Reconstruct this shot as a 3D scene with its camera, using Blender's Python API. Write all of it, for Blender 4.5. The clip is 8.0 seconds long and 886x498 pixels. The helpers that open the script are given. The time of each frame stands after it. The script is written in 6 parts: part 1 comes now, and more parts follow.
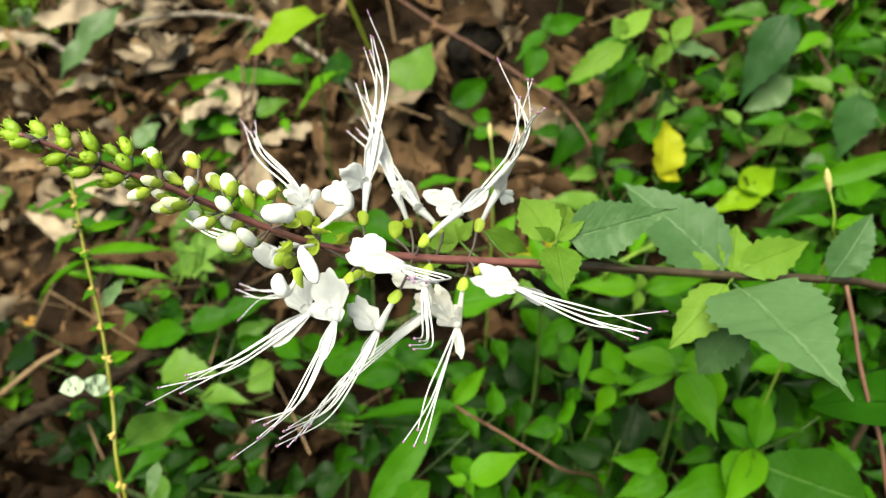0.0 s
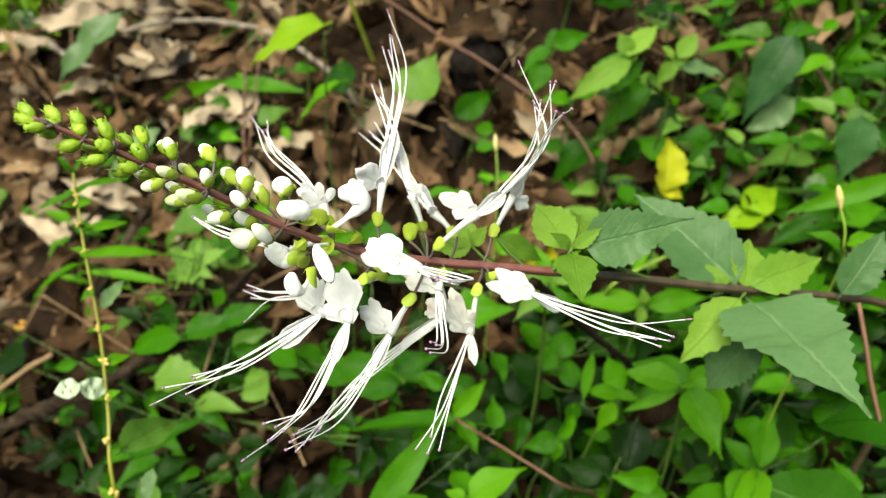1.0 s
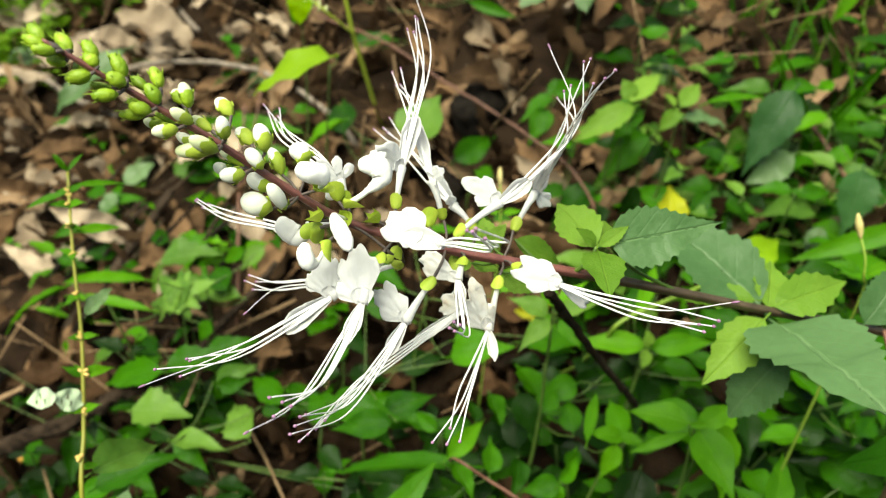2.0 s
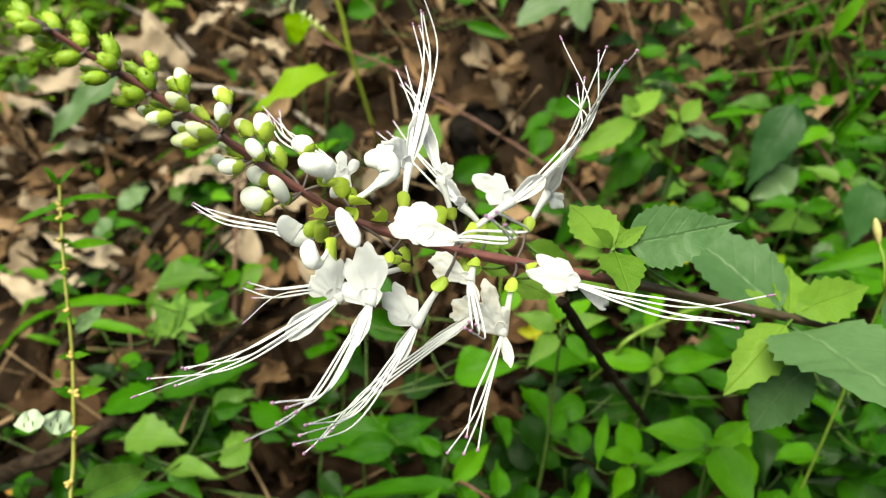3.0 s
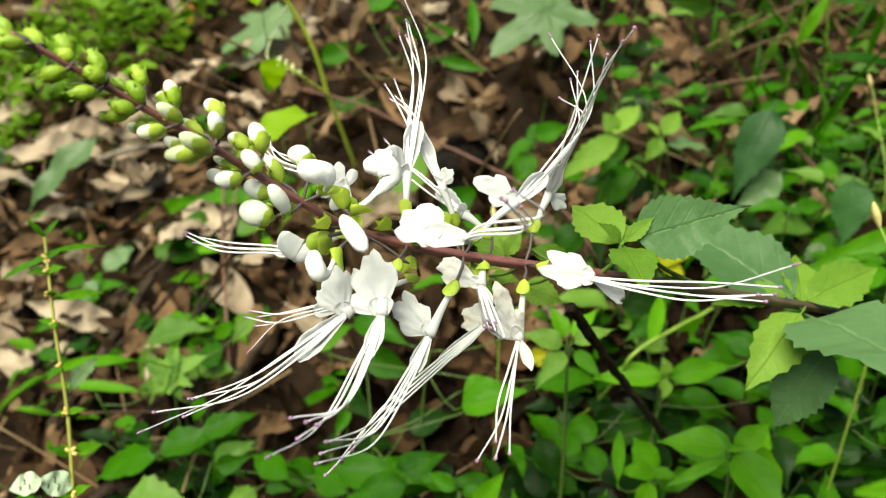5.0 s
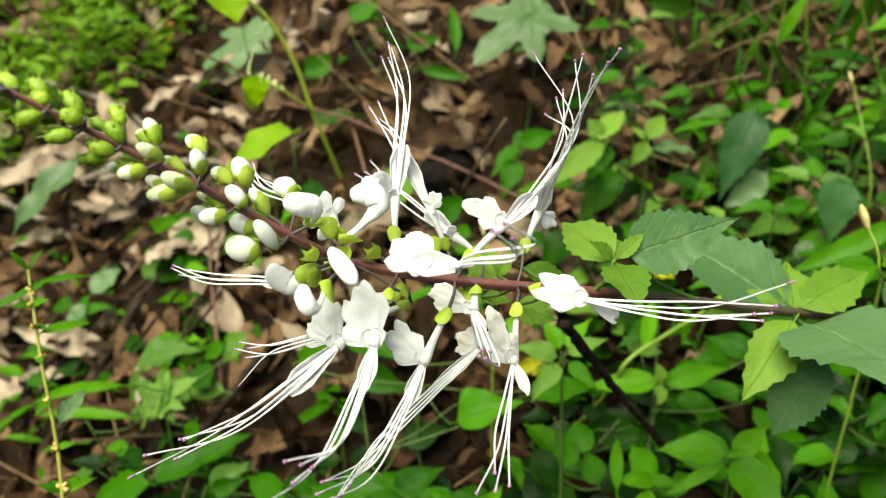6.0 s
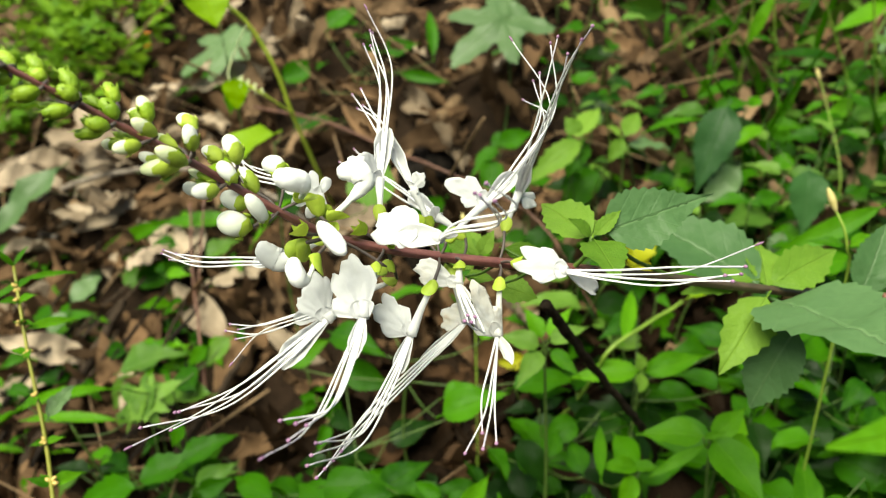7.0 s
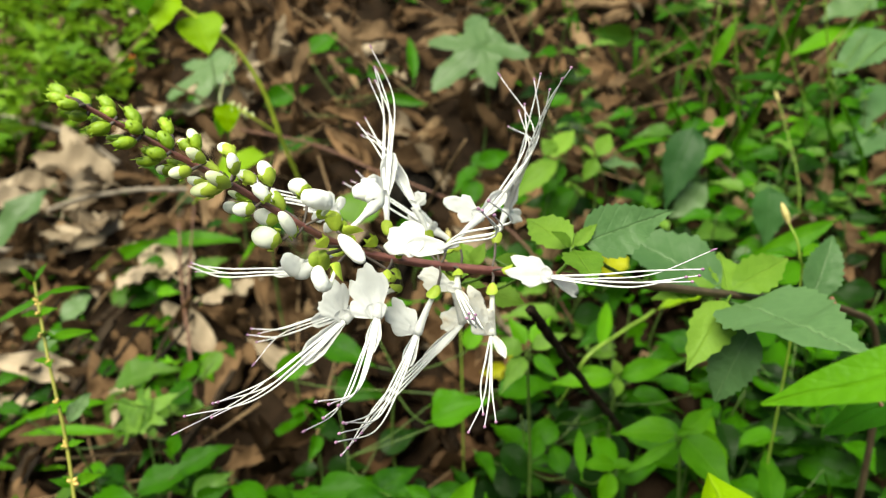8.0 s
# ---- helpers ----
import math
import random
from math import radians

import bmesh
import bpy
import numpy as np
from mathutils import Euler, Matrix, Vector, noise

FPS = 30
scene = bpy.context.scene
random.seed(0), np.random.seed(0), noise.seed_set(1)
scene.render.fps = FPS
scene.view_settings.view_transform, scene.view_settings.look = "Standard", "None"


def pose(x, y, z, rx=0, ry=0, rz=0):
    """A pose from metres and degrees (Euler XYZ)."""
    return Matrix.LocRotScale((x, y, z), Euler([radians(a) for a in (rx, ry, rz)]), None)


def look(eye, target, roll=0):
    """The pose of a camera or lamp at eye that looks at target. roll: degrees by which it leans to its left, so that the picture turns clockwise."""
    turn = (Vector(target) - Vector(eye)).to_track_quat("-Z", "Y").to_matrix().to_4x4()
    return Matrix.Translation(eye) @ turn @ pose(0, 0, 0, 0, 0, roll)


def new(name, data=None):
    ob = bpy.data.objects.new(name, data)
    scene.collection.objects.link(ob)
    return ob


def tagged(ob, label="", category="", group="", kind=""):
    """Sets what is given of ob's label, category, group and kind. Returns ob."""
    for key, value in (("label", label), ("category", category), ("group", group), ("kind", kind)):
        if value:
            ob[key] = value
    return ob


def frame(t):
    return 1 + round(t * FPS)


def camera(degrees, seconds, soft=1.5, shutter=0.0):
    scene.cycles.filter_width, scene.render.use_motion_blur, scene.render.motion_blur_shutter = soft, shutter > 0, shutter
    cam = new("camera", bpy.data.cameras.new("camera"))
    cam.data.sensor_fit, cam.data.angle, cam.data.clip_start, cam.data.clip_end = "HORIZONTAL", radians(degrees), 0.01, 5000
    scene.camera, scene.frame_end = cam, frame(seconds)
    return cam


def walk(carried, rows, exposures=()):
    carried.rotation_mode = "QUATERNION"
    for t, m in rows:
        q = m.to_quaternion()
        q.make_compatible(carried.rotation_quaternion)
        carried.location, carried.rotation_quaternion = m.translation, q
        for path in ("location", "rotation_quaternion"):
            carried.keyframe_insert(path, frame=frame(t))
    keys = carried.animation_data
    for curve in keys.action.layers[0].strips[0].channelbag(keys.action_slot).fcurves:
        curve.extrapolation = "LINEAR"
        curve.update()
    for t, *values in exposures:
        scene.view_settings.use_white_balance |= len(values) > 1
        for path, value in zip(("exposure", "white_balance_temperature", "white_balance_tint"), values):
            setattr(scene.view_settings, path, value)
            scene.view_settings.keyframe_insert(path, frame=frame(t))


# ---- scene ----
cam = camera(63.0, 8.0, 1.2)
PATH = [
    (0, (0.002, 0.002, 0.336), (0.005, 1.556, -0.923), 0.3),
    (0.5, (-0.004, 0.001, 0.331), (-0.002, 1.579, -0.897), 0.8),
    (1, (-0.005, 0.003, 0.33), (0.021, 1.586, -0.892), 2.2),
    (1.5, (-0.007, 0.003, 0.324), (0.026, 1.628, -0.841), 3.3),
    (1.7, (-0.01, 0.0, 0.313), (0.038, 1.659, -0.802), 4.4),
    (2.8, (-0.018, 0.003, 0.294), (0.05, 1.732, -0.71), 5.2),
    (3, (-0.017, 0.005, 0.29), (0.05, 1.741, -0.699), 4.3),
    (3.5, (-0.016, 0.007, 0.286), (0.072, 1.763, -0.668), 2.0),
    (4, (-0.018, 0.006, 0.288), (0.068, 1.783, -0.626), 0.4),
    (4.2, (-0.022, 0.004, 0.283), (0.068, 1.787, -0.62), 0.5),
    (5.5, (-0.022, 0.008, 0.278), (0.101, 1.804, -0.594), -0.6),
    (6, (-0.022, 0.01, 0.282), (0.113, 1.807, -0.586), -1.6),
    (6.5, (-0.022, 0.009, 0.279), (0.136, 1.803, -0.589), -1.9),
    (7, (-0.024, 0.001, 0.277), (0.166, 1.803, -0.568), -2.0),
    (7.5, (-0.028, -0.008, 0.278), (0.203, 1.796, -0.554), -1.7),
    (8, (-0.034, -0.023, 0.286), (0.228, 1.791, -0.514), -1.7),
]
cam.data.dof.use_dof, cam.data.dof.focus_distance, cam.data.dof.aperture_fstop = True, 0.18, 16.5
walk(cam, [(t, look(eye, target, roll)) for t, eye, target, roll in PATH], [(0, 1.52, 7450, -6), (1.7, 1.52, 7450, -6), (3, 1.46, 7450, -6), (8, 1.45, 7450, -6)])


# ---- world, sun, exposure ----
world = bpy.data.worlds.new("sky")
scene.world = world
world.use_nodes = True
wn = world.node_tree
sky = wn.nodes.new("ShaderNodeTexSky")
sky.sky_type, sky.sun_disc = "NISHITA", False
sky.sun_elevation, sky.sun_rotation = radians(63), radians(-40)
sky.air_density, sky.dust_density = 1.0, 3.0
wn.links.new(sky.outputs[0], wn.nodes["Background"].inputs[0])
wn.nodes["Background"].inputs[1].default_value = 0.066
sun = new("sun", bpy.data.lights.new("sun", "SUN"))
sun.data.energy, sun.data.angle, sun.data.color = 4.25, radians(45), (1.0, 0.96, 0.9)
sun.matrix_world = look((-0.5, -0.5, 1.6), (0, 0.3, 0))


# ---- materials ----
def material(name, build):
    m = bpy.data.materials.new(name)
    m.use_nodes = True
    n = m.node_tree.nodes
    build(m.node_tree, n["Principled BSDF"])
    return m


def node(tree, kind, **values):
    n = tree.nodes.new(kind)
    for k, v in values.items():
        n.inputs[k.replace("_", " ")].default_value = v
    return n


def mathn(tree, op, a, b=None, clamp=False):
    n = tree.nodes.new("ShaderNodeMath")
    n.operation, n.use_clamp = op, clamp
    for i, v in enumerate((a, b)):
        if v is None:
            continue
        if isinstance(v, (int, float)):
            n.inputs[i].default_value = v
        else:
            tree.links.new(v, n.inputs[i])
    return n.outputs[0]


def mix(tree, fac, a, b, mode="MIX"):
    n = tree.nodes.new("ShaderNodeMix")
    n.data_type, n.blend_type = "RGBA", mode
    for sock, v in ((n.inputs[0], fac), (n.inputs[6], a), (n.inputs[7], b)):
        if isinstance(v, (int, float)):
            sock.default_value = v
        elif isinstance(v, tuple):
            sock.default_value = (*v, 1)
        else:
            tree.links.new(v, sock)
    return n.outputs[2]


def noise_of(tree, scale, detail=3.0, coords="Object"):
    tc = tree.nodes.new("ShaderNodeTexCoord")
    n = node(tree, "ShaderNodeTexNoise", Scale=scale, Detail=detail)
    tree.links.new(tc.outputs[coords], n.inputs["Vector"])
    return n.outputs["Fac"]


def ramp(tree, fac, *stops):
    n = tree.nodes.new("ShaderNodeValToRGB")
    while len(n.color_ramp.elements) < len(stops):
        n.color_ramp.elements.new(1)
    for e, (p, c) in zip(n.color_ramp.elements, stops):
        e.position, e.color = p, (*c, 1)
    tree.links.new(fac, n.inputs[0])
    return n.outputs[0]


def bump(tree, bsdf, height, strength, distance):
    b = node(tree, "ShaderNodeBump", Strength=strength, Distance=distance)
    tree.links.new(height, b.inputs["Height"])
    tree.links.new(b.outputs[0], bsdf.inputs["Normal"])


def rnd(tree):
    return tree.nodes.new("ShaderNodeObjectInfo").outputs["Random"]


def thin(tree, bsdf, colour, share):
    """Light that passes through a leaf or petal."""
    tr = tree.nodes.new("ShaderNodeBsdfTranslucent")
    if isinstance(colour, tuple):
        tr.inputs[0].default_value = (*colour, 1)
    else:
        tree.links.new(colour, tr.inputs[0])
    m = tree.nodes.new("ShaderNodeMixShader")
    m.inputs[0].default_value = share
    tree.links.new(bsdf.outputs[0], m.inputs[1])
    tree.links.new(tr.outputs[0], m.inputs[2])
    out = [n for n in tree.nodes if n.type == "OUTPUT_MATERIAL"][0]
    tree.links.new(m.outputs[0], out.inputs[0])


def leaf_material(name, dark, light, vein, gloss=0.45, share=0.33, veins=6.0, patch=3.0, island=False, shine=0.1):
    def build(t, b):
        uv = t.nodes.new("ShaderNodeUVMap")
        sep = t.nodes.new("ShaderNodeSeparateXYZ")
        t.links.new(uv.outputs[0], sep.inputs[0])
        side = mathn(t, "ABSOLUTE", mathn(t, "SUBTRACT", sep.outputs[0], 0.5))
        rib = mathn(t, "SUBTRACT", 1.0, mathn(t, "MULTIPLY", side, 34.0), clamp=True)
        wave = mathn(t, "SINE", mathn(t, "MULTIPLY", mathn(t, "SUBTRACT", sep.outputs[1], mathn(t, "MULTIPLY", side, 0.55)), veins * 6.283))
        lines = mathn(t, "MULTIPLY", mathn(t, "SUBTRACT", wave, 0.86, clamp=True), 5.0, clamp=True)
        both = mathn(t, "MAXIMUM", rib, mathn(t, "MULTIPLY", lines, 0.16))
        tone = mathn(t, "ADD", mathn(t, "MULTIPLY", noise_of(t, patch), 0.6), mathn(t, "MULTIPLY", t.nodes.new("ShaderNodeNewGeometry").outputs["Random Per Island"] if island else rnd(t), 0.55))
        base = ramp(t, tone, (0.25, dark), (0.85, light))
        base = mix(t, mathn(t, "MULTIPLY", noise_of(t, patch * 12, 2.0), 0.35), base, tuple(c * 0.6 for c in dark))
        base = mix(t, mathn(t, "MULTIPLY", both, 0.32), base, vein)
        cells = node(t, "ShaderNodeTexVoronoi", Scale=patch * 6.0)
        cells.feature = "DISTANCE_TO_EDGE"
        t.links.new(t.nodes.new("ShaderNodeTexCoord").outputs["Object"], cells.inputs["Vector"])
        quilt = mathn(t, "MULTIPLY", cells.outputs["Distance"], 3.5, clamp=True)
        base = mix(t, mathn(t, "MULTIPLY", mathn(t, "SUBTRACT", 1.0, quilt), 0.035), base, vein)
        t.links.new(base, b.inputs["Base Color"])
        b.inputs["Roughness"].default_value = gloss
        b.inputs["Specular IOR Level"].default_value = shine
        hgt = mathn(t, "ADD", mathn(t, "MULTIPLY", both, -1.0), mathn(t, "MULTIPLY", noise_of(t, patch * 4.5), 0.9))
        hgt = mathn(t, "ADD", hgt, mathn(t, "MULTIPLY", quilt, 0.09))
        bump(t, b, hgt, 0.5, 0.001)
        thin(t, b, mix(t, 0.5, base, light), share)
    return material(name, build)


def plain(name, a, b2, scale, rough=0.6, relief=0.3, depth=0.0005, share=0.0):
    def build(t, b):
        col = ramp(t, mathn(t, "ADD", mathn(t, "MULTIPLY", noise_of(t, scale, 5.0), 0.8), mathn(t, "MULTIPLY", rnd(t), 0.25)), (0.3, a), (0.75, b2))
        t.links.new(col, b.inputs["Base Color"])
        b.inputs["Roughness"].default_value = rough
        b.inputs["Specular IOR Level"].default_value = 0.06 if rough >= 0.8 else 0.4
        bump(t, b, noise_of(t, scale * 4, 4.0), relief, depth)
        if share:
            thin(t, b, col, share)
    return material(name, build)


def faded_petal(t, b):
    """White petal with a few browned, papery patches."""
    col = ramp(t, noise_of(t, 130.0, 4.0), (0.24, (0.4, 0.25, 0.13)), (0.35, (0.64, 0.6, 0.54)), (0.5, (0.68, 0.67, 0.66)))
    t.links.new(col, b.inputs["Base Color"])
    b.inputs["Roughness"].default_value = 0.6
    bump(t, b, noise_of(t, 700.0, 4.0), 0.5, 0.0006)
    thin(t, b, col, 0.42)


LEAF_BLUE = leaf_material("leaf_bluish", (0.044, 0.104, 0.033), (0.084, 0.164, 0.06), (0.18, 0.28, 0.13), gloss=0.5, shine=0.26, patch=2.0)
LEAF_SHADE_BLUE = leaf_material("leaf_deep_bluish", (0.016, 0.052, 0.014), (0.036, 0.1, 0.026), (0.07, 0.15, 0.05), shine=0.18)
LEAF_FRESH = leaf_material("leaf_fresh", (0.021, 0.098, 0.002), (0.088, 0.245, 0.006), (0.12, 0.27, 0.02), share=0.36)
LEAF_YOUNG = leaf_material("leaf_young", (0.075, 0.16, 0.016), (0.155, 0.268, 0.036), (0.17, 0.28, 0.04), share=0.36)
LEAF_MID = leaf_material("leaf_mid", (0.004, 0.029, 0.0006), (0.036, 0.142, 0.0025), (0.055, 0.15, 0.01))
# Brighter copy of the mid leaf: light on exposed leaves, put into the colour.
LEAF_MID_LIT = leaf_material("leaf_mid_lit", (0.006, 0.045, 0.001), (0.056, 0.192, 0.004), (0.08, 0.22, 0.013), share=0.36)
LEAF_DULL = leaf_material("leaf_dull", (0.026, 0.085, 0.008), (0.125, 0.235, 0.032), (0.15, 0.26, 0.06), share=0.36, shine=0.16)
LEAF_YELLOWISH = leaf_material("leaf_yellowish", (0.09, 0.2, 0.006), (0.19, 0.32, 0.012), (0.2, 0.34, 0.03), share=0.4)
LEAF_STRAP = leaf_material("leaf_strap", (0.012, 0.075, 0.003), (0.028, 0.125, 0.006), (0.03, 0.12, 0.01), gloss=0.3, shine=0.35, veins=0.0)
# Dark glossy leaf green, cut close to black so the colour carries shade.
LEAF_DARK_SHADED = leaf_material("leaf_dark_shaded", (0.002, 0.01, 0.0007), (0.009, 0.038, 0.0016), (0.016, 0.045, 0.005), gloss=0.4, shine=0.12)
LEAF_PALE = leaf_material("leaf_pale", (0.0612, 0.1188, 0.0396), (0.1008, 0.1728, 0.0648), (0.144, 0.216, 0.1008), shine=0.3)
LEAF_BLEACHED = leaf_material("leaf_bleached", (0.3, 0.4, 0.24), (0.48, 0.57, 0.42), (0.5, 0.58, 0.46), shine=0.25)
LEAF_YELLOW = leaf_material("leaf_yellow", (0.3, 0.32, 0.015), (0.48, 0.45, 0.025), (0.5, 0.5, 0.08), share=0.4)
PETAL = plain("white_petal", (0.58, 0.58, 0.6), (0.69, 0.69, 0.7), 260.0, 0.55, 0.3, 0.0004, share=0.5)
ROLLED = plain("rolled_petal", (0.62, 0.62, 0.62), (0.72, 0.72, 0.71), 260.0, 0.55, 0.3, 0.0004, share=0.12)
FADED = material("fading_petal", faded_petal)
BUD_WHITE = plain("bud_white", (0.6, 0.62, 0.53), (0.7, 0.71, 0.66), 250.0, 0.5, 0.3, 0.0003, share=0.15)
BUD_CREAM = plain("bud_cream", (0.5, 0.56, 0.3), (0.68, 0.7, 0.52), 300.0, 0.5, 0.3, 0.0003, share=0.2)
FILAMENT = plain("filament_white", (0.62, 0.61, 0.63), (0.74, 0.74, 0.75), 200.0, 0.45, 0.1, share=0.2)
FILAMENT_END = plain("filament_violet", (0.48, 0.43, 0.53), (0.64, 0.61, 0.68), 300.0, 0.5, 0.1, share=0.2)
ANTHER = plain("anther_violet", (0.16, 0.07, 0.15), (0.3, 0.16, 0.28), 900.0, 0.7)
CALYX = plain("calyx_green", (0.24, 0.34, 0.03), (0.39, 0.48, 0.06), 300.0, 0.6, 0.4, 0.0004, share=0.3)
BUD_GREEN = plain("bud_green", (0.155, 0.27, 0.014), (0.3, 0.43, 0.03), 300.0, 0.45, 0.5, 0.0006, share=0.3)
LEAF_LIME = leaf_material("leaf_lime", (0.16, 0.3, 0.003), (0.26, 0.42, 0.006), (0.3, 0.45, 0.04), share=0.45)
AMBER = plain("fungus_amber", (0.28, 0.13, 0.02), (0.5, 0.27, 0.05), 250.0, 0.7, 0.6, 0.001)
ORANGE = plain("petal_orange", (0.5, 0.12, 0.02), (0.7, 0.22, 0.05), 90.0, 0.6)
STEM_PURPLE = plain("stem_purple", (0.078, 0.027, 0.025), (0.175, 0.068, 0.06), 260.0, 0.42, 0.4)
STEM_OLD = plain("stem_old", (0.035, 0.024, 0.014), (0.085, 0.058, 0.035), 200.0, 0.5, 0.4)
PEDICEL = plain("flower_stalk_dark", (0.035, 0.028, 0.026), (0.08, 0.06, 0.055), 400.0, 0.6)
STEM_GREEN = plain("stem_green", (0.036, 0.08, 0.0096), (0.08, 0.144, 0.02), 200.0, 0.5)
STEM_YELLOW = plain("stem_yellow", (0.12, 0.125, 0.012), (0.23, 0.215, 0.03), 120.0, 0.5)
STEM_RED = plain("stem_red", (0.055, 0.022, 0.014), (0.13, 0.058, 0.036), 150.0, 0.6)
TWIG_DARK = plain("twig_dark", (0.012, 0.008, 0.005), (0.06, 0.042, 0.03), 260.0, 0.85, 1.0, 0.002)
TWIG = plain("twig_brown", (0.0825, 0.0525, 0.03), (0.195, 0.1275, 0.075), 120.0, 0.8, 0.7, 0.001)
TWIG_GREY = plain("twig_grey", (0.06, 0.048, 0.038), (0.24, 0.2, 0.17), 120.0, 0.85, 0.7, 0.001)
ROTTEN = plain("rotten_wood", (0.003, 0.0025, 0.002), (0.075, 0.05, 0.034), 160.0, 0.9, 1.0, 0.005)
CHAR = plain("black_wood", (0.004, 0.0035, 0.003), (0.02, 0.015, 0.012), 90.0, 0.95, 1.0, 0.004)
JOINT = plain("joint_yellow", (0.3, 0.22, 0.05), (0.56, 0.38, 0.13), 300.0, 0.6)
STEM_LIME = plain("stem_lime", (0.34, 0.43, 0.04), (0.46, 0.54, 0.06), 150.0, 0.45)
STEM_PALE = plain("stem_pale", (0.42, 0.46, 0.2), (0.56, 0.6, 0.32), 150.0, 0.5)
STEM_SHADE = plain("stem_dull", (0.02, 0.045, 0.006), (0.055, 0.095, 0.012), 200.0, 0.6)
STEM_MID = plain("stem_mid", (0.085, 0.15, 0.014), (0.16, 0.24, 0.03), 150.0, 0.5)
STRAW = plain("straw", (0.288, 0.24, 0.08), (0.416, 0.352, 0.16), 300.0, 0.6)
DRY = leaf_material("dry_leaf", (0.02, 0.011, 0.006), (0.27, 0.175, 0.105), (0.2, 0.13, 0.075), gloss=0.75, share=0.15, veins=8.0, patch=4.0, shine=0.03)
# Darkened copy of the dry leaf: the hollow's shade is in its colour.
DRY_SHADED = leaf_material("dry_leaf_shaded", (0.007, 0.004, 0.002), (0.085, 0.046, 0.024), (0.06, 0.034, 0.018), gloss=0.6, share=0.1, veins=8.0, patch=4.0, shine=0.03)
DRY_PALE = leaf_material("dry_leaf_pale", (0.1, 0.07, 0.045), (0.37, 0.29, 0.215), (0.25, 0.19, 0.135), gloss=0.75, share=0.1, veins=8.0, patch=4.0, shine=0.12)
DRY_MANY = leaf_material("dry_leaf_many", (0.006, 0.0035, 0.002), (0.17, 0.1, 0.055), (0.12, 0.075, 0.042), gloss=0.75, share=0.15, veins=8.0, patch=40.0, island=True, shine=0.03)
# The same shade-darkened brown for the joined litter.
DRY_SHADED_MANY = leaf_material("dry_leaf_shaded_many", (0.002, 0.0013, 0.0008), (0.03, 0.017, 0.009), (0.02, 0.012, 0.007), gloss=0.6, share=0.1, veins=8.0, patch=40.0, island=True, shine=0.03)
GREEN_MANY = leaf_material("leaf_many", (0.01, 0.038, 0.003), (0.07, 0.15, 0.012), (0.09, 0.2, 0.02), island=True, patch=60.0)
LIME_MANY = leaf_material("leaf_many_bright", (0.04, 0.12, 0.004), (0.17, 0.3, 0.02), (0.15, 0.28, 0.03), island=True, patch=60.0, share=0.4)
SOIL = plain("forest_soil", (0.005, 0.0035, 0.002), (0.022, 0.013, 0.008), 70.0, 0.95, 1.0, 0.006)


# ---- builders ----
def mesh_of(bm, name, mat, smooth=True):
    me = bpy.data.meshes.new(name)
    bm.normal_update()
    bm.to_mesh(me)
    bm.free()
    for m in (mat if isinstance(mat, (list, tuple)) else [mat]):
        me.materials.append(m)
    if smooth:
        me.polygons.foreach_set("use_smooth", [True] * len(me.polygons))
    return me


def part(name, bm, mat, parent, label=""):
    ob = new(name, mesh_of(bm, name, mat))
    ob.parent = parent
    return tagged(ob, label)


def thing(name, at, label, category, group="", kind=""):
    ob = new(name)
    ob.empty_display_size = 0.02
    ob.location = at
    return tagged(ob, label, category, group, kind)


def spline(points, n=6):
    """Smooth line through the points, n steps from one to the next."""
    p = [Vector(q) for q in points]
    if len(p) == 2:
        return [p[0].lerp(p[1], i / n) for i in range(n + 1)]
    p = [p[0] * 2 - p[1]] + p + [p[-1] * 2 - p[-2]]
    out = []
    for i in range(1, len(p) - 2):
        a, b, c, d = p[i - 1:i + 3]
        for k in range(n):
            t = k / n
            out.append(0.5 * (2 * b + (c - a) * t + (2 * a - 5 * b + 4 * c - d) * t * t + (3 * b - a - 3 * c + d) * t ** 3))
    return out + [p[-2]]


def tube(bm, line, radius, sides=8, wobble=0.0, seed=0):
    """A closed pipe along a line. radius: a number, or a function of 0..1 along it."""
    line = [Vector(q) for q in line]
    n = len(line)
    side = None
    rings = []
    rng = random.Random(seed)
    for i, q in enumerate(line):
        way = (line[min(i + 1, n - 1)] - line[max(i - 1, 0)]).normalized()
        if side is None:
            side = way.orthogonal().normalized()
        side = (side - way * side.dot(way)).normalized()
        up = way.cross(side)
        r = radius(i / (n - 1)) if callable(radius) else radius
        ring = []
        for k in range(sides):
            a = 2 * math.pi * k / sides
            rr = r * (1 + wobble * rng.uniform(-1, 1))
            ring.append(bm.verts.new(q + (side * math.cos(a) + up * math.sin(a)) * rr))
        rings.append(ring)
    for a, b in zip(rings, rings[1:]):
        for k in range(sides):
            bm.faces.new((a[k], a[(k + 1) % sides], b[(k + 1) % sides], b[k]))
    bm.faces.new(rings[0][::-1])
    bm.faces.new(rings[-1])
    return bm


def ground_z(x, y):
    """Height of the bank: it rises away from the walker and to the east, and levels out far off."""
    def soft(v, lo, hi):
        return max(lo, min(hi, v))
    z = -0.3245 + 0.35 * soft(x, -1.6, 0.06) + 0.05 * soft(x - 0.06, 0.0, 1.6) + 0.5 * soft(y, -0.25, 2.2)
    return z + 0.018 * noise.noise((x * 5, y * 5, 0.3)) + 0.008 * noise.noise((x * 17, y * 17, 2.0))


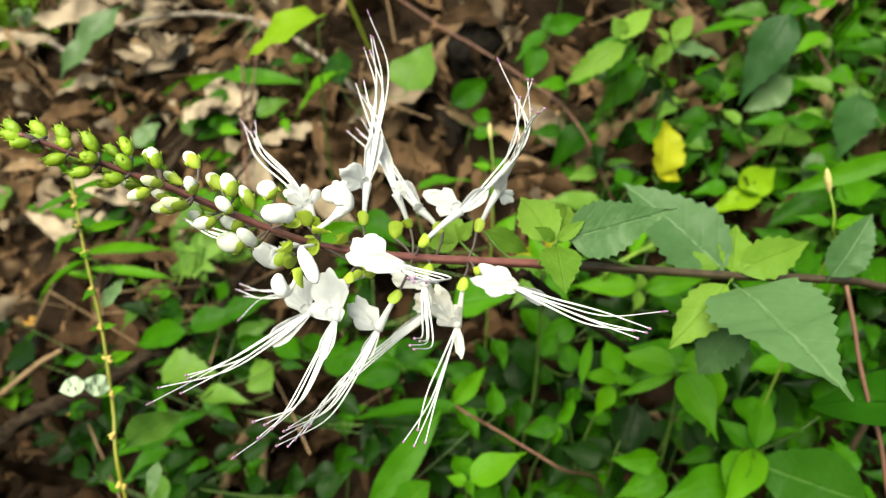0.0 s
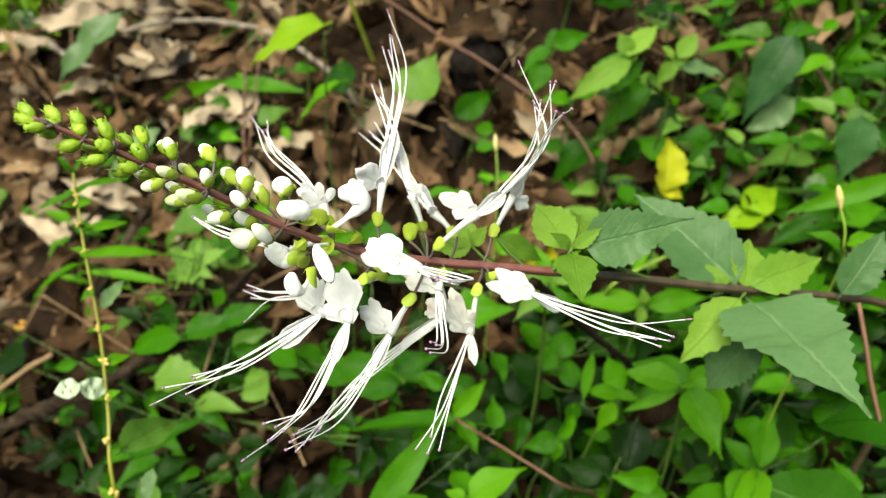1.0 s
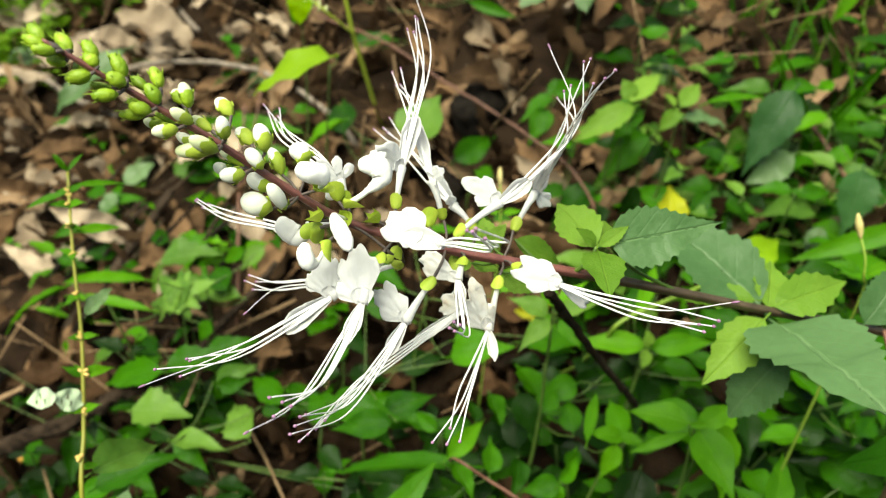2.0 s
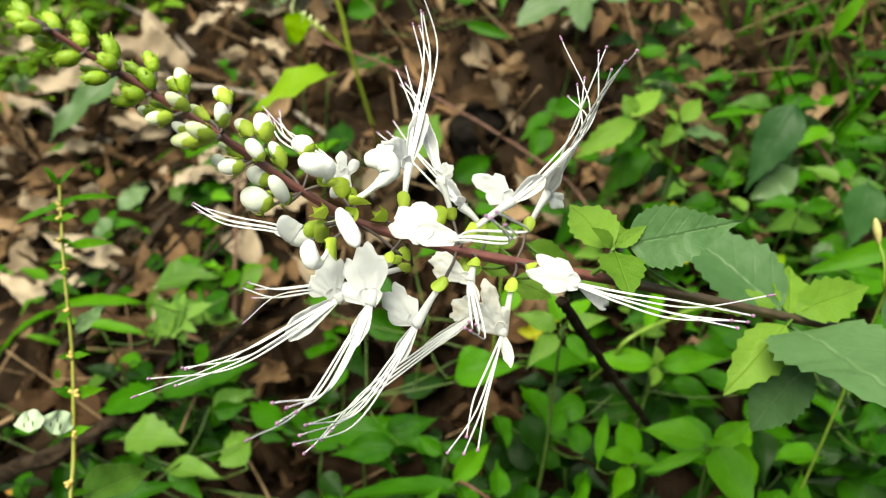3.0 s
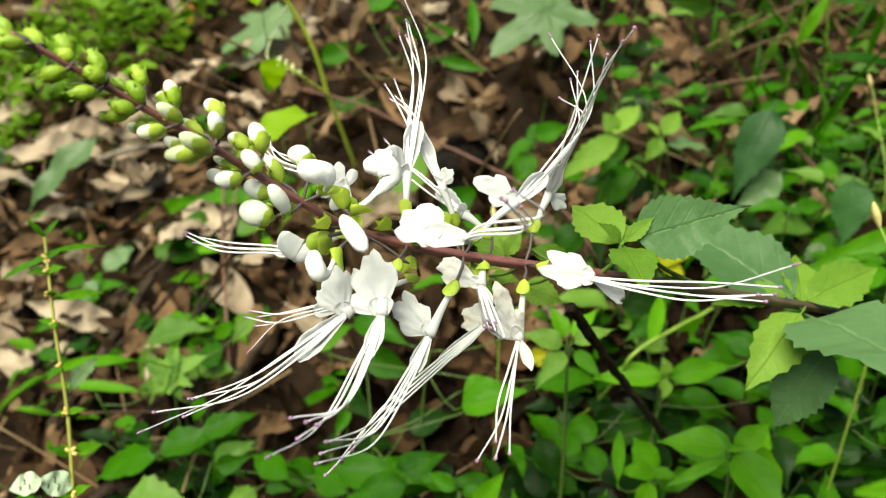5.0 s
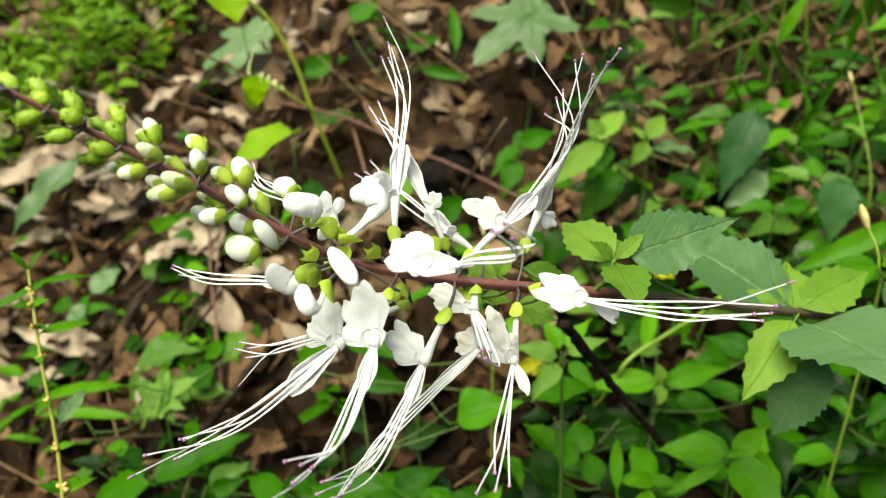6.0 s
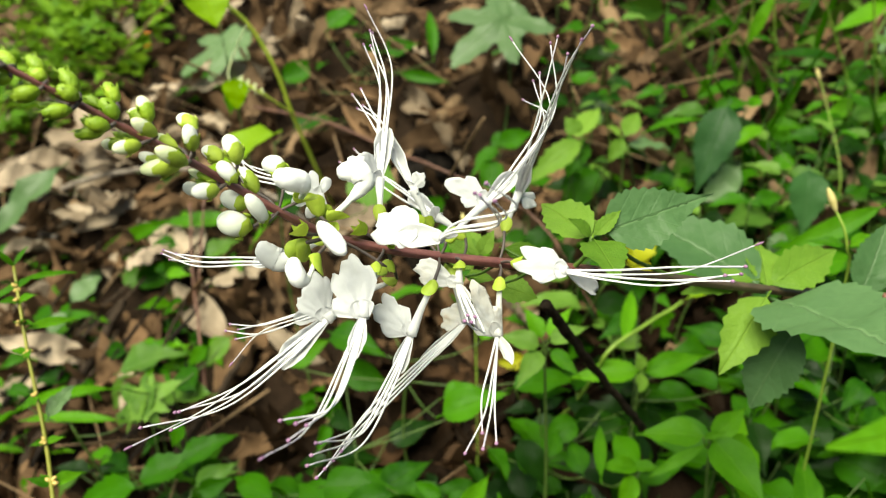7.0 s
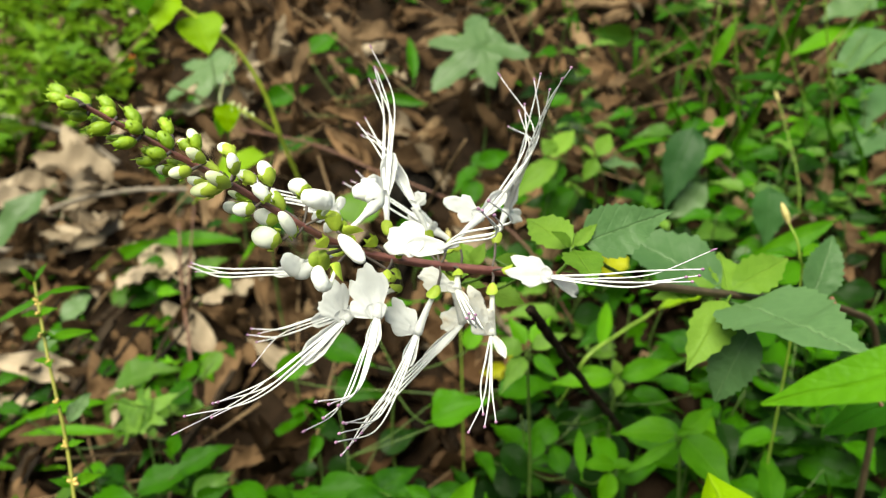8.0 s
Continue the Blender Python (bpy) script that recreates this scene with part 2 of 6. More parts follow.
def leaf_mesh(name, mat, width=0.5, teeth=0, depth=0.06, fold=0.25, droop=0.2, peak=0.42, wave=0.0, twist=0.0, steps=14, seed=0, point=1.0, crumple=0.0):
    """A leaf one unit long along y, its face up: blade with midrib fold, droop and toothed edge, and a short stalk."""
    rng = random.Random(seed)
    bm = bmesh.new()
    uvl = bm.loops.layers.uv.new("UVMap")
    if teeth:
        steps = teeth * 2
    across = (-1, -0.55, 0, 0.55, 1)
    rows, uvs = [], {}
    for i in range(steps + 1):
        v = i / steps
        p = math.log(0.5) / math.log(peak)
        w = width * 0.5 * max(0.0, math.sin(math.pi * v ** p)) ** (0.85 * point if v > peak else 0.8) * (1 - 0.3 * point * max(0.0, v - peak) * (1 - v))
        if teeth and 2 < i < steps - 1 and i % 2:
            w *= 1 + depth * 2.2
        w = max(w, 0.006)
        row = []
        for u in across:
            x = u * w
            y = v + (0.012 * depth / 0.06 if teeth and i % 2 and abs(u) == 1 else 0)
            z = fold * abs(x) - droop * v * v + wave * width * 0.3 * abs(u) * math.sin(v * 15 + 1.3 * (u > 0) + seed)
            z += 0.012 * rng.uniform(-1, 1) * (0 < v < 1)
            if crumple:
                z += crumple * noise.noise((x * 9, v * 7, seed)) + 0.4 * crumple * noise.noise((x * 25, v * 19, seed))
            a = twist * v
            q = bm.verts.new((x * math.cos(a) - z * math.sin(a) * 0.3, y, z + x * math.sin(a)))
            uvs[q] = (0.5 + 0.5 * u * (w / (width * 0.5)), v)
            row.append(q)
        rows.append(row)
    for a, b in zip(rows, rows[1:]):
        for k in range(4):
            bm.faces.new((a[k], a[k + 1], b[k + 1], b[k]))
    for f in bm.faces:
        for lo in f.loops:
            lo[uvl].uv = uvs[lo.vert]
    tube(bm, [(0, -0.1, -0.004), (0, 0.0, -0.006), (0, 0.35, -0.006 - droop * 0.1225), (0, 0.75, -0.004 - droop * 0.5625)], lambda t: 0.013 - 0.009 * t, 5)
    return mesh_of(bm, name, mat)


def blade_pose(base, tip, face):
    """Where a leaf of one unit lies that goes from base to tip and shows its upper face towards the direction given."""
    base, tip, face = Vector(base), Vector(tip), Vector(face)
    y = tip - base
    size = y.length
    y.normalize()
    z = (face - y * face.dot(y)).normalized()
    x = y.cross(z)
    m = Matrix((x, y, z)).transposed().to_4x4()
    return Matrix.Translation(base) @ m @ Matrix.Diagonal((size, size, size, 1))


def leaf(parent, me, base, tip, face=(0, -0.5, 0.85), name="leaf", wide=1.0, label=""):
    ob = new(name, me)
    ob.parent = parent
    ob.matrix_basis = Matrix.Translation(-parent.location) @ blade_pose(base, tip, face) @ Matrix.Diagonal((wide, 1, 1, 1))
    return tagged(ob, label)


def stalk(parent, points, r0, r1, mat, name="stem", sides=8, n=6, wobble=0.0, label=""):
    bm = bmesh.new()
    line = [q - parent.location for q in spline(points, n)]
    tube(bm, line, lambda t: r0 + (r1 - r0) * t, sides, wobble)
    return part(name, bm, mat, parent, label)

# ---- ground ----
def ground():
    xs = [-60, -25, -10, -5, -3, -2.2] + [-1.6 + 0.05 * i for i in range(65)] + [2.2, 3, 5, 10, 25, 60]
    ys = [-60, -25, -10, -5, -2.5, -1.2, -0.6] + [-0.3 + 0.05 * i for i in range(57)] + [3.2, 5, 10, 25, 60]
    bm = bmesh.new()
    grid = [[bm.verts.new((x, y, ground_z(x, y))) for x in xs] for y in ys]
    for a, b in zip(grid, grid[1:]):
        for k in range(len(xs) - 1):
            bm.faces.new((a[k], a[k + 1], b[k + 1], b[k]))
    return tagged(new("ground", mesh_of(bm, "ground", SOIL)), "dark brown forest soil of a sloping bank", "ground", kind="structure")


ground()

# ---- leaf shapes ----
BIG_BLUE = leaf_mesh("toothed_leaf", LEAF_BLUE, 0.54, 12, 0.055, 0.22, 0.15, 0.34, wave=0.08, seed=1, point=1.25)
BLUE_POINTED = leaf_mesh("toothed_leaf", LEAF_BLUE, 0.56, 13, 0.05, 0.16, 0.12, 0.3, wave=0.08, seed=18, point=1.7)
BIG_BLUE_B = leaf_mesh("toothed_leaf", LEAF_BLUE, 0.46, 11, 0.06, 0.25, 0.16, 0.4, wave=0.1, seed=2)
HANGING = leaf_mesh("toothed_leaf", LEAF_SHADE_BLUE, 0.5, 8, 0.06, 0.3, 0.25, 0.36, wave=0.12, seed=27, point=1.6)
YOUNG = leaf_mesh("young_leaf", LEAF_YOUNG, 0.62, 7, 0.06, 0.2, 0.15, 0.42, wave=0.1, seed=3, point=1.3)
YOUNG_B = leaf_mesh("young_leaf", LEAF_YOUNG, 0.5, 7, 0.075, 0.25, 0.2, 0.42, wave=0.1, seed=4, point=1.3)
OVATE = leaf_mesh("ovate_leaf", LEAF_MID, 0.5, 0, 0, 0.4, 0.3, 0.34, wave=0.2, steps=11, seed=5, point=1.9)
OVATE_L = leaf_mesh("ovate_leaf", LEAF_MID_LIT, 0.5, 0, 0, 0.4, 0.28, 0.35, wave=0.2, steps=12, seed=23, point=1.9)
OVATE_B = leaf_mesh("ovate_leaf", LEAF_MID, 0.46, 0, 0, 0.55, 0.4, 0.37, wave=0.22, twist=0.25, steps=11, seed=6, point=1.8)
OVATE_C = leaf_mesh("ovate_leaf", LEAF_FRESH, 0.46, 0, 0, 0.35, 0.22, 0.37, wave=0.15, steps=11, seed=7, point=1.8)
OVATE_D = leaf_mesh("ovate_leaf", LEAF_DARK_SHADED, 0.5, 0, 0, 0.45, 0.35, 0.35, wave=0.2, steps=11, seed=8, point=1.9)
OVATE_P = leaf_mesh("ovate_leaf", LEAF_DULL, 0.46, 0, 0, 0.4, 0.28, 0.37, wave=0.18, steps=11, seed=29, point=1.8)
OVATE_Y = leaf_mesh("ovate_leaf", LEAF_YELLOWISH, 0.48, 0, 0, 0.35, 0.25, 0.37, wave=0.2, steps=11, seed=31, point=1.7)
TOOTHED_P = leaf_mesh("toothed_leaf", LEAF_DULL, 0.56, 6, 0.09, 0.4, 0.28, 0.36, wave=0.2, seed=34, point=1.5)
TOOTHED = leaf_mesh("toothed_leaf", LEAF_MID, 0.52, 7, 0.05, 0.4, 0.28, 0.35, wave=0.15, seed=9, point=1.4)
LANCE = leaf_mesh("lance_leaf", LEAF_MID, 0.2, 0, 0, 0.4, 0.25, 0.45, steps=12, seed=10)
LANCE_C = leaf_mesh("lance_leaf", LEAF_FRESH, 0.2, 0, 0, 0.3, 0.2, 0.45, steps=12, seed=11)
LANCE_D = leaf_mesh("lance_leaf", LEAF_STRAP, 0.24, 0, 0, 0.3, 0.2, 0.45, steps=12, seed=12)
GRASS = leaf_mesh("grass_blade", LEAF_MID, 0.06, 0, 0, 0.6, 0.35, 0.35, steps=10, seed=13)
RUGOSE = leaf_mesh("veined_leaf", leaf_material("leaf_veined", (0.012, 0.06, 0.003), (0.03, 0.11, 0.006), (0.13, 0.27, 0.05), veins=11.0), 0.62, 9, 0.02, 0.12, 0.1, 0.45, wave=0.12, seed=16)
GRASS_C = leaf_mesh("grass_blade", LEAF_FRESH, 0.06, 0, 0, 0.6, 0.25, 0.35, steps=10, seed=17)
PALE = leaf_mesh("pale_leaf", LEAF_PALE, 0.5, 7, 0.06, 0.25, 0.2, 0.4, wave=0.25, seed=14)


def with_holes(me, holes):
    """Eaten leaf: some cells of the blade are missing."""
    bm = bmesh.new()
    bm.from_mesh(me)
    bm.faces.ensure_lookup_table()
    bmesh.ops.delete(bm, geom=[bm.faces[k] for k in holes], context="FACES_ONLY")
    bm.to_mesh(me)
    bm.free()
    return me


BLEACHED = with_holes(leaf_mesh("bleached_leaf", LEAF_BLEACHED, 0.62, 0, 0, 0.2, 0.15, 0.45, wave=0.3, steps=22, seed=21, crumple=0.09), (33, 46, 57))
YELLOW = leaf_mesh("yellow_leaf", LEAF_YELLOW, 0.55, 6, 0.06, 0.5, 0.3, 0.42, wave=0.35, seed=15)
NEAR_BLADE = leaf_mesh("folded_blade", LEAF_LIME, 0.55, 0, 0, 0.55, 0.1, 0.4, steps=14, seed=24, point=1.2)
HEART = leaf_mesh("vine_leaf", LEAF_LIME, 0.86, 0, 0, 0.2, 0.15, 0.3, wave=0.1, steps=12, seed=19)
HEART_GREEN = leaf_mesh("vine_leaf", LEAF_DULL, 0.8, 0, 0, 0.25, 0.2, 0.32, wave=0.15, steps=12, seed=33, point=1.5)
SMALL = [leaf_mesh("small_leaf", LEAF_MID, w, 0, 0, 0.4, 0.25, 0.38, wave=0.15, steps=5, seed=40 + i) for i, w in enumerate((0.5, 0.62, 0.3))]
DRIES = [leaf_mesh("dry_leaf", DRY, w, 0, 0, f, d, 0.42, wave=wv, twist=tw, steps=16, seed=20 + i, crumple=0.085)
         for i, (w, f, d, wv, tw) in enumerate(((0.3, 1.1, 0.4, 0.5, 0.6), (0.26, 1.5, -0.35, 0.4, -0.9), (0.42, 0.6, 0.5, 0.7, 0.4), (0.2, -0.9, 0.3, 0.5, 1.2), (0.34, -0.6, -0.4, 0.6, -0.6)))]
DRIES_SHADED = [leaf_mesh("dry_leaf", DRY_SHADED, w, 0, 0, f, d, 0.42, wave=0.4, twist=tw, steps=16, seed=36 + i, crumple=0.085)
              for i, (w, f, d, tw) in enumerate(((0.42, 0.5, 0.25, 0.3), (0.38, -0.5, 0.3, -0.4), (0.5, 0.8, -0.2, 0.6)))]
DRIES_PALE = [leaf_mesh("dry_leaf", DRY_PALE, w, 0, 0, f, d, 0.42, wave=wv, twist=tw, steps=16, seed=30 + i, crumple=0.085)
              for i, (w, f, d, wv, tw) in enumerate(((0.36, 0.8, 0.4, 0.4, 0.5), (0.3, -0.9, 0.35, 0.4, -0.7)))]


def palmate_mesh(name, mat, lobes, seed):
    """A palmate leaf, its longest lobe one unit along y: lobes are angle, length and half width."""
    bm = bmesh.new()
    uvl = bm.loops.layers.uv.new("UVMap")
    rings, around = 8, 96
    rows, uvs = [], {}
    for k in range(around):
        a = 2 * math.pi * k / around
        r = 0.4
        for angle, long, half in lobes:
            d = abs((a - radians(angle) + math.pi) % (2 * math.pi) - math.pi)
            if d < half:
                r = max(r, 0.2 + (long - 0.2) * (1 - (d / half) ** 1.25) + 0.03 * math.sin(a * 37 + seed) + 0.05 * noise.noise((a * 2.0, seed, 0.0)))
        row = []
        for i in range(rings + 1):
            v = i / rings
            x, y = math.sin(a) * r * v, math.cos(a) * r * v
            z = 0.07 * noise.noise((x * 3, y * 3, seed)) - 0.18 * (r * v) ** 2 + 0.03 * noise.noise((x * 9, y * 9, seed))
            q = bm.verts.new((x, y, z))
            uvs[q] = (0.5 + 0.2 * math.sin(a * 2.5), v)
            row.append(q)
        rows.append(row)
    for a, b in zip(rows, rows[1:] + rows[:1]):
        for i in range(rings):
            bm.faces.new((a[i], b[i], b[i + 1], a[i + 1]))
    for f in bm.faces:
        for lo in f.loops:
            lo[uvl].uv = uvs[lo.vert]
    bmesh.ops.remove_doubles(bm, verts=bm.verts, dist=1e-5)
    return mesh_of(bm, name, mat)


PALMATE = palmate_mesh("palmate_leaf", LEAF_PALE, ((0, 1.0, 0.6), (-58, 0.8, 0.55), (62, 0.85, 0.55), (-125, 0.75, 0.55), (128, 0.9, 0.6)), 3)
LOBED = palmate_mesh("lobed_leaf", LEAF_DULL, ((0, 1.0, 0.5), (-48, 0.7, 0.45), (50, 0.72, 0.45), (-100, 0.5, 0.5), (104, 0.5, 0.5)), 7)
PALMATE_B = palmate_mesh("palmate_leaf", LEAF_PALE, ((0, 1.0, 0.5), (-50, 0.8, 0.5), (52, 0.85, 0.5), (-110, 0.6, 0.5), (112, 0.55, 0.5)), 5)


# ---- the flowering spike ----
PLANT_AT = Vector((0.27, 0.285, ground_z(0.27, 0.285)))
spike = thing("flowering_plant", PLANT_AT, "cat's whiskers herb with a leaning purple stem and white flowers", "flowering plant")
NODE_G, NODE_F, NODE_E, NODE_D = (-0.0215, 0.1678, 0.2003), (-0.0335, 0.1638, 0.2062), (-0.0450, 0.1585, 0.2160), (-0.0537, 0.1545, 0.2245)
NODE_C, NODE_B, NODE_A = (-0.0610, 0.1516, 0.2314), (-0.0670, 0.1492, 0.2367), (-0.0724, 0.1467, 0.2416)
NODE_Z, NODE_Y, NODE_X = (-0.0775, 0.1440, 0.2463), (-0.0820, 0.1416, 0.2506), (-0.0862, 0.1396, 0.2544)
STEM_TIP = (-0.0893, 0.1382, 0.2571)
AXIS = [(0.27, 0.285, -0.16), (0.262, 0.281, 0.0), (0.236, 0.268, 0.085), (0.2, 0.25, 0.115), (0.16, 0.2335, 0.133), (0.1165, 0.2162, 0.1495), (0.055, 0.194, 0.1728), (0.0102, 0.1785, 0.1882),
        (-0.007, 0.1724, 0.1945), NODE_G, NODE_F, NODE_E, NODE_C, NODE_A, NODE_Y, STEM_TIP]


def square_stem(first, last, mat, label):
    """A stretch of the stem, square with a groove on each side."""
    bm = bmesh.new()
    whole = [q - PLANT_AT for q in spline(AXIS, 8)]
    n = len(whole)
    shape = [(math.cos(a) * r, math.sin(a) * r) for k in range(16) for a, r in ((math.pi * k / 8 + 0.4, (1.0, 0.93, 0.76, 0.93)[k % 4]),)]
    rows, side = [], Vector((0, 0, 1))
    for i, q in enumerate(whole):
        way = (whole[min(i + 1, n - 1)] - whole[max(i - 1, 0)]).normalized()
        side = (side - way * side.dot(way)).normalized()
        up = way.cross(side)
        if first <= i <= last:
            r = (0.0021 - 0.0016 * (i / (n - 1)) ** 1.3) * (1 + 0.05 * noise.noise(q * 150))
            rows.append([bm.verts.new(q + (side * x + up * y) * r) for x, y in shape])
    for a, b in zip(rows, rows[1:]):
        for k in range(16):
            bm.faces.new((a[k], a[(k + 1) % 16], b[(k + 1) % 16], b[k]))
    bm.faces.new(rows[0][::-1])
    bm.faces.new(rows[-1])
    return part("stem", bm, mat, spike, label)


square_stem(0, 50, STEM_OLD, "dark greenish-brown lower stem")
square_stem(50, 120, STEM_PURPLE, "square grooved purple-brown stem")
AXIS_FINE = spline(AXIS, 12)


def on_axis(q):
    q = Vector(q)
    return min(AXIS_FINE, key=lambda a: (a - q).length)


def frame_on(way, hint):
    """A turn whose z runs along way and whose x lies towards the hint."""
    z = Vector(way).normalized()
    x = Vector(hint) - z * Vector(hint).dot(z)
    x = x.normalized() if x.length > 1e-6 else z.orthogonal().normalized()
    return Matrix((x, z.cross(x), z)).transposed()


def ovoid(bm, at, way, hint, length, width, pinch=0.0, rings=7, sides=10):
    """An egg from at along way."""
    turn = frame_on(way, hint)
    rows = []
    for i in range(rings + 1):
        v = i / rings
        r = 0.5 * width * max(0.04, math.sin(math.pi * (0.04 + 0.92 * v) ** (1 + pinch))) ** 0.75
        rows.append([bm.verts.new(Vector(at) + turn @ Vector((r * math.cos(a), r * 0.88 * math.sin(a), v * length))) for a in (2 * math.pi * k / sides for k in range(sides))])
    for a, b in zip(rows, rows[1:]):
        for k in range(sides):
            bm.faces.new((a[k], a[(k + 1) % sides], b[(k + 1) % sides], b[k]))
    bm.faces.new(rows[0][::-1])
    bm.faces.new(rows[-1])


def swell(v):
    """How thick a bud is along its length: a broad foot, a blunt dome."""
    return 0.42 + 0.58 * math.sin(min(1.0, v / 0.58) * math.pi / 2) if v < 0.58 else math.sqrt(max(0.02, 1 - ((v - 0.58) / 0.43) ** 2))


def dome(bm, at, way, hint, length, width, bend, start=0.0):
    """The rolled petals of a bud."""
    turn = frame_on(way, hint)
    rows = []
    for i in range(13):
        v = start + (1 - start) * math.sin(i / 12 * math.pi / 2)
        r = 0.5 * width * swell(v)
        rows.append([bm.verts.new(Vector(at) + turn @ Vector((r * 0.95 * math.cos(a) + bend * length * v * v, r * 1.14 * math.sin(a), v * length))) for a in (2 * math.pi * k / 16 for k in range(16))])
    for a, b in zip(rows, rows[1:]):
        for k in range(16):
            bm.faces.new((a[k], a[(k + 1) % 16], b[(k + 1) % 16], b[k]))
    bm.faces.new(rows[0][::-1])
    bm.faces.new(rows[-1])


def calyx_cup(bm, at, way, hint, length, width):
    """A short cup with one broad rounded upper lobe, bent back, and two thin lower teeth."""
    turn = frame_on(way, hint)
    sides, rows = 20, []
    for i in range(10):
        v = i / 9
        r = 0.5 * width * (0.26 + 0.74 * math.sin(min(1.0, v * 1.5) * math.pi / 2))
        row = []
        for k in range(sides):
            a = 2 * math.pi * k / sides
            lobe = max(0.0, math.cos(a)) ** 0.7
            tooth = 0.6 if k in (8, 12) else (0.3 if k in (5, 15) else 0.0)
            z = v * length * (0.48 + 0.8 * lobe) + (tooth * length * 0.7 if i == 9 else 0)
            rr = r * (1 + (0.6 * lobe + 0.2) * max(0.0, v - 0.5) / 0.5)
            row.append(bm.verts.new(Vector(at) + turn @ Vector((rr * math.cos(a), rr * math.sin(a), z))))
        rows.append(row)
    for a, b in zip(rows, rows[1:]):
        for k in range(sides):
            bm.faces.new((a[k], a[(k + 1) % sides], b[(k + 1) % sides], b[k]))
    bm.faces.new(rows[0][::-1])


UP = Vector((-0.25, -0.45, 0.85))
TIP = Vector((-0.73, -0.27, 0.63))
LOBE = Vector((0.72, -0.6, -0.12))


def pedicel(parent, q, root=None):
    """Short dark stalk from the stem to a bud or flower."""
    q = Vector(q)
    root = on_axis(Vector(root)) if root else on_axis(q - TIP * 0.003)
    bm = bmesh.new()
    mid = root.lerp(q, 0.5) + Vector((0.0003, 0, 0.0004)) - TIP * 0.0003
    tube(bm, [p - PLANT_AT for p in spline([root, mid, q], 4)], lambda t: 0.00034 + 0.00012 * t, 6)
    return part("flower_stalk", bm, PEDICEL, parent)


def shell(bm, at, way, hint, length, width, bend, low=0.38, high=0.62, grow=1.09, teeth=((0, 0.22), (4, 0.2), (7, 0.16), (10, 0.2))):
    """Cup that hugs the foot of a bud, with one broad rounded lobe and small pointed teeth."""
    turn = frame_on(way, hint)
    sides, rows = 14, []
    for i in range(8):
        row = []
        for k in range(sides):
            a = 2 * math.pi * k / sides
            lobe = max(0.0, math.cos(a)) ** 2
            v = (low + (high - low) * lobe + (0.03 if k % 2 else -0.02)) * i / 7
            r = 0.5 * width * grow * (swell(v) * min(1.0, 0.35 + 3.2 * v))
            q = Vector((r * math.cos(a) + bend * length * v * v, r * 1.14 * math.sin(a), v * length - 0.0003))
            row.append(bm.verts.new(Vector(at) + turn @ q))
        rows.append(row)
    for a, b in zip(rows, rows[1:]):
        for k in range(sides):
            bm.faces.new((a[k], a[(k + 1) % sides], b[(k + 1) % sides], b[k]))
    bm.faces.new(rows[0][::-1])
    for k, long in teeth:
        foot = rows[-1][k].co
        out = (foot - Vector(at) - turn @ Vector((0, 0, (foot - Vector(at)).dot(turn.col[2])))).normalized()
        tip = foot + (turn.col[2] * 0.8 + out * 0.35) * length * long
        tube(bm, [foot - turn.col[2] * length * 0.12, foot.lerp(tip, 0.5) + out * length * 0.02, tip], lambda t: width * 0.1 * (1.03 - t), 5)


def bud(node, base, tip, wide, cover):
    """A bud on its stalk. wide in millimetres; cover: how much of it the calyx still wraps."""
    base, tip = Vector(base), Vector(tip)
    way = tip - base
    length = way.length * 0.97
    way.normalize()
    width = wide * 0.00077
    young = cover > 0.78
    wrap = cover if young else min(0.8, cover + 0.02)
    bend = 0.16
    at = base - PLANT_AT
    hint = LOBE + noise.noise_vector(base * 700) * 0.35
    bm = bmesh.new()
    dome(bm, at, way, hint, length, width, -bend, 0.12)
    b = part("bud", bm, (BUD_CREAM if cover > 0.52 else BUD_WHITE) if not young else BUD_GREEN, spike,
             "closed pale green bud" if young else ("cream bud still half in its calyx" if cover > 0.52 else "swollen white bud about to open"))
    bm = bmesh.new()
    if young:
        shell(bm, at, way, hint, length, width * 1.04, -bend, min(0.9, cover * 0.86), min(0.95, cover), 1.1, ((0, 0.16), (3, 0.3), (7, 0.5), (11, 0.26)))
    else:
        shell(bm, at, way, hint, length, width, -bend, wrap * 0.9, min(0.9, wrap * 1.55), 1.09, ((3, 0.16), (6, 0.14), (8, 0.16), (11, 0.16)))
    part("calyx", bm, BUD_GREEN if cover > 0.6 else CALYX, b, "yellow-green calyx")
    pedicel(b, base, node)
    return b


for b in (((-0.0861, 0.1424, 0.2538), (-0.0893, 0.1441, 0.2572), 2.9, 1), ((-0.0857, 0.1409, 0.2532), (-0.0890, 0.1404, 0.2552), 2.7, 1), ((-0.0862, 0.1400, 0.2525), (-0.0902, 0.1395, 0.2522), 2.6, 1),
          ((-0.0870, 0.1380, 0.2550), (-0.0900, 0.1352, 0.2560), 2.6, 1), ((-0.0890, 0.1386, 0.2566), (-0.0922, 0.1398, 0.2598), 2.7, 1), ((-0.0888, 0.1380, 0.2560), (-0.0928, 0.1374, 0.2576), 2.5, 1)):
    bud(NODE_X, *b)
for b in (((-0.0818, 0.1432, 0.2523), (-0.0840, 0.1445, 0.2560), 2.9, 1), ((-0.0814, 0.1422, 0.2512), (-0.0836, 0.1425, 0.2539), 2.9, 1), ((-0.0824, 0.1410, 0.2499), (-0.0868, 0.1389, 0.2486), 3.4, 1),
          ((-0.0832, 0.1428, 0.2502), (-0.0872, 0.1432, 0.2503), 2.6, 1)):
    bud(NODE_Y, *b)
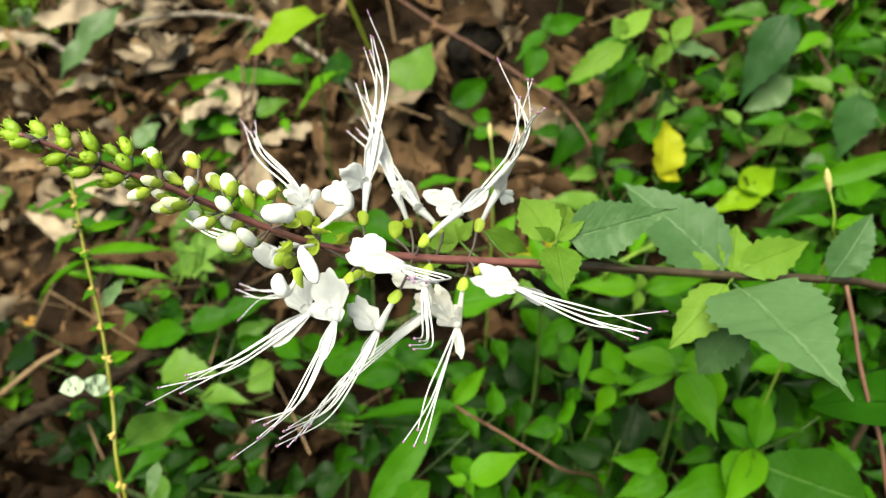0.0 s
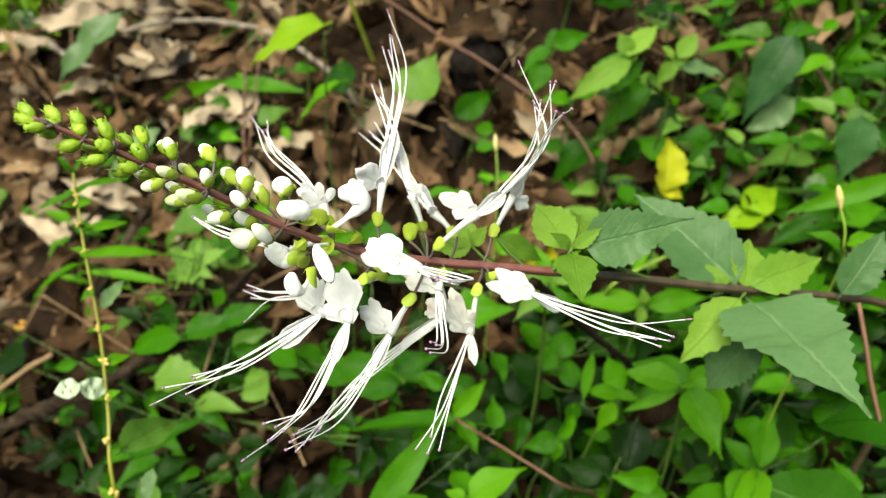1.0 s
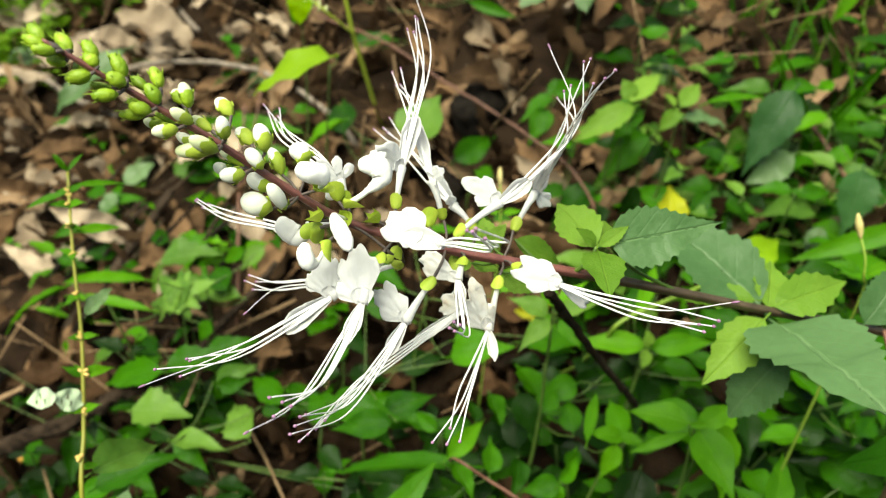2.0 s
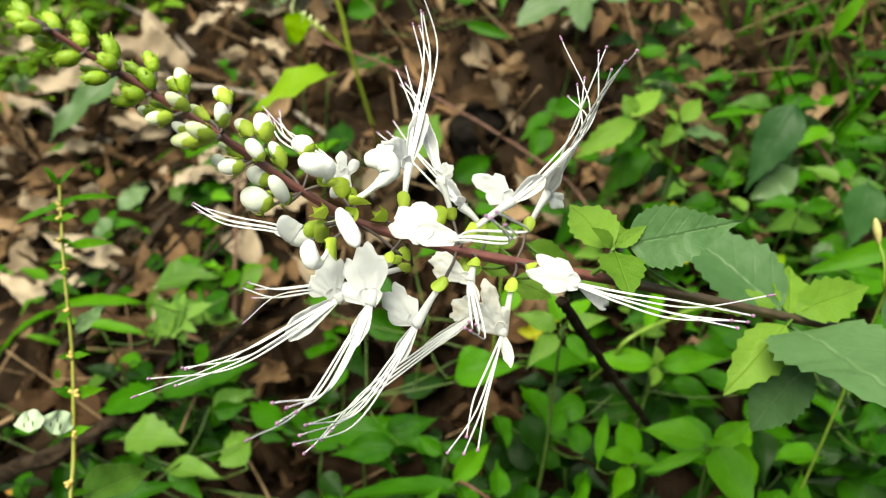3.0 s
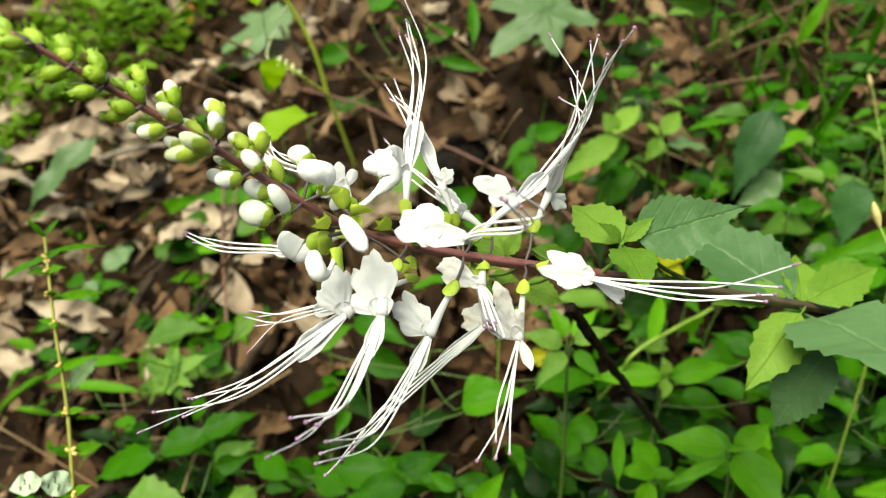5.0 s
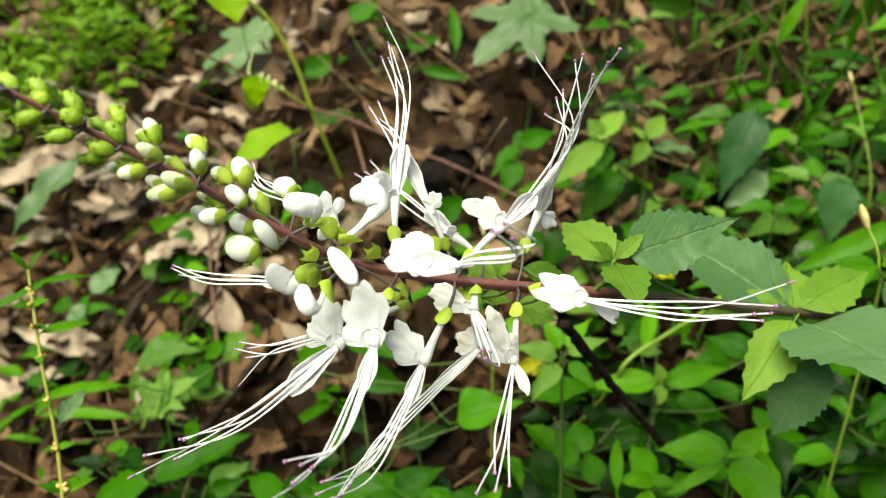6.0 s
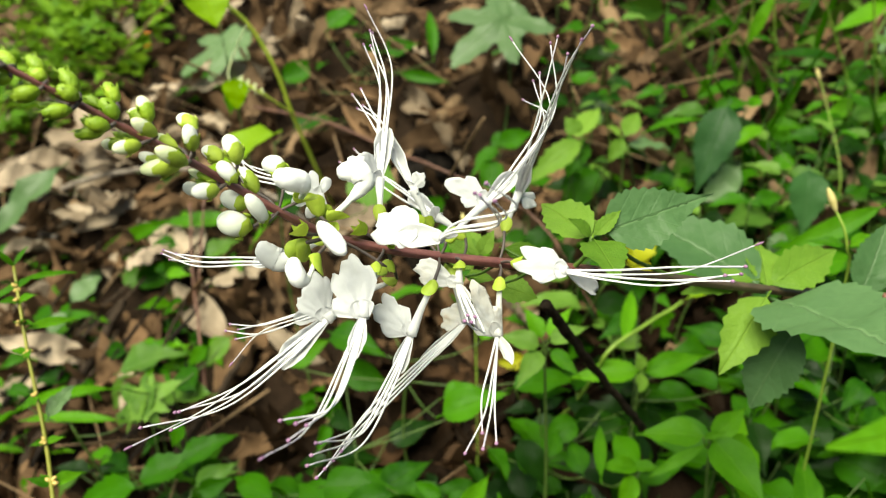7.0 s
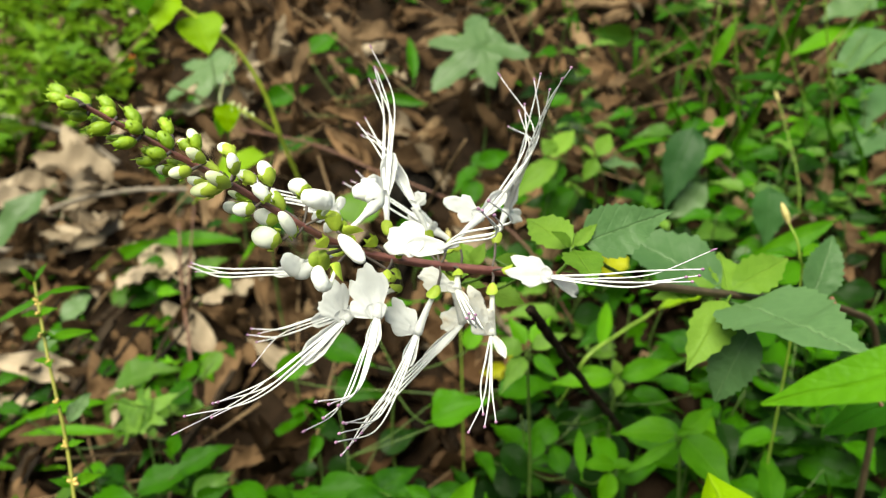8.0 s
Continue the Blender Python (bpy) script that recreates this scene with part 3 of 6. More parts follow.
for b in (((-0.0775, 0.1454, 0.2481), (-0.0796, 0.1469, 0.2530), 3.2, 1), ((-0.0766, 0.1426, 0.2476), (-0.0786, 0.1404, 0.2504), 3.1, 1), ((-0.0780, 0.1418, 0.2458), (-0.0818, 0.1384, 0.2459), 2.9, 1),
          ((-0.0803, 0.1451, 0.2457), (-0.0855, 0.1451, 0.2456), 2.0, 1)):
    bud(NODE_Z, *b)
for b in (((-0.0720, 0.1493, 0.2449), (-0.0736, 0.1514, 0.2491), 3.0, 0.8), ((-0.0718, 0.1468, 0.2423), (-0.0737, 0.1468, 0.2467), 3.2, 0.85), ((-0.0757, 0.1504, 0.2439), (-0.0790, 0.1534, 0.2460), 2.8, 0.85),
          ((-0.0730, 0.1448, 0.2413), (-0.0762, 0.1422, 0.2431), 3.1, 0.95), ((-0.0743, 0.1454, 0.2404), (-0.0792, 0.1430, 0.2400), 2.7, 0.95), ((-0.0748, 0.1470, 0.2412), (-0.0788, 0.1465, 0.2424), 2.4, 0.95)):
    bud(NODE_A, *b)
for b in (((-0.0693, 0.1540, 0.2397), (-0.0718, 0.1576, 0.2421), 3.4, 0.72), ((-0.0668, 0.1506, 0.2403), (-0.0677, 0.1519, 0.2457), 3.5, 0.66), ((-0.0649, 0.1460, 0.2388), (-0.0670, 0.1416, 0.2429), 3.1, 0.6),
          ((-0.0694, 0.1494, 0.2366), (-0.0744, 0.1494, 0.2389), 1.9, 0.95), ((-0.0714, 0.1494, 0.2364), (-0.0771, 0.1491, 0.2363), 3.2, 0.64), ((-0.0683, 0.1461, 0.2371), (-0.0720, 0.1419, 0.2375), 3.4, 0.6)):
    bud(NODE_B, *b)
for b in (((-0.0632, 0.1533, 0.2340), (-0.0680, 0.1545, 0.2369), 2.8, 0.6), ((-0.0595, 0.1567, 0.2366), (-0.0633, 0.1600, 0.2399), 3.9, 0.5), ((-0.0590, 0.1488, 0.2344), (-0.0584, 0.1466, 0.2399), 3.6, 0.5),
          ((-0.0651, 0.1503, 0.2311), (-0.0705, 0.1499, 0.2340), 3.0, 0.5), ((-0.0601, 0.1460, 0.2325), (-0.0633, 0.1404, 0.2372), 3.8, 0.54), ((-0.0617, 0.1490, 0.2318), (-0.0686, 0.1442, 0.2318), 4.2, 0.54)):
    bud(NODE_C, *b)
for b in (((-0.0559, 0.1589, 0.2287), (-0.0597, 0.1632, 0.2316), 4.3, 0.48), ((-0.0517, 0.1550, 0.2290), (-0.0526, 0.1559, 0.2355), 4.8, 0.5), ((-0.0523, 0.1530, 0.2256), (-0.0550, 0.1523, 0.2305), 4.0, 0.26),
          ((-0.0565, 0.1535, 0.2256), (-0.0620, 0.1532, 0.2290), 2.2, 0.62), ((-0.0593, 0.1526, 0.2244), (-0.0636, 0.1520, 0.2253), 3.6, 0.3), ((-0.0558, 0.1504, 0.2251), (-0.0598, 0.1461, 0.2261), 4.2, 0.45)):
    bud(NODE_D, *b)
for b in (((-0.0497, 0.1625, 0.2193), (-0.0528, 0.1672, 0.2251), 4.1, 0.52), ((-0.0435, 0.1627, 0.2232), (-0.0467, 0.1649, 0.2275), 6.1, 0.26), ((-0.0510, 0.1565, 0.2188), (-0.0564, 0.1547, 0.2219), 5.0, 0.4),
          ((-0.0508, 0.1535, 0.2144), (-0.0570, 0.1506, 0.2178), 6.6, 0.3), ((-0.0468, 0.1505, 0.2165), (-0.0484, 0.1460, 0.2245), 4.0, 0.16)):
    bud(NODE_E, *b)


def petal(bm, base, tip, face, width, cup=0.5, curl=0.3, frill=0.08, neck=0.3, steps=16, seed=0):
    """A narrow petal from base to tip: cupped across, curled along, with a rounded, slightly crumpled end."""
    base, tip = Vector(base), Vector(tip)
    y = tip - base
    size = y.length
    y.normalize()
    z = (Vector(face) - y * Vector(face).dot(y)).normalized()
    x = y.cross(z)
    n = 11
    across = [-1 + 2 * i / (n - 1) for i in range(n)]
    front, back = [], []
    for i in range(steps + 1):
        v = i / steps
        w = 0.5 * width * (neck + (1 - neck) * math.sin(min(1, v * 1.25) * math.pi / 2)) * math.sqrt(max(0.04, 1 - (max(0, v - 0.55) / 0.45) ** 2))
        fr, bk = [], []
        for u in across:
            q = base + x * (u * w) + y * (v * size) + z * (cup * w * (u * u - 0.3) + curl * size * v * v * 0.5)
            q += noise.noise_vector(q * 420 + Vector((seed, 0, 0))) * frill * size * min(1, v * 1.5)
            q += noise.noise_vector(q * 1100 + Vector((0, seed, 0))) * frill * 0.4 * size * min(1, v * 1.5)
            fr.append(bm.verts.new(q))
            bk.append(bm.verts.new(q - z * 0.0002))
        front.append(fr)
        back.append(bk)
    for sheet, flip in ((front, False), (back, True)):
        for a, b in zip(sheet, sheet[1:]):
            for k in range(n - 1):
                q = (a[k], a[k + 1], b[k + 1], b[k])
                bm.faces.new(q[::-1] if flip else q)
    for a, b, c, d in zip(front, front[1:], back, back[1:]):
        bm.faces.new((a[0], b[0], d[0], c[0]))
        bm.faces.new((b[-1], a[-1], c[-1], d[-1]))
    for k in range(n - 1):
        bm.faces.new((front[-1][k], front[-1][k + 1], back[-1][k + 1], back[-1][k]))


def lip_sheet(bm, root, rise, view, lobes, curl=0.3, frill=0.02, seed=0):
    """A flat, thin upper lip that fans out from its root. Lobes: angle from the middle line, length, half width in radians."""
    size = rise.length
    y = rise.normalized()
    z = (view - y * view.dot(y)).normalized()
    x = y.cross(z)
    first = min(radians(a) - 1.4 * h for a, _, h in lobes)
    last = max(radians(a) + 1.4 * h for a, _, h in lobes)
    n, rings = 45, 11
    front, back = [], []
    for k in range(n):
        a = first + (last - first) * k / (n - 1)
        reach = 0.1
        for angle, long, half in lobes:
            d = abs(a - radians(angle)) / half / 1.4
            if d < 1:
                reach = max(reach, long * (1 - 0.34 * d ** 1.3) * min(1.0, (1 - d) * 3.5) ** 0.6)
        reach *= 1 + 0.07 * noise.noise((a * 5, seed * 1.7, 0.0)) + 0.04 * noise.noise((a * 14, seed * 1.7, 4.0))
        fr, bk = [], []
        for i in range(rings + 1):
            v = i / rings * reach
            q = root + x * (-math.sin(a) * v * size) + y * (math.cos(a) * v * size)
            lift = -curl * size * v * v * 0.4 + 0.1 * size * v * noise.noise((a * 2.2, v * 1.7, seed)) + 0.05 * size * v * noise.noise((a * 5.0, v * 4.0, seed + 5.0))
            q += z * lift + noise.noise_vector(q * 700 + Vector((seed, 0, 0))) * frill * size * v
            fr.append(bm.verts.new(q))
            bk.append(bm.verts.new(q - z * 0.0002))
        front.append(fr)
        back.append(bk)
    for sheet, flip in ((front, True), (back, False)):
        for a, b in zip(sheet, sheet[1:]):
            for i in range(rings):
                q = (a[i], b[i], b[i + 1], a[i + 1])
                bm.faces.new(q if flip else q[::-1])
    for a, b, c, d in zip(front, front[1:], back, back[1:]):
        bm.faces.new((a[-1], b[-1], d[-1], c[-1]))
    for a, b in ((front[0], back[0]), (front[-1], back[-1])):
        for i in range(rings):
            bm.faces.new((a[i], a[i + 1], b[i + 1], b[i]))


def whisker(parent, pts, view, last):
    """A stamen or, as the last, the style: a thin thread that turns violet towards its end, with its knob."""
    line = spline(pts, 8)
    bm = bmesh.new()
    n = len(line)
    tube(bm, line, (lambda t: 0.00031 * (1.15 - 0.62 * t)) if not last else (lambda t: 0.00026 * (1.1 - 0.62 * t)), 6)
    bm.faces.ensure_lookup_table()
    for i in range(int(n * (0.72 if last else 0.84)), n - 1):
        for k in range(6):
            bm.faces[i * 6 + k].material_index = 1
    part("style" if last else "stamen", bm, (FILAMENT, FILAMENT_END), parent)
    bm = bmesh.new()
    end = line[-1] - line[-3]
    if last:
        ovoid(bm, line[-1] - end.normalized() * 0.0012, end, view, 0.0022, 0.0007, rings=4, sides=6)
    else:
        ovoid(bm, line[-1] - end.normalized() * 0.0004, end, view, 0.00095, 0.00095, rings=5, sides=8)
    part("stigma" if last else "anther", bm, ANTHER, parent, "violet tip")


def flower(base, throat, upper, lower, tips, style=None, sweep=0.25, lip=0.012, faded=False, face=None, seed=0, node=None, keel=0.34, lobes=((0, 1.0, 0.28), (22, 0.85, 0.3), (-20, 0.8, 0.3)), foot=0.0):
    """One two-lipped flower: slender tube, frilled upper lip bent back, narrow boat-shaped lower lip, long stamens and a style."""
    mat = FADED if faded else PETAL
    o = PLANT_AT
    base, throat, upper, lower = (Vector(q) - o for q in (base, throat, upper, lower))
    way = (throat - base).normalized()
    bm = bmesh.new()
    line = spline([base, base.lerp(throat, 0.5) + Vector((0, 0, 0.0006)), throat], 6)
    tube(bm, line, lambda t: 0.0007 + 0.0008 * t ** 2, 10)
    fl = part("flower", bm, mat, spike, "wilting white flower browned at the edges" if faded else "open white flower with long whiskers")
    bm = bmesh.new()
    calyx_cup(bm, base - way * 0.0016, way, UP, 0.0031, 0.0026)
    part("calyx", bm, CALYX, fl, "yellow-green calyx")
    pedicel(fl, base + o - way * 0.0016, node)
    bm = bmesh.new()
    view = Vector(face) if face else Vector((-0.05, -0.75, 0.65))
    rng = random.Random(seed * 7 + 1)
    rise = upper - throat
    start = throat + rise * foot
    petal(bm, throat, throat + rise * (foot + 0.28), view, lip * 0.6, cup=0.5, curl=0.0, frill=0.02, neck=0.5, seed=seed)
    lip_sheet(bm, start, rise * (1 - foot), view + rise.normalized() * rng.uniform(-0.2, 0.1), lobes, rng.uniform(0.1, 0.5), 0.06 if faded else 0.025, seed)
    part("upper_lip", bm, mat, fl)
    bm = bmesh.new()
    low = lower - throat
    petal(bm, throat, lower, view, min(0.006, max(0.002, low.length * keel)), cup=1.3, curl=0.1, frill=0.025, neck=0.35, seed=seed + 3)
    part("lower_lip", bm, mat, fl)
    tips = list(tips)
    if len(tips) == 3:
        a, b, c = (Vector(q) for q in tips)
        tips.append(a * 0.4 + b * 0.2 + c * 0.4 + (throat + o - a) * 0.09 + noise.noise_vector(a * 300) * 0.0016)
    for k, tip in enumerate(tips + ([style] if style else [])):
        tip = Vector(tip) - o
        whole = tip - throat
        lead = low.normalized() * whole.length
        side = whole.normalized().cross(view).normalized() * 0.0007 * (k - 1.5)
        pts = [throat + side * 0.3, throat + lead * 0.3 * (1 - sweep) + whole * 0.3 * sweep + side, throat + lead * 0.38 + whole * 0.32 + side * 1.2, tip]
        if sweep > 0.9:
            pts = [throat + side * 0.3, throat + whole * 0.33 + side + Vector((0, 0, -0.0011)), throat + whole * 0.66 + side * 1.5 + Vector((0, 0, -0.0013)), tip]
        whisker(fl, pts, view, bool(style) and k == len(tips))
    return fl


# flowers hanging below the stem
flower((-0.0225, 0.1625, 0.1965), (-0.0365, 0.1530, 0.1895), (-0.0392, 0.1557, 0.2005), (-0.0483, 0.1523, 0.1781),
       [(-0.0783, 0.1368, 0.1756), (-0.0720, 0.1418, 0.1752), (-0.0713, 0.1348, 0.1757)], (-0.0803, 0.1325, 0.1738), seed=1, lobes=((-16, 0.88, 0.25), (-4, 1.0, 0.22), (14, 0.84, 0.3), (33, 0.74, 0.4)), lip=0.0085, node=NODE_F, keel=0.4)
flower((-0.0240, 0.1560, 0.2008), (-0.0277, 0.1465, 0.1930), (-0.0291, 0.1538, 0.2058), (-0.0304, 0.1351, 0.1885),
       [(-0.0436, 0.1120, 0.1926), (-0.0409, 0.1118, 0.1917), (-0.0388, 0.1103, 0.1922), (-0.0422, 0.1090, 0.1903)], (-0.0460, 0.1015, 0.1930), lip=0.0108, seed=2, lobes=((50, 0.55, 0.45), (24, 0.84, 0.26), (10, 0.96, 0.2), (0, 1.02, 0.2), (-16, 0.82, 0.25)), node=NODE_G, keel=0.32)
flower((-0.0107, 0.1548, 0.1953), (-0.0166, 0.1525, 0.1836), (-0.0196, 0.1558, 0.1948), (-0.0208, 0.1480, 0.1755),
       [(-0.0404, 0.115, 0.1788), (-0.0383, 0.1165, 0.1829), (-0.0395, 0.1165, 0.180)], seed=3, lobes=((15, 1.04, 0.16), (0, 0.64, 0.3), (34, 0.98, 0.26), (54, 0.64, 0.4)), lip=0.0072, node=(-0.007, 0.1724, 0.1945), keel=0.4)
flower((-0.0042, 0.1750, 0.1893), (-0.0002, 0.1715, 0.1745), (-0.0072, 0.1748, 0.1768), (-0.0143, 0.1655, 0.1655),
       [(-0.0397, 0.1213, 0.1699), (-0.036, 0.1231, 0.1725), (-0.038, 0.123, 0.1705)], seed=4, lobes=((0, 1.0, 0.35), (32, 0.9, 0.3), (-30, 0.8, 0.3)), faded=True, lip=0.0068, node=(-0.004, 0.1735, 0.1935), keel=0.2)
flower((-0.0020, 0.1690, 0.1930), (-0.0033, 0.1640, 0.1902), (-0.0135, 0.1645, 0.1962), (-0.0018, 0.1545, 0.1880),
       [(-0.0050, 0.1299, 0.1992), (-0.0061, 0.1321, 0.1983), (-0.0036, 0.1339, 0.1980)], seed=16, lobes=((0, 1.0, 0.22), (-13, 0.95, 0.22), (14, 0.85, 0.25)), faded=True, lip=0.0062, sweep=0.4, node=(-0.003, 0.173, 0.193))
flower((0.0088, 0.1702, 0.1864), (0.0069, 0.1629, 0.1743), (0.0010, 0.1612, 0.1912), (0.0082, 0.1495, 0.1738),
       [(-0.0081, 0.1212, 0.1723), (-0.005, 0.1165, 0.177), (-0.0021, 0.1171, 0.1776)], seed=5, lobes=((0, 1.0, 0.18), (18, 0.74, 0.24), (38, 0.42, 0.3), (-16, 0.5, 0.24)), faded=True, sweep=0.95, lip=0.0062, node=(0.0102, 0.1785, 0.1882), keel=0.24)
flower((0.0130, 0.1690, 0.1925), (0.0240, 0.1598, 0.1935), (0.0118, 0.1600, 0.1985), (0.0331, 0.1648, 0.1842),
       [(0.0542, 0.1305, 0.2065), (0.0515, 0.1300, 0.2035), (0.0538, 0.1310, 0.2045)], (0.0576, 0.1322, 0.2108), seed=7, lobes=((-13, 1.0, 0.2), (8, 1.04, 0.2), (23, 0.72, 0.3), (-28, 0.66, 0.3)), sweep=0.95, lip=0.009, node=(0.0102, 0.1785, 0.1882))
# flowers standing above the stem
flower((0.0137, 0.1867, 0.1950), (0.0207, 0.2015, 0.1995), (0.0262, 0.2010, 0.1948), (0.0222, 0.1945, 0.2115),
       [(0.0266, 0.1853, 0.2473), (0.0262, 0.1565, 0.2538), (0.0254, 0.161, 0.2503)], seed=7, lip=0.0042, node=(0.0102, 0.1785, 0.1882))
flower((-0.0038, 0.1740, 0.1990), (0.0078, 0.1822, 0.2052), (-0.0028, 0.1812, 0.2128), (0.0160, 0.1835, 0.2120),
       [(0.025, 0.1968, 0.236), (0.0272, 0.2264, 0.2216), (0.026, 0.19, 0.245)], (0.0185, 0.2045, 0.2444), seed=8, lobes=((0, 1.0, 0.25), (-22, 0.72, 0.28), (25, 0.62, 0.3)), lip=0.0082, node=(-0.007, 0.1724, 0.1945), keel=0.5)
flower((-0.0216, 0.1765, 0.2055), (-0.0210, 0.1865, 0.2120), (-0.0268, 0.1805, 0.2205), (-0.0178, 0.1985, 0.2222),
       [(-0.0201, 0.216, 0.2467), (-0.0222, 0.2149, 0.2432), (-0.0195, 0.2165, 0.246)], (-0.0208, 0.219, 0.2530), seed=9, lip=0.0075, sweep=0.5, node=NODE_G)
flower((-0.0085, 0.1825, 0.1998), (-0.0122, 0.1858, 0.2092), (-0.0098, 0.1830, 0.2140), (-0.0180, 0.2020, 0.2200),
       [(-0.0267, 0.223, 0.2272), (-0.024, 0.222, 0.229), (-0.0255, 0.2245, 0.2225)], seed=10, lip=0.0085, sweep=0.5, node=(-0.007, 0.1724, 0.1945), keel=0.2)
flower((0.0012, 0.1892, 0.1926), (-0.0050, 0.1935, 0.1970), (-0.0062, 0.1915, 0.2010), (-0.0110, 0.208, 0.1975),
       [(-0.0331, 0.2365, 0.2018), (-0.0279, 0.2398, 0.2049), (-0.030, 0.239, 0.2015)], seed=11, lip=0.006, sweep=0.6, node=(0.0, 0.175, 0.192))
flower((-0.0345, 0.1690, 0.2098), (-0.0365, 0.1720, 0.2138), (-0.0420, 0.1710, 0.2188), (-0.0445, 0.1840, 0.2118),
       [(-0.0668, 0.2239, 0.2106), (-0.0639, 0.2278, 0.2104), (-0.0655, 0.226, 0.2075)], (-0.069, 0.2275, 0.2115), seed=12, lobes=((0, 1.0, 0.3), (42, 0.95, 0.3), (-44, 0.9, 0.3), (92, 0.8, 0.35), (-92, 0.8, 0.35)), lip=0.0085, sweep=0.8, node=NODE_F)
flower((-0.036, 0.170, 0.203), (-0.0475, 0.1740, 0.1955), (-0.0445, 0.1705, 0.1995), (-0.0560, 0.1790, 0.1935),
       [(-0.0841, 0.1961, 0.1911), (-0.0825, 0.193, 0.1935), (-0.082, 0.195, 0.1895)], seed=13, lip=0.006, sweep=0.7, node=NODE_F)
flower((-0.0195, 0.166, 0.2025), (-0.0088, 0.1500, 0.2100), (-0.0246, 0.1538, 0.2108), (-0.0052, 0.1465, 0.2118),
       [(-0.0040, 0.1160, 0.2347), (-0.0014, 0.1223, 0.2289), (-0.0052, 0.1210, 0.2312)], seed=14, lobes=((0, 1.0, 0.3), (-22, 0.98, 0.4), (-46, 0.86, 0.4), (-68, 0.66, 0.35), (24, 0.5, 0.4)), foot=0.33, lip=0.0105, sweep=0.8, node=NODE_G, keel=0.3)
flower((-0.020, 0.172, 0.1885), (-0.0345, 0.1670, 0.1850), (-0.0325, 0.1645, 0.1885), (-0.046, 0.172, 0.179),
       [(-0.0672, 0.1827, 0.1717), (-0.0647, 0.1819, 0.1692), (-0.066, 0.184, 0.173)], (-0.0655, 0.174, 0.166), seed=15, lip=0.006, sweep=0.7, node=NODE_G)


def swollen(points, thick, node, label="white flower still rolled into a bud", free=None):
    """A flower about to open: a bent tube that swells into rolled petals, in its calyx."""
    bm = bmesh.new()
    line = [q - PLANT_AT for q in spline(points, 9)]

    def girth(t):
        grow = max(0.0, min(1.0, (t - 0.2) / 0.42))
        r = 0.26 + 0.74 * grow * grow * (3 - 2 * grow)
        return thick * r * math.sqrt(max(0.015, 1 - (max(0.0, t - 0.74) / 0.27) ** 2))

    for q in line[9:]:
        q += noise.noise_vector(q * 500) * thick * 0.12
    tube(bm, line, girth, 14, 0.04, seed=int(thick * 1e5))
    fl = part("flower", bm, ROLLED, spike, label)
    if free:
        bm = bmesh.new()
        lip_sheet(bm, line[-6], Vector(free) - PLANT_AT - line[-6], Vector((0, -0.75, 0.6)), ((0, 1.0, 0.3), (30, 0.8, 0.35), (-28, 0.7, 0.35)), seed=6)
        part("upper_lip", bm, PETAL, fl)
    way = (line[4] - line[0]).normalized()
    bm = bmesh.new()
    calyx_cup(bm, line[0] - way * 0.0016, way, LOBE, 0.0038, 0.0034)
    part("calyx", bm, CALYX, fl, "yellow-green calyx")
    pedicel(fl, line[0] + PLANT_AT - way * 0.0016, node)


swollen([(-0.0395, 0.1575, 0.2192), (-0.0378, 0.1558, 0.2222), (-0.0398, 0.1538, 0.2246), (-0.0440, 0.1508, 0.2272)], 0.0026, NODE_E)
swollen([(-0.0402, 0.1565, 0.2078), (-0.0440, 0.1610, 0.2026), (-0.0478, 0.1632, 0.2018), (-0.0513, 0.1628, 0.2064)], 0.0029, NODE_F)
swollen([(-0.0372, 0.1512, 0.2064), (-0.0392, 0.1482, 0.2036), (-0.0412, 0.1463, 0.2048), (-0.0422, 0.1475, 0.2090)], 0.0021, NODE_F)
swollen([(-0.0338, 0.1590, 0.2100), (-0.0352, 0.1515, 0.2148), (-0.0330, 0.1462, 0.2138), (-0.0302, 0.1410, 0.2119)], 0.0020, NODE_F)
swollen([(-0.0332, 0.1640, 0.2116), (-0.0288, 0.1648, 0.2150), (-0.0252, 0.1662, 0.2186), (-0.0268, 0.1672, 0.2214), (-0.0312, 0.1672, 0.2206)], 0.0029, NODE_F, "white flower just uncurling", (-0.0245, 0.1690, 0.2245))


def empty_calyx(root, tip, node, wide=0.0034):
    """Cap left when a flower has dropped: a bent yellow-green cup with one broad lobe on a dark stalk."""
    root, tip = Vector(root), Vector(tip)
    way = (tip - root).normalized()
    bm = bmesh.new()
    calyx_cup(bm, root - PLANT_AT, way, Vector((0.0, -0.9, 0.1)), (tip - root).length * 0.8, wide)
    cap = part("calyx", bm, CALYX, spike, "empty yellow-green calyx")
    pedicel(cap, root, node)


empty_calyx((-0.0363, 0.1668, 0.2106), (-0.0374, 0.1690, 0.2152), NODE_F)
empty_calyx((-0.0257, 0.1672, 0.2050), (-0.0288, 0.1652, 0.2090), NODE_G)
empty_calyx((-0.0394, 0.1558, 0.2108), (-0.0416, 0.1544, 0.2146), NODE_F)
empty_calyx((-0.0397, 0.1566, 0.2082), (-0.0438, 0.1571, 0.2068), NODE_F, 0.003)
empty_calyx((-0.0123, 0.1755, 0.1995), (-0.0120, 0.1790, 0.2030), (-0.007, 0.1724, 0.1945))
empty_calyx((-0.0200, 0.1700, 0.1960), (-0.0215, 0.1668, 0.1935), NODE_G, 0.003)
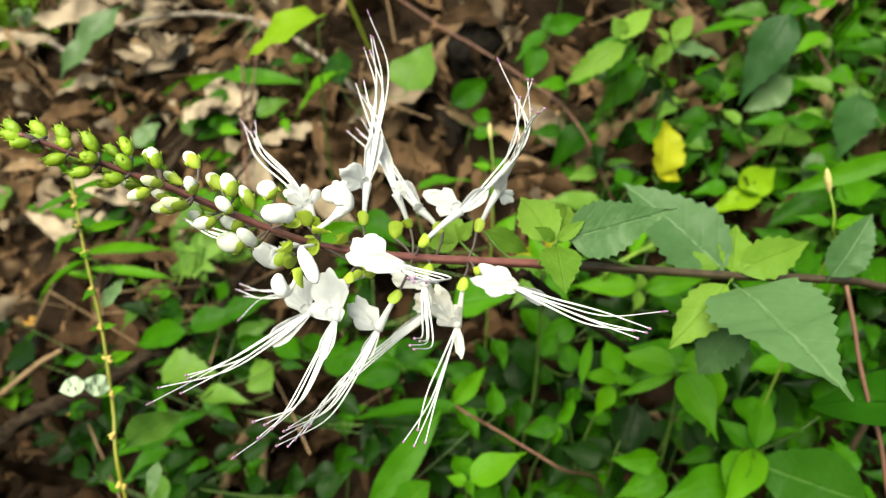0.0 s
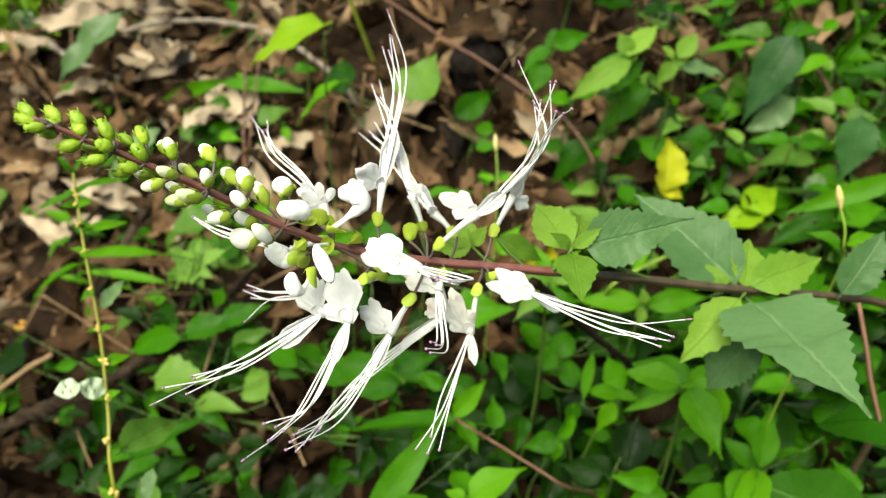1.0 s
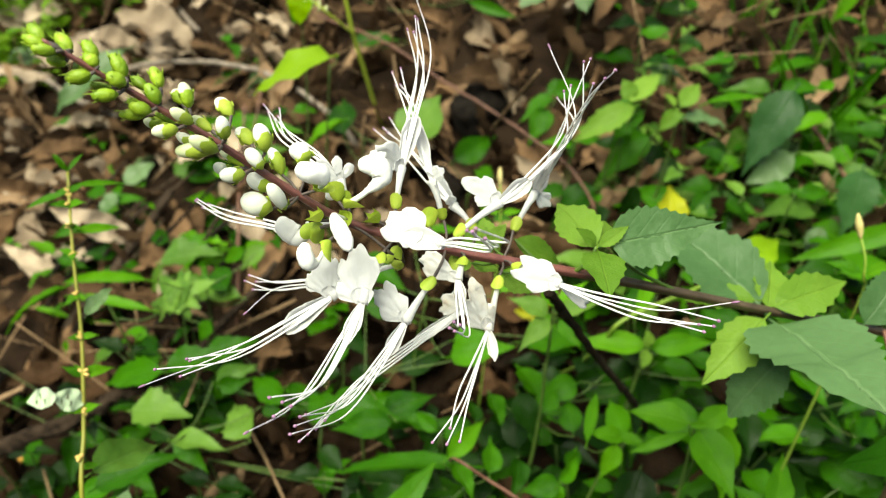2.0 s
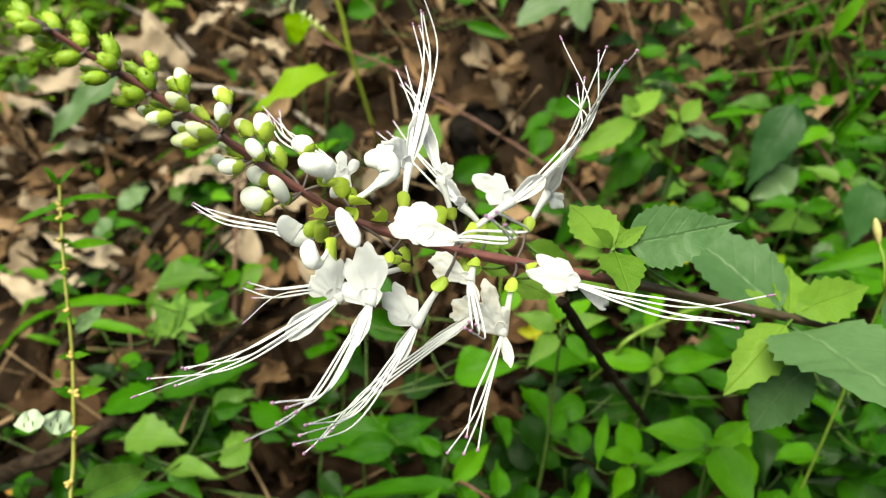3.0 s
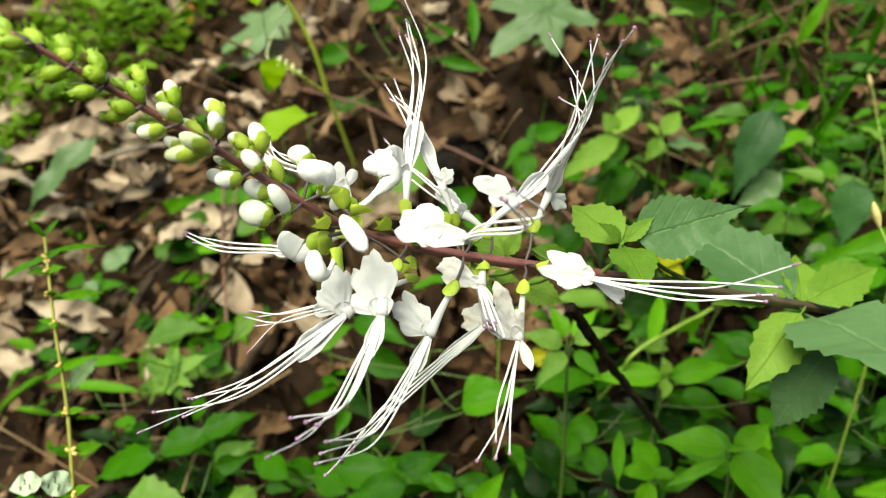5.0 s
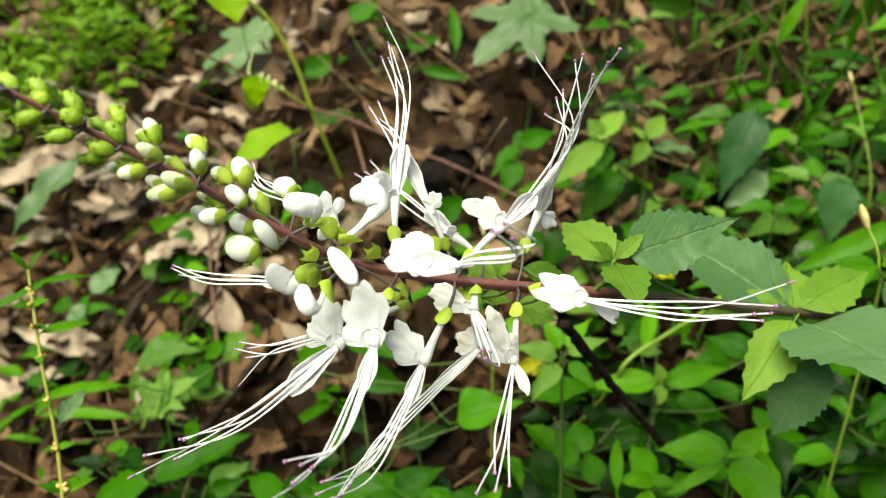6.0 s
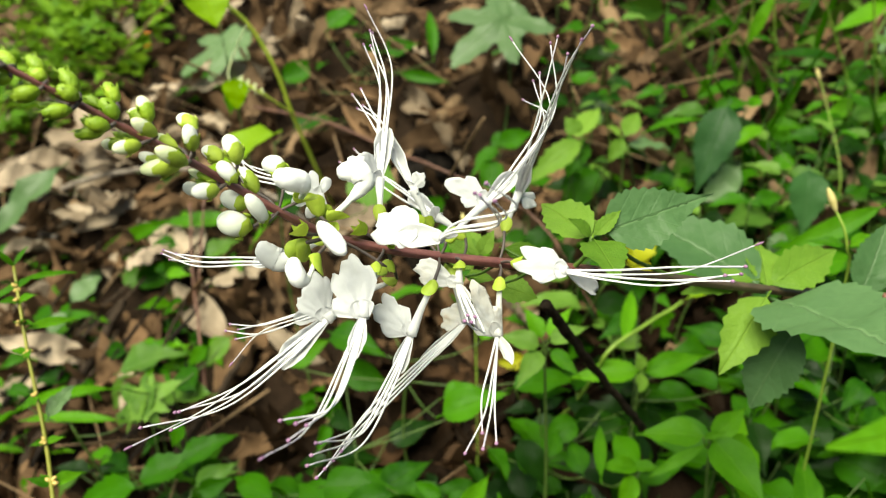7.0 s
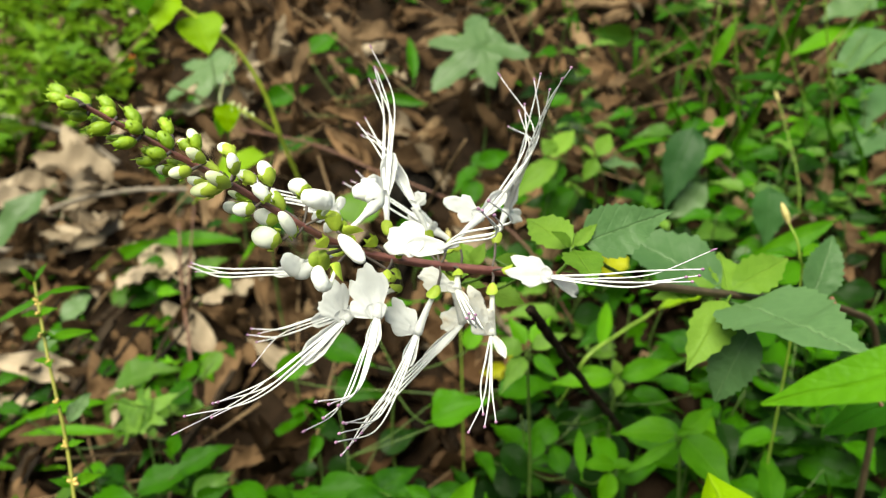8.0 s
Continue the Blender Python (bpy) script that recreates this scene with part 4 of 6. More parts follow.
for a, q, w in (((0.0078, 0.1969, 0.182), (-0.0037, 0.1970, 0.1801), 1.0), ((0.0078, 0.1969, 0.182), (0.0054, 0.2050, 0.1882), 1.0), ((0.0078, 0.1969, 0.182), (0.0122, 0.1980, 0.1895), 0.9), ((0.0078, 0.1969, 0.182), (-0.0015, 0.2041, 0.1851), 1.0),
                ((0.0025, 0.1909, 0.1784), (0.0105, 0.1878, 0.1788), 0.8), ((0.0025, 0.1909, 0.1784), (-0.0038, 0.1904, 0.1767), 1.0), ((0.0132, 0.1970, 0.1713), (0.0249, 0.1912, 0.1694), 1.1), ((0.0169, 0.2039, 0.1803), (0.0340, 0.2012, 0.1736), 0.7)):
    leaf(spike, YOUNG, a, q, (0, -0.6, 0.75), name="bract", wide=w)
for q in ((0.0078, 0.1969, 0.182), (0.0025, 0.1909, 0.1784), (0.0132, 0.1970, 0.1713), (0.0169, 0.2039, 0.1803)):
    stalk(spike, [on_axis(q), on_axis(q).lerp(Vector(q), 0.5) + Vector((0, 0, -0.001)), q], 0.0005, 0.0004, STEM_GREEN, "side_shoot", 6, 4)

# leaves on the flowering stem
leaf(spike, BLUE_POINTED, (0.1175, 0.2105, 0.148), (0.1297, 0.1497, 0.1642), (-0.1, -0.1, 0.98), wide=1.15)
leaf(spike, YOUNG_B, (0.1125, 0.2105, 0.150), (0.0894, 0.192, 0.1354), (-0.1, -0.5, 0.8), wide=0.95)
leaf(spike, BLUE_POINTED, (0.043, 0.1862, 0.1915), (0.0792, 0.192, 0.1996), (0.0, -0.75, 0.6), wide=0.84)
leaf(spike, BIG_BLUE, (0.1120, 0.2165, 0.1515), (0.078, 0.252, 0.1735), (0.15, -0.6, 0.75), wide=1.0)
leaf(spike, YOUNG, (0.1155, 0.2165, 0.151), (0.1224, 0.2356, 0.1615), (0.0, -0.7, 0.6), wide=1.0)
leaf(spike, YOUNG_B, (0.118, 0.2175, 0.151), (0.147, 0.2232, 0.162), (0.1, -0.6, 0.75), wide=0.95)
leaf(spike, BIG_BLUE_B, (0.1185, 0.2, 0.1430), (0.103, 0.198, 0.112), (-0.55, -0.45, 0.7), wide=1.2)
leaf(spike, YOUNG_B, (0.1095, 0.2157, 0.1545), (0.086, 0.2226, 0.1508), (0.0, -0.4, 0.9), wide=0.85)
leaf(spike, BIG_BLUE_B, (0.1678, 0.2343, 0.1334), (0.1824, 0.2438, 0.1585), (-0.1, -0.8, 0.5), wide=1.2)
leaf(spike, YOUNG, (0.0385, 0.1858, 0.1905), (0.0281, 0.2049, 0.1965), (-0.05, -0.7, 0.7), wide=0.95)
leaf(spike, YOUNG, (0.039, 0.1845, 0.190), (0.0395, 0.164, 0.1905), (0.0, -0.3, 0.95), wide=0.95)
leaf(spike, YOUNG_B, (0.0395, 0.1865, 0.191), (0.0498, 0.2153, 0.1885), (0.1, -0.6, 0.75), wide=0.8)
leaf(spike, YOUNG_B, (0.0385, 0.1855, 0.191), (0.0325, 0.1835, 0.198), (0.1, -0.6, 0.75), wide=0.9)
leaf(spike, YOUNG_B, (0.0395, 0.1855, 0.191), (0.0475, 0.187, 0.198), (0.1, -0.6, 0.75), wide=0.8)
stalk(spike, [on_axis((0.035, 0.185, 0.18)), (0.037, 0.184, 0.186), (0.0388, 0.1855, 0.1908)], 0.0007, 0.0006, STEM_GREEN, "side_shoot")
stalk(spike, [on_axis((0.075, 0.2, 0.166)), (0.055, 0.194, 0.178), (0.043, 0.1862, 0.1912)], 0.0007, 0.0006, STEM_GREEN, "side_shoot")

# ---- leaf litter ----
def litter():
    rng = random.Random(4)
    made = 0
    while made < 300:
        x, y = rng.uniform(-0.75, 0.75), rng.uniform(0.3, 1.3)
        if abs(x) > 0.2 + 0.62 * y or (x > 0.1 and rng.random() < 0.6):
            continue
        pale = rng.random() < (0.3 if x > -0.12 else (0.65 if y > 0.75 else 0.4))
        shady = y < 0.5 and x < 0.1
        me = rng.choice(DRIES_SHADED if shady else (DRIES_PALE if pale else DRIES))
        ob = new("dry_leaf", me)
        s = rng.uniform(0.04, 0.09)
        lift = 0.014 + rng.random() * 0.026
        ob.matrix_basis = pose(x, y, ground_z(x, y) + lift, 26 + rng.gauss(0, 24), -14 + rng.gauss(0, 26), rng.uniform(0, 360)) @ Matrix.Diagonal((s, s, s, 1))
        tagged(ob, "dead leaf in the hollow, its brown darkened for shade" if shady else ("curled pale grey dead leaf on the bank" if pale else "curled brown dead leaf on the bank"), "dead leaf", "leaf litter")
        made += 1


def joined(name, sources, poses, mat, label, category):
    """Many small pieces as one mesh: sources are shapes, poses says which shape lies where."""
    verts, faces, uvs, count = [], [], [], 0
    shapes = []
    for me in sources:
        co = np.empty(len(me.vertices) * 3)
        me.vertices.foreach_get("co", co)
        uv = np.zeros(len(me.loops) * 2)
        if me.uv_layers:
            me.uv_layers[0].data.foreach_get("uv", uv)
        shapes.append((co.reshape(-1, 3), [tuple(p.vertices) for p in me.polygons], uv.reshape(-1, 2)))
    for k, m in poses:
        co, fs, uv = shapes[k]
        a = np.array(m)
        verts.append(co @ a[:3, :3].T + a[:3, 3])
        faces.extend(tuple(v + count for v in f) for f in fs)
        uvs.append(uv)
        count += len(co)
    me = bpy.data.meshes.new(name)
    me.from_pydata(np.concatenate(verts).tolist(), [], faces)
    layer = me.uv_layers.new(name="UVMap")
    layer.data.foreach_set("uv", np.concatenate(uvs).ravel())
    me.materials.append(mat)
    me.polygons.foreach_set("use_smooth", [True] * len(me.polygons))
    return tagged(new(name, me), label, category, kind="stuff")


def deep_litter():
    rng = random.Random(8)
    dry, shady = [], []
    while len(dry) + len(shady) < 4600:
        y = rng.uniform(0.15, 2.0)
        x = rng.uniform(-1, 1) * (0.3 + 0.72 * y)
        s = rng.uniform(0.024, 0.078)
        # Litter close to the walker gets the copy with shade in its colour.
        where = shady if y + 0.1 * noise.noise((x * 7, y * 7, 5.0)) < 0.52 else dry
        where.append((rng.randrange(len(DRIES)), pose(x, y, ground_z(x, y) + rng.uniform(0.003, 0.03), 26 + rng.gauss(0, 26), -12 + rng.gauss(0, 28), rng.uniform(0, 360)) @ Matrix.Diagonal((s, s, s, 1))))
    joined("leaf_litter", DRIES, dry, DRY_MANY, "deep brown leaf litter covering the bank", "leaf litter")
    joined("leaf_mould", DRIES, shady, DRY_SHADED_MANY, "leaf litter in the hollow under the weeds, coloured blackish for shade", "leaf litter")


def pale_leaf(x, y, lift, s, turn, k, label):
    ob = new("dry_leaf", DRIES_PALE[k])
    ob.matrix_basis = pose(x, y, ground_z(x, y) + lift, 34, -12, turn) @ Matrix.Diagonal((s * 1.25, s, s, 1))
    tagged(ob, label, "dead leaf", "leaf litter")


litter()
deep_litter()
for x, y, lift, s, turn, k in ((-0.30, 0.84, 0.04, 0.1, 70, 0), (-0.34, 0.88, 0.05, 0.085, 20, 1), (-0.37, 0.82, 0.04, 0.09, 110, 0), (-0.47, 0.84, 0.05, 0.08, 120, 1), (-0.26, 0.9, 0.04, 0.08, -30, 0)):
    pale_leaf(x, y, lift, s, turn, k, "large bleached dead leaf lying on the litter")


for k in range(22):
    x, y = -0.42 + 0.24 * ((k * 0.618) % 1), 0.6 + 0.26 * ((k * 0.377 + 0.2) % 1)
    pale_leaf(x, y, 0.034, 0.055 + 0.03 * ((k * 0.73) % 1), 47 * k, k % 2, "bleached tan dead leaf on the litter")


def stick(points, r0, r1, mat, label, name="twig", wobble=0.12, sides=8):
    p = Vector(points[0])
    bm = bmesh.new()
    line = [q - p for q in spline(points, 8)]
    for q in line[1:-1]:
        q += noise.noise_vector(q * 60 + p) * r0 * 0.6
    tube(bm, line, lambda t: r0 + (r1 - r0) * t, sides, wobble)
    ob = new(name, mesh_of(bm, name, mat))
    ob.location = p
    return tagged(ob, label, "twig", "fallen twigs")


stick([(-0.07, 0.566, -0.03), (-0.048, 0.6, -0.011), (-0.005, 0.669, 0.03), (0.036, 0.723, 0.065), (0.08, 0.78, 0.09)], 0.0085, 0.007, TWIG, "brown fallen branch lying up the bank")
stick([(-0.617, 0.934, -0.044), (-0.518, 0.888, -0.032), (-0.445, 0.829, -0.036), (-0.375, 0.789, -0.04)], 0.004, 0.003, TWIG_GREY, "pale grey bent twig on the litter")
stick([(-0.43, 0.83, -0.02), (-0.369, 0.821, 0.007), (-0.288, 0.804, 0.027), (-0.208, 0.766, 0.036), (-0.152, 0.721, 0.033), (-0.1, 0.663, 0.022), (-0.06, 0.61, -0.005)], 0.0034, 0.0026, TWIG_GREY, "long grey twig bowed over the litter")
stick([(0.13, 0.55, 0.0), (0.172, 0.566, 0.035), (0.213, 0.58, 0.044), (0.257, 0.609, 0.058), (0.295, 0.659, 0.078)], 0.0065, 0.005, TWIG, "orange-brown fallen stick among the weeds")
stick([(0.08, 0.475, -0.035), (0.098, 0.5, -0.012), (0.127, 0.539, 0.009), (0.146, 0.558, 0.02)], 0.009, 0.008, TWIG, "short thick brown stick on the litter")
stick([(-0.383, 0.353, -0.162), (-0.33, 0.367, -0.136), (-0.267, 0.379, -0.108), (-0.23, 0.392, -0.089), (-0.196, 0.401, -0.072)], 0.0058, 0.0048, ROTTEN, "rotten crumbling branch with pale flakes", wobble=0.5, sides=14)
stick([(-0.386, 0.398, -0.161), (-0.349, 0.421, -0.136), (-0.324, 0.429, -0.123)], 0.0026, 0.002, TWIG, "thin brown twig in the litter")
stick([(-0.199, 0.445, -0.112), (-0.178, 0.478, -0.088), (-0.155, 0.501, -0.068), (-0.14, 0.53, -0.055)], 0.004, 0.003, TWIG_DARK, "thin dark twig in the litter")
stick([(-0.327, 0.513, -0.132), (-0.295, 0.572, -0.092), (-0.264, 0.636, -0.049)], 0.006, 0.004, TWIG_DARK, "dark wet twig lying up the bank")
stick([(-0.177, 0.325, -0.19), (-0.161, 0.35, -0.156), (-0.15, 0.37, -0.14)], 0.004, 0.004, TWIG, "brown stub of a twig")
stick([(-0.14, 0.315, -0.18), (-0.138, 0.346, -0.15), (-0.137, 0.37, -0.135)], 0.0035, 0.003, TWIG, "brown stub of a thin twig")
stick([(0.274, 0.788, 0.11), (0.279, 0.857, 0.15), (0.278, 0.901, 0.17)], 0.009, 0.009, TWIG, "reddish brown stick further up the bank")
stick([(0.0325, 0.2125, 0.1545), (0.04, 0.2205, 0.142), (0.066, 0.2475, 0.098), (0.107, 0.29, 0.03), (0.134, 0.325, -0.024), (0.16, 0.40, -0.105)], 0.0016, 0.0016, TWIG_DARK, "broken dark dead stem standing out of the weeds", "dead_stem", 0.45, 10)
stick([(-0.135, 0.76, 0.10), (-0.062, 0.69, 0.0985), (-0.01, 0.638, 0.0865), (0.058, 0.572, 0.071), (0.11, 0.52, 0.049), (0.15, 0.48, -0.02)], 0.0015, 0.0011, STEM_RED, "thin reddish creeping stem", "creeping_stem", 0.05)
stick([(-0.176, 0.52, -0.12), (-0.184, 0.58, -0.045), (-0.194, 0.631, -0.017), (-0.197, 0.68, 0.03)], 0.0016, 0.0012, STEM_RED, "thin upright red-brown stalk", "bare_stalk", 0.05)
stick([(-0.192, 0.575, -0.1), (-0.189, 0.627, -0.027), (-0.18, 0.69, 0.05)], 0.0014, 0.001, STEM_RED, "thin bare brown stalk", "bare_stalk", 0.05)
stick([(0.02, 0.375, -0.13), (0.0109, 0.2707, 0.0004), (0.0304, 0.2549, 0.0019), (0.0479, 0.2396, 0.005), (0.0677, 0.229, 0.0), (0.1, 0.262, -0.06), (0.12, 0.30, -0.155)], 0.0008, 0.0008, STEM_RED, "thin red stem leaning through the weeds", "creeping_stem", 0.05)
stick([(0.1656, 0.2201, 0.1413), (0.1717, 0.1934, 0.1121), (0.1792, 0.168, 0.084), (0.186, 0.15, 0.03), (0.195, 0.14, -0.24)], 0.0009, 0.001, STEM_RED, "thin upright pinkish-brown stem", "bare_stalk", 0.05)
stick([(0.32, 0.612, 0.085), (0.337, 0.556, 0.058), (0.343, 0.525, 0.043), (0.35, 0.49, -0.05)], 0.002, 0.002, STEM_RED, "thin reddish stem among weeds", "bare_stalk", 0.05)
stick([(0.095, 0.44, -0.09), (0.104, 0.40, -0.04), (0.108, 0.368, 0.008), (0.113, 0.359, 0.0325), (0.146, 0.376, 0.04), (0.172, 0.391, 0.043)], 0.0012, 0.0012, STEM_MID, "smooth yellow-green stem leaning over the weeds", "green_stem", 0.05)


def dead_stems():
    """Thin blackened stems lying slantwise in the hollow."""
    rng = random.Random(12)
    for k in range(16):
        x, y = rng.uniform(-0.36, -0.19), rng.uniform(0.5, 0.69)
        turn = radians(rng.gauss(52, 9))
        d = Vector((math.cos(turn), math.sin(turn), 0)) * rng.uniform(0.03, 0.06)
        pts = []
        for v in (-1, 0, 1):
            q = Vector((x, y, 0)) + d * v + Vector((rng.uniform(-1, 1), rng.uniform(-1, 1), 0)) * 0.004
            q.z = ground_z(q.x, q.y) + 0.042 + rng.uniform(0, 0.014)
            pts.append(q)
        stick(pts, rng.uniform(0.0012, 0.0026), 0.001, CHAR if k % 3 else TWIG_DARK, "thin blackened dead stem lying on the litter", "dead_stem", 0.3, 7)


dead_stems()


def debris():
    """Short twig ends and stalks strewn through the litter."""
    rng = random.Random(21)
    shapes = []
    for k in range(3):
        bm = bmesh.new()
        tube(bm, spline([(0, 0, 0), (0.02 * (k - 1), 0.5, 0.03), (0, 1, 0)], 4), 0.012 + 0.006 * k, 5, 0.2)
        shapes.append(mesh_of(bm, "stick", TWIG))
    poses = []
    for _ in range(420):
        y = rng.uniform(0.2, 1.6)
        x = rng.uniform(-1, 1) * (0.25 + 0.7 * y)
        if x > -0.02 and y < 0.6:
            continue
        s = rng.uniform(0.05, 0.2)
        poses.append((rng.randrange(3), pose(x, y, ground_z(x, y) + rng.uniform(0.012, 0.035), 26 + rng.gauss(0, 9), -14 + rng.gauss(0, 9), rng.uniform(0, 360)) @ Matrix.Diagonal((s * 0.28, s, s * 0.28, 1))))
    joined("twig_debris", shapes, poses, TWIG, "small dead twigs strewn over the litter", "twigs")


debris()


# ---- the sapling ----
def sapling():
    foot = Vector((-0.128, 0.14, ground_z(-0.128, 0.14)))
    p = thing("sapling", foot, "slender yellow-stemmed sapling with narrow leaves and swollen joints", "sapling")
    line = [foot, (-0.136, 0.163, -0.1), (-0.1428, 0.188, 0.038), (-0.1487, 0.2141, 0.0702), (-0.1537, 0.2365, 0.0989), (-0.1605, 0.2566, 0.1275), (-0.1673, 0.2789, 0.1542)]
    stalk(p, line, 0.0011, 0.0006, STEM_YELLOW, n=8)
    fine = spline(line, 12)
    rng = random.Random(3)
    for k, v in enumerate((0.36, 0.44, 0.53, 0.6, 0.68, 0.76, 0.84, 0.9, 0.94, 0.97)):
        at = fine[int(v * (len(fine) - 1))]
        bm = bmesh.new()
        for j in range(5):
            d = Vector((rng.uniform(-1, 1), rng.uniform(-1, 0.4), rng.uniform(-0.6, 0.8))).normalized()
            ovoid(bm, at - foot + d * 0.0003, d, UP, 0.0032 - 0.0012 * v, 0.0024 - 0.001 * v, rings=4, sides=7)
        part("joint", bm, JOINT, p, "swollen pale yellow joint")
        if k >= 2:
            for j in range(2):
                d = Vector((rng.uniform(-1, 1), rng.uniform(-0.8, 0.3), rng.uniform(-0.1, 0.6))).normalized()
                leaf(p, OVATE_C, at, at + d * rng.uniform(0.005, 0.009), name="leaflet")
    for me, a, b, w in ((LANCE_C, (-0.1656, 0.2727, 0.1476), (-0.1824, 0.2662, 0.1442), 0.9), (LANCE_C, (-0.1645, 0.2746, 0.1494), (-0.1478, 0.2897, 0.1478), 0.8), (LANCE_C, (-0.1613, 0.2628, 0.1341), (-0.147, 0.2756, 0.1327), 1.4),
                        (LANCE_C, (-0.1673, 0.2789, 0.1542), (-0.1645, 0.288, 0.160), 1.0), (LANCE_C, (-0.1673, 0.2789, 0.1542), (-0.174, 0.283, 0.161), 1.0), (LANCE_C, (-0.1673, 0.2789, 0.1542), (-0.170, 0.276, 0.163), 1.2),
                        (PALE, (-0.153, 0.2422, 0.1059), (-0.1485, 0.2579, 0.1118), 0.8), (BLEACHED, (-0.1497, 0.2193, 0.0778), (-0.1582, 0.2145, 0.0858), 1.25), (BLEACHED, (-0.1571, 0.2145, 0.0855), (-0.1663, 0.2099, 0.087), 1.4), (OVATE_C, (-0.152, 0.2273, 0.0862), (-0.1417, 0.2361, 0.0851), 0.9),
                        (OVATE_C, (-0.152, 0.2273, 0.0862), (-0.158, 0.2249, 0.0926), 0.9), (OVATE_C, (-0.1473, 0.2035, 0.0572), (-0.1409, 0.2071, 0.0565), 0.9), (OVATE_C, (-0.1454, 0.1895, 0.0402), (-0.1519, 0.1921, 0.0452), 0.9),
                        (OVATE_P, (-0.1442, 0.2051, 0.0528), (-0.126, 0.2393, 0.0443), 1.0), (PALE, (-0.1251, 0.194, 0.0566), (-0.1266, 0.1797, 0.0505), 0.8)):
        leaf(p, me, a, b, wide=w)


sapling()


# ---- weeds ----
def sprig(crown, label, *leaves):
    """A weed whose stem rises from the bank to its crown and carries the leaves given as shape, base, tip and width."""
    crown = Vector(crown)
    root = Vector((crown.x * 0.97, crown.y + 0.012, 0))
    root.z = ground_z(root.x, root.y) - 0.003
    p = thing("weed", root, label, "weed", "ground cover")
    side = Vector((noise.noise(crown * 40), noise.noise(crown * 40 + Vector((9, 0, 0))), 0)) * 0.02
    mid = root.lerp(crown, 0.5) + side
    line = spline([root, mid, crown], 8)
    stalk(p, [root, mid, crown], 0.0012, 0.0007, STEM_SHADE, sides=6, n=6)
    for me, base, tip, wide in leaves:
        b, t = Vector(base), Vector(tip)
        out = (t - b).normalized()
        jitter = noise.noise_vector(t * 90)
        wide = wide if me in (LANCE, LANCE_C, LANCE_D) else min(wide, 1.15)
        leaf(p, me, b, t, Vector((0.0, -0.5, 0.8)) + jitter * 1.05, wide=wide)
        foot = b - out * 0.1 * (t - b).length
        near = min(line, key=lambda q: (q - foot).length + 0.5 * abs(q.z - foot.z + 0.015))
        if (near - foot).length > 0.003:
            bm = bmesh.new()
            arc = [near - root, near.lerp(foot, 0.55) - root + Vector((0, 0, -0.004)), foot - root]
            tube(bm, spline(arc, 4), lambda v: 0.0006 - 0.0002 * v, 5)
            part("leaf_stalk", bm, STEM_SHADE, p)
    return p


sprig((0.150, 0.284, 0.017), "low weed with broad ovate leaves among other weeds",
      (OVATE_C, (0.148, 0.279, 0.031), (0.159, 0.251, -0.003), 1.21),
      (OVATE_C, (0.148, 0.291, 0.016), (0.112, 0.308, 0.013), 1.19),
      (OVATE_C, (0.155, 0.288, 0.015), (0.179, 0.310, 0.018), 0.81),
      (OVATE_C, (0.148, 0.279, 0.030), (0.141, 0.271, 0.026), 1.19))
sprig((0.103, 0.290, -0.004), "small bright green weed with paired leaves",
      (OVATE_C, (0.107, 0.290, 0.004), (0.085, 0.287, 0.011), 0.98),
      (OVATE_C, (0.106, 0.290, 0.004), (0.117, 0.281, 0.010), 1.03),
      (OVATE_C, (0.103, 0.286, 0.002), (0.095, 0.274, -0.015), 1.42),
      (LANCE_C, (0.084, 0.281, 0.008), (0.094, 0.317, 0.017), 0.91),
      (OVATE_L, (0.114, 0.304, -0.009), (0.106, 0.335, -0.004), 0.96))
sprig((0.070, 0.266, -0.016), "weed with narrow ovate leaves under the spike",
      (OVATE_L, (0.070, 0.267, -0.010), (0.048, 0.264, -0.016), 1.50),
      (OVATE_L, (0.070, 0.266, -0.010), (0.068, 0.258, -0.024), 0.92),
      (OVATE_L, (0.070, 0.267, -0.010), (0.088, 0.292, -0.006), 0.60))
sprig((0.113, 0.279, -0.055), "weed with dark round leaves, coloured darker still for shade",
      (OVATE_D, (0.129, 0.304, -0.038), (0.115, 0.267, -0.057), 1.51),
      (OVATE_L, (0.134, 0.263, -0.038), (0.104, 0.260, -0.041), 1.13),
      (OVATE_D, (0.104, 0.274, -0.054), (0.076, 0.281, -0.052), 1.79),
      (OVATE_D, (0.085, 0.274, -0.065), (0.067, 0.264, -0.071), 1.64))
sprig((0.018, 0.243, -0.038), "leafy weed with bright ovate leaves",
      (OVATE_C, (0.019, 0.240, -0.028), (0.049, 0.251, -0.012), 1.32),
      (OVATE_C, (0.017, 0.239, -0.029), (0.004, 0.246, -0.030), 2.13),
      (OVATE_C, (0.017, 0.240, -0.028), (0.020, 0.228, -0.024), 0.96),
      (OVATE_L, (0.018, 0.252, -0.042), (0.009, 0.275, -0.044), 1.27))
sprig((-0.014, 0.254, -0.048), "strap-leaved herb with an arching bright leaf",
      (LANCE_C, (-0.040, 0.236, -0.050), (0.000, 0.265, -0.002), 1.30),
      (LANCE, (0.023, 0.293, -0.030), (-0.063, 0.314, -0.049), 0.71),
      (LANCE_C, (-0.024, 0.234, -0.046), (-0.005, 0.242, -0.035), 4.37))
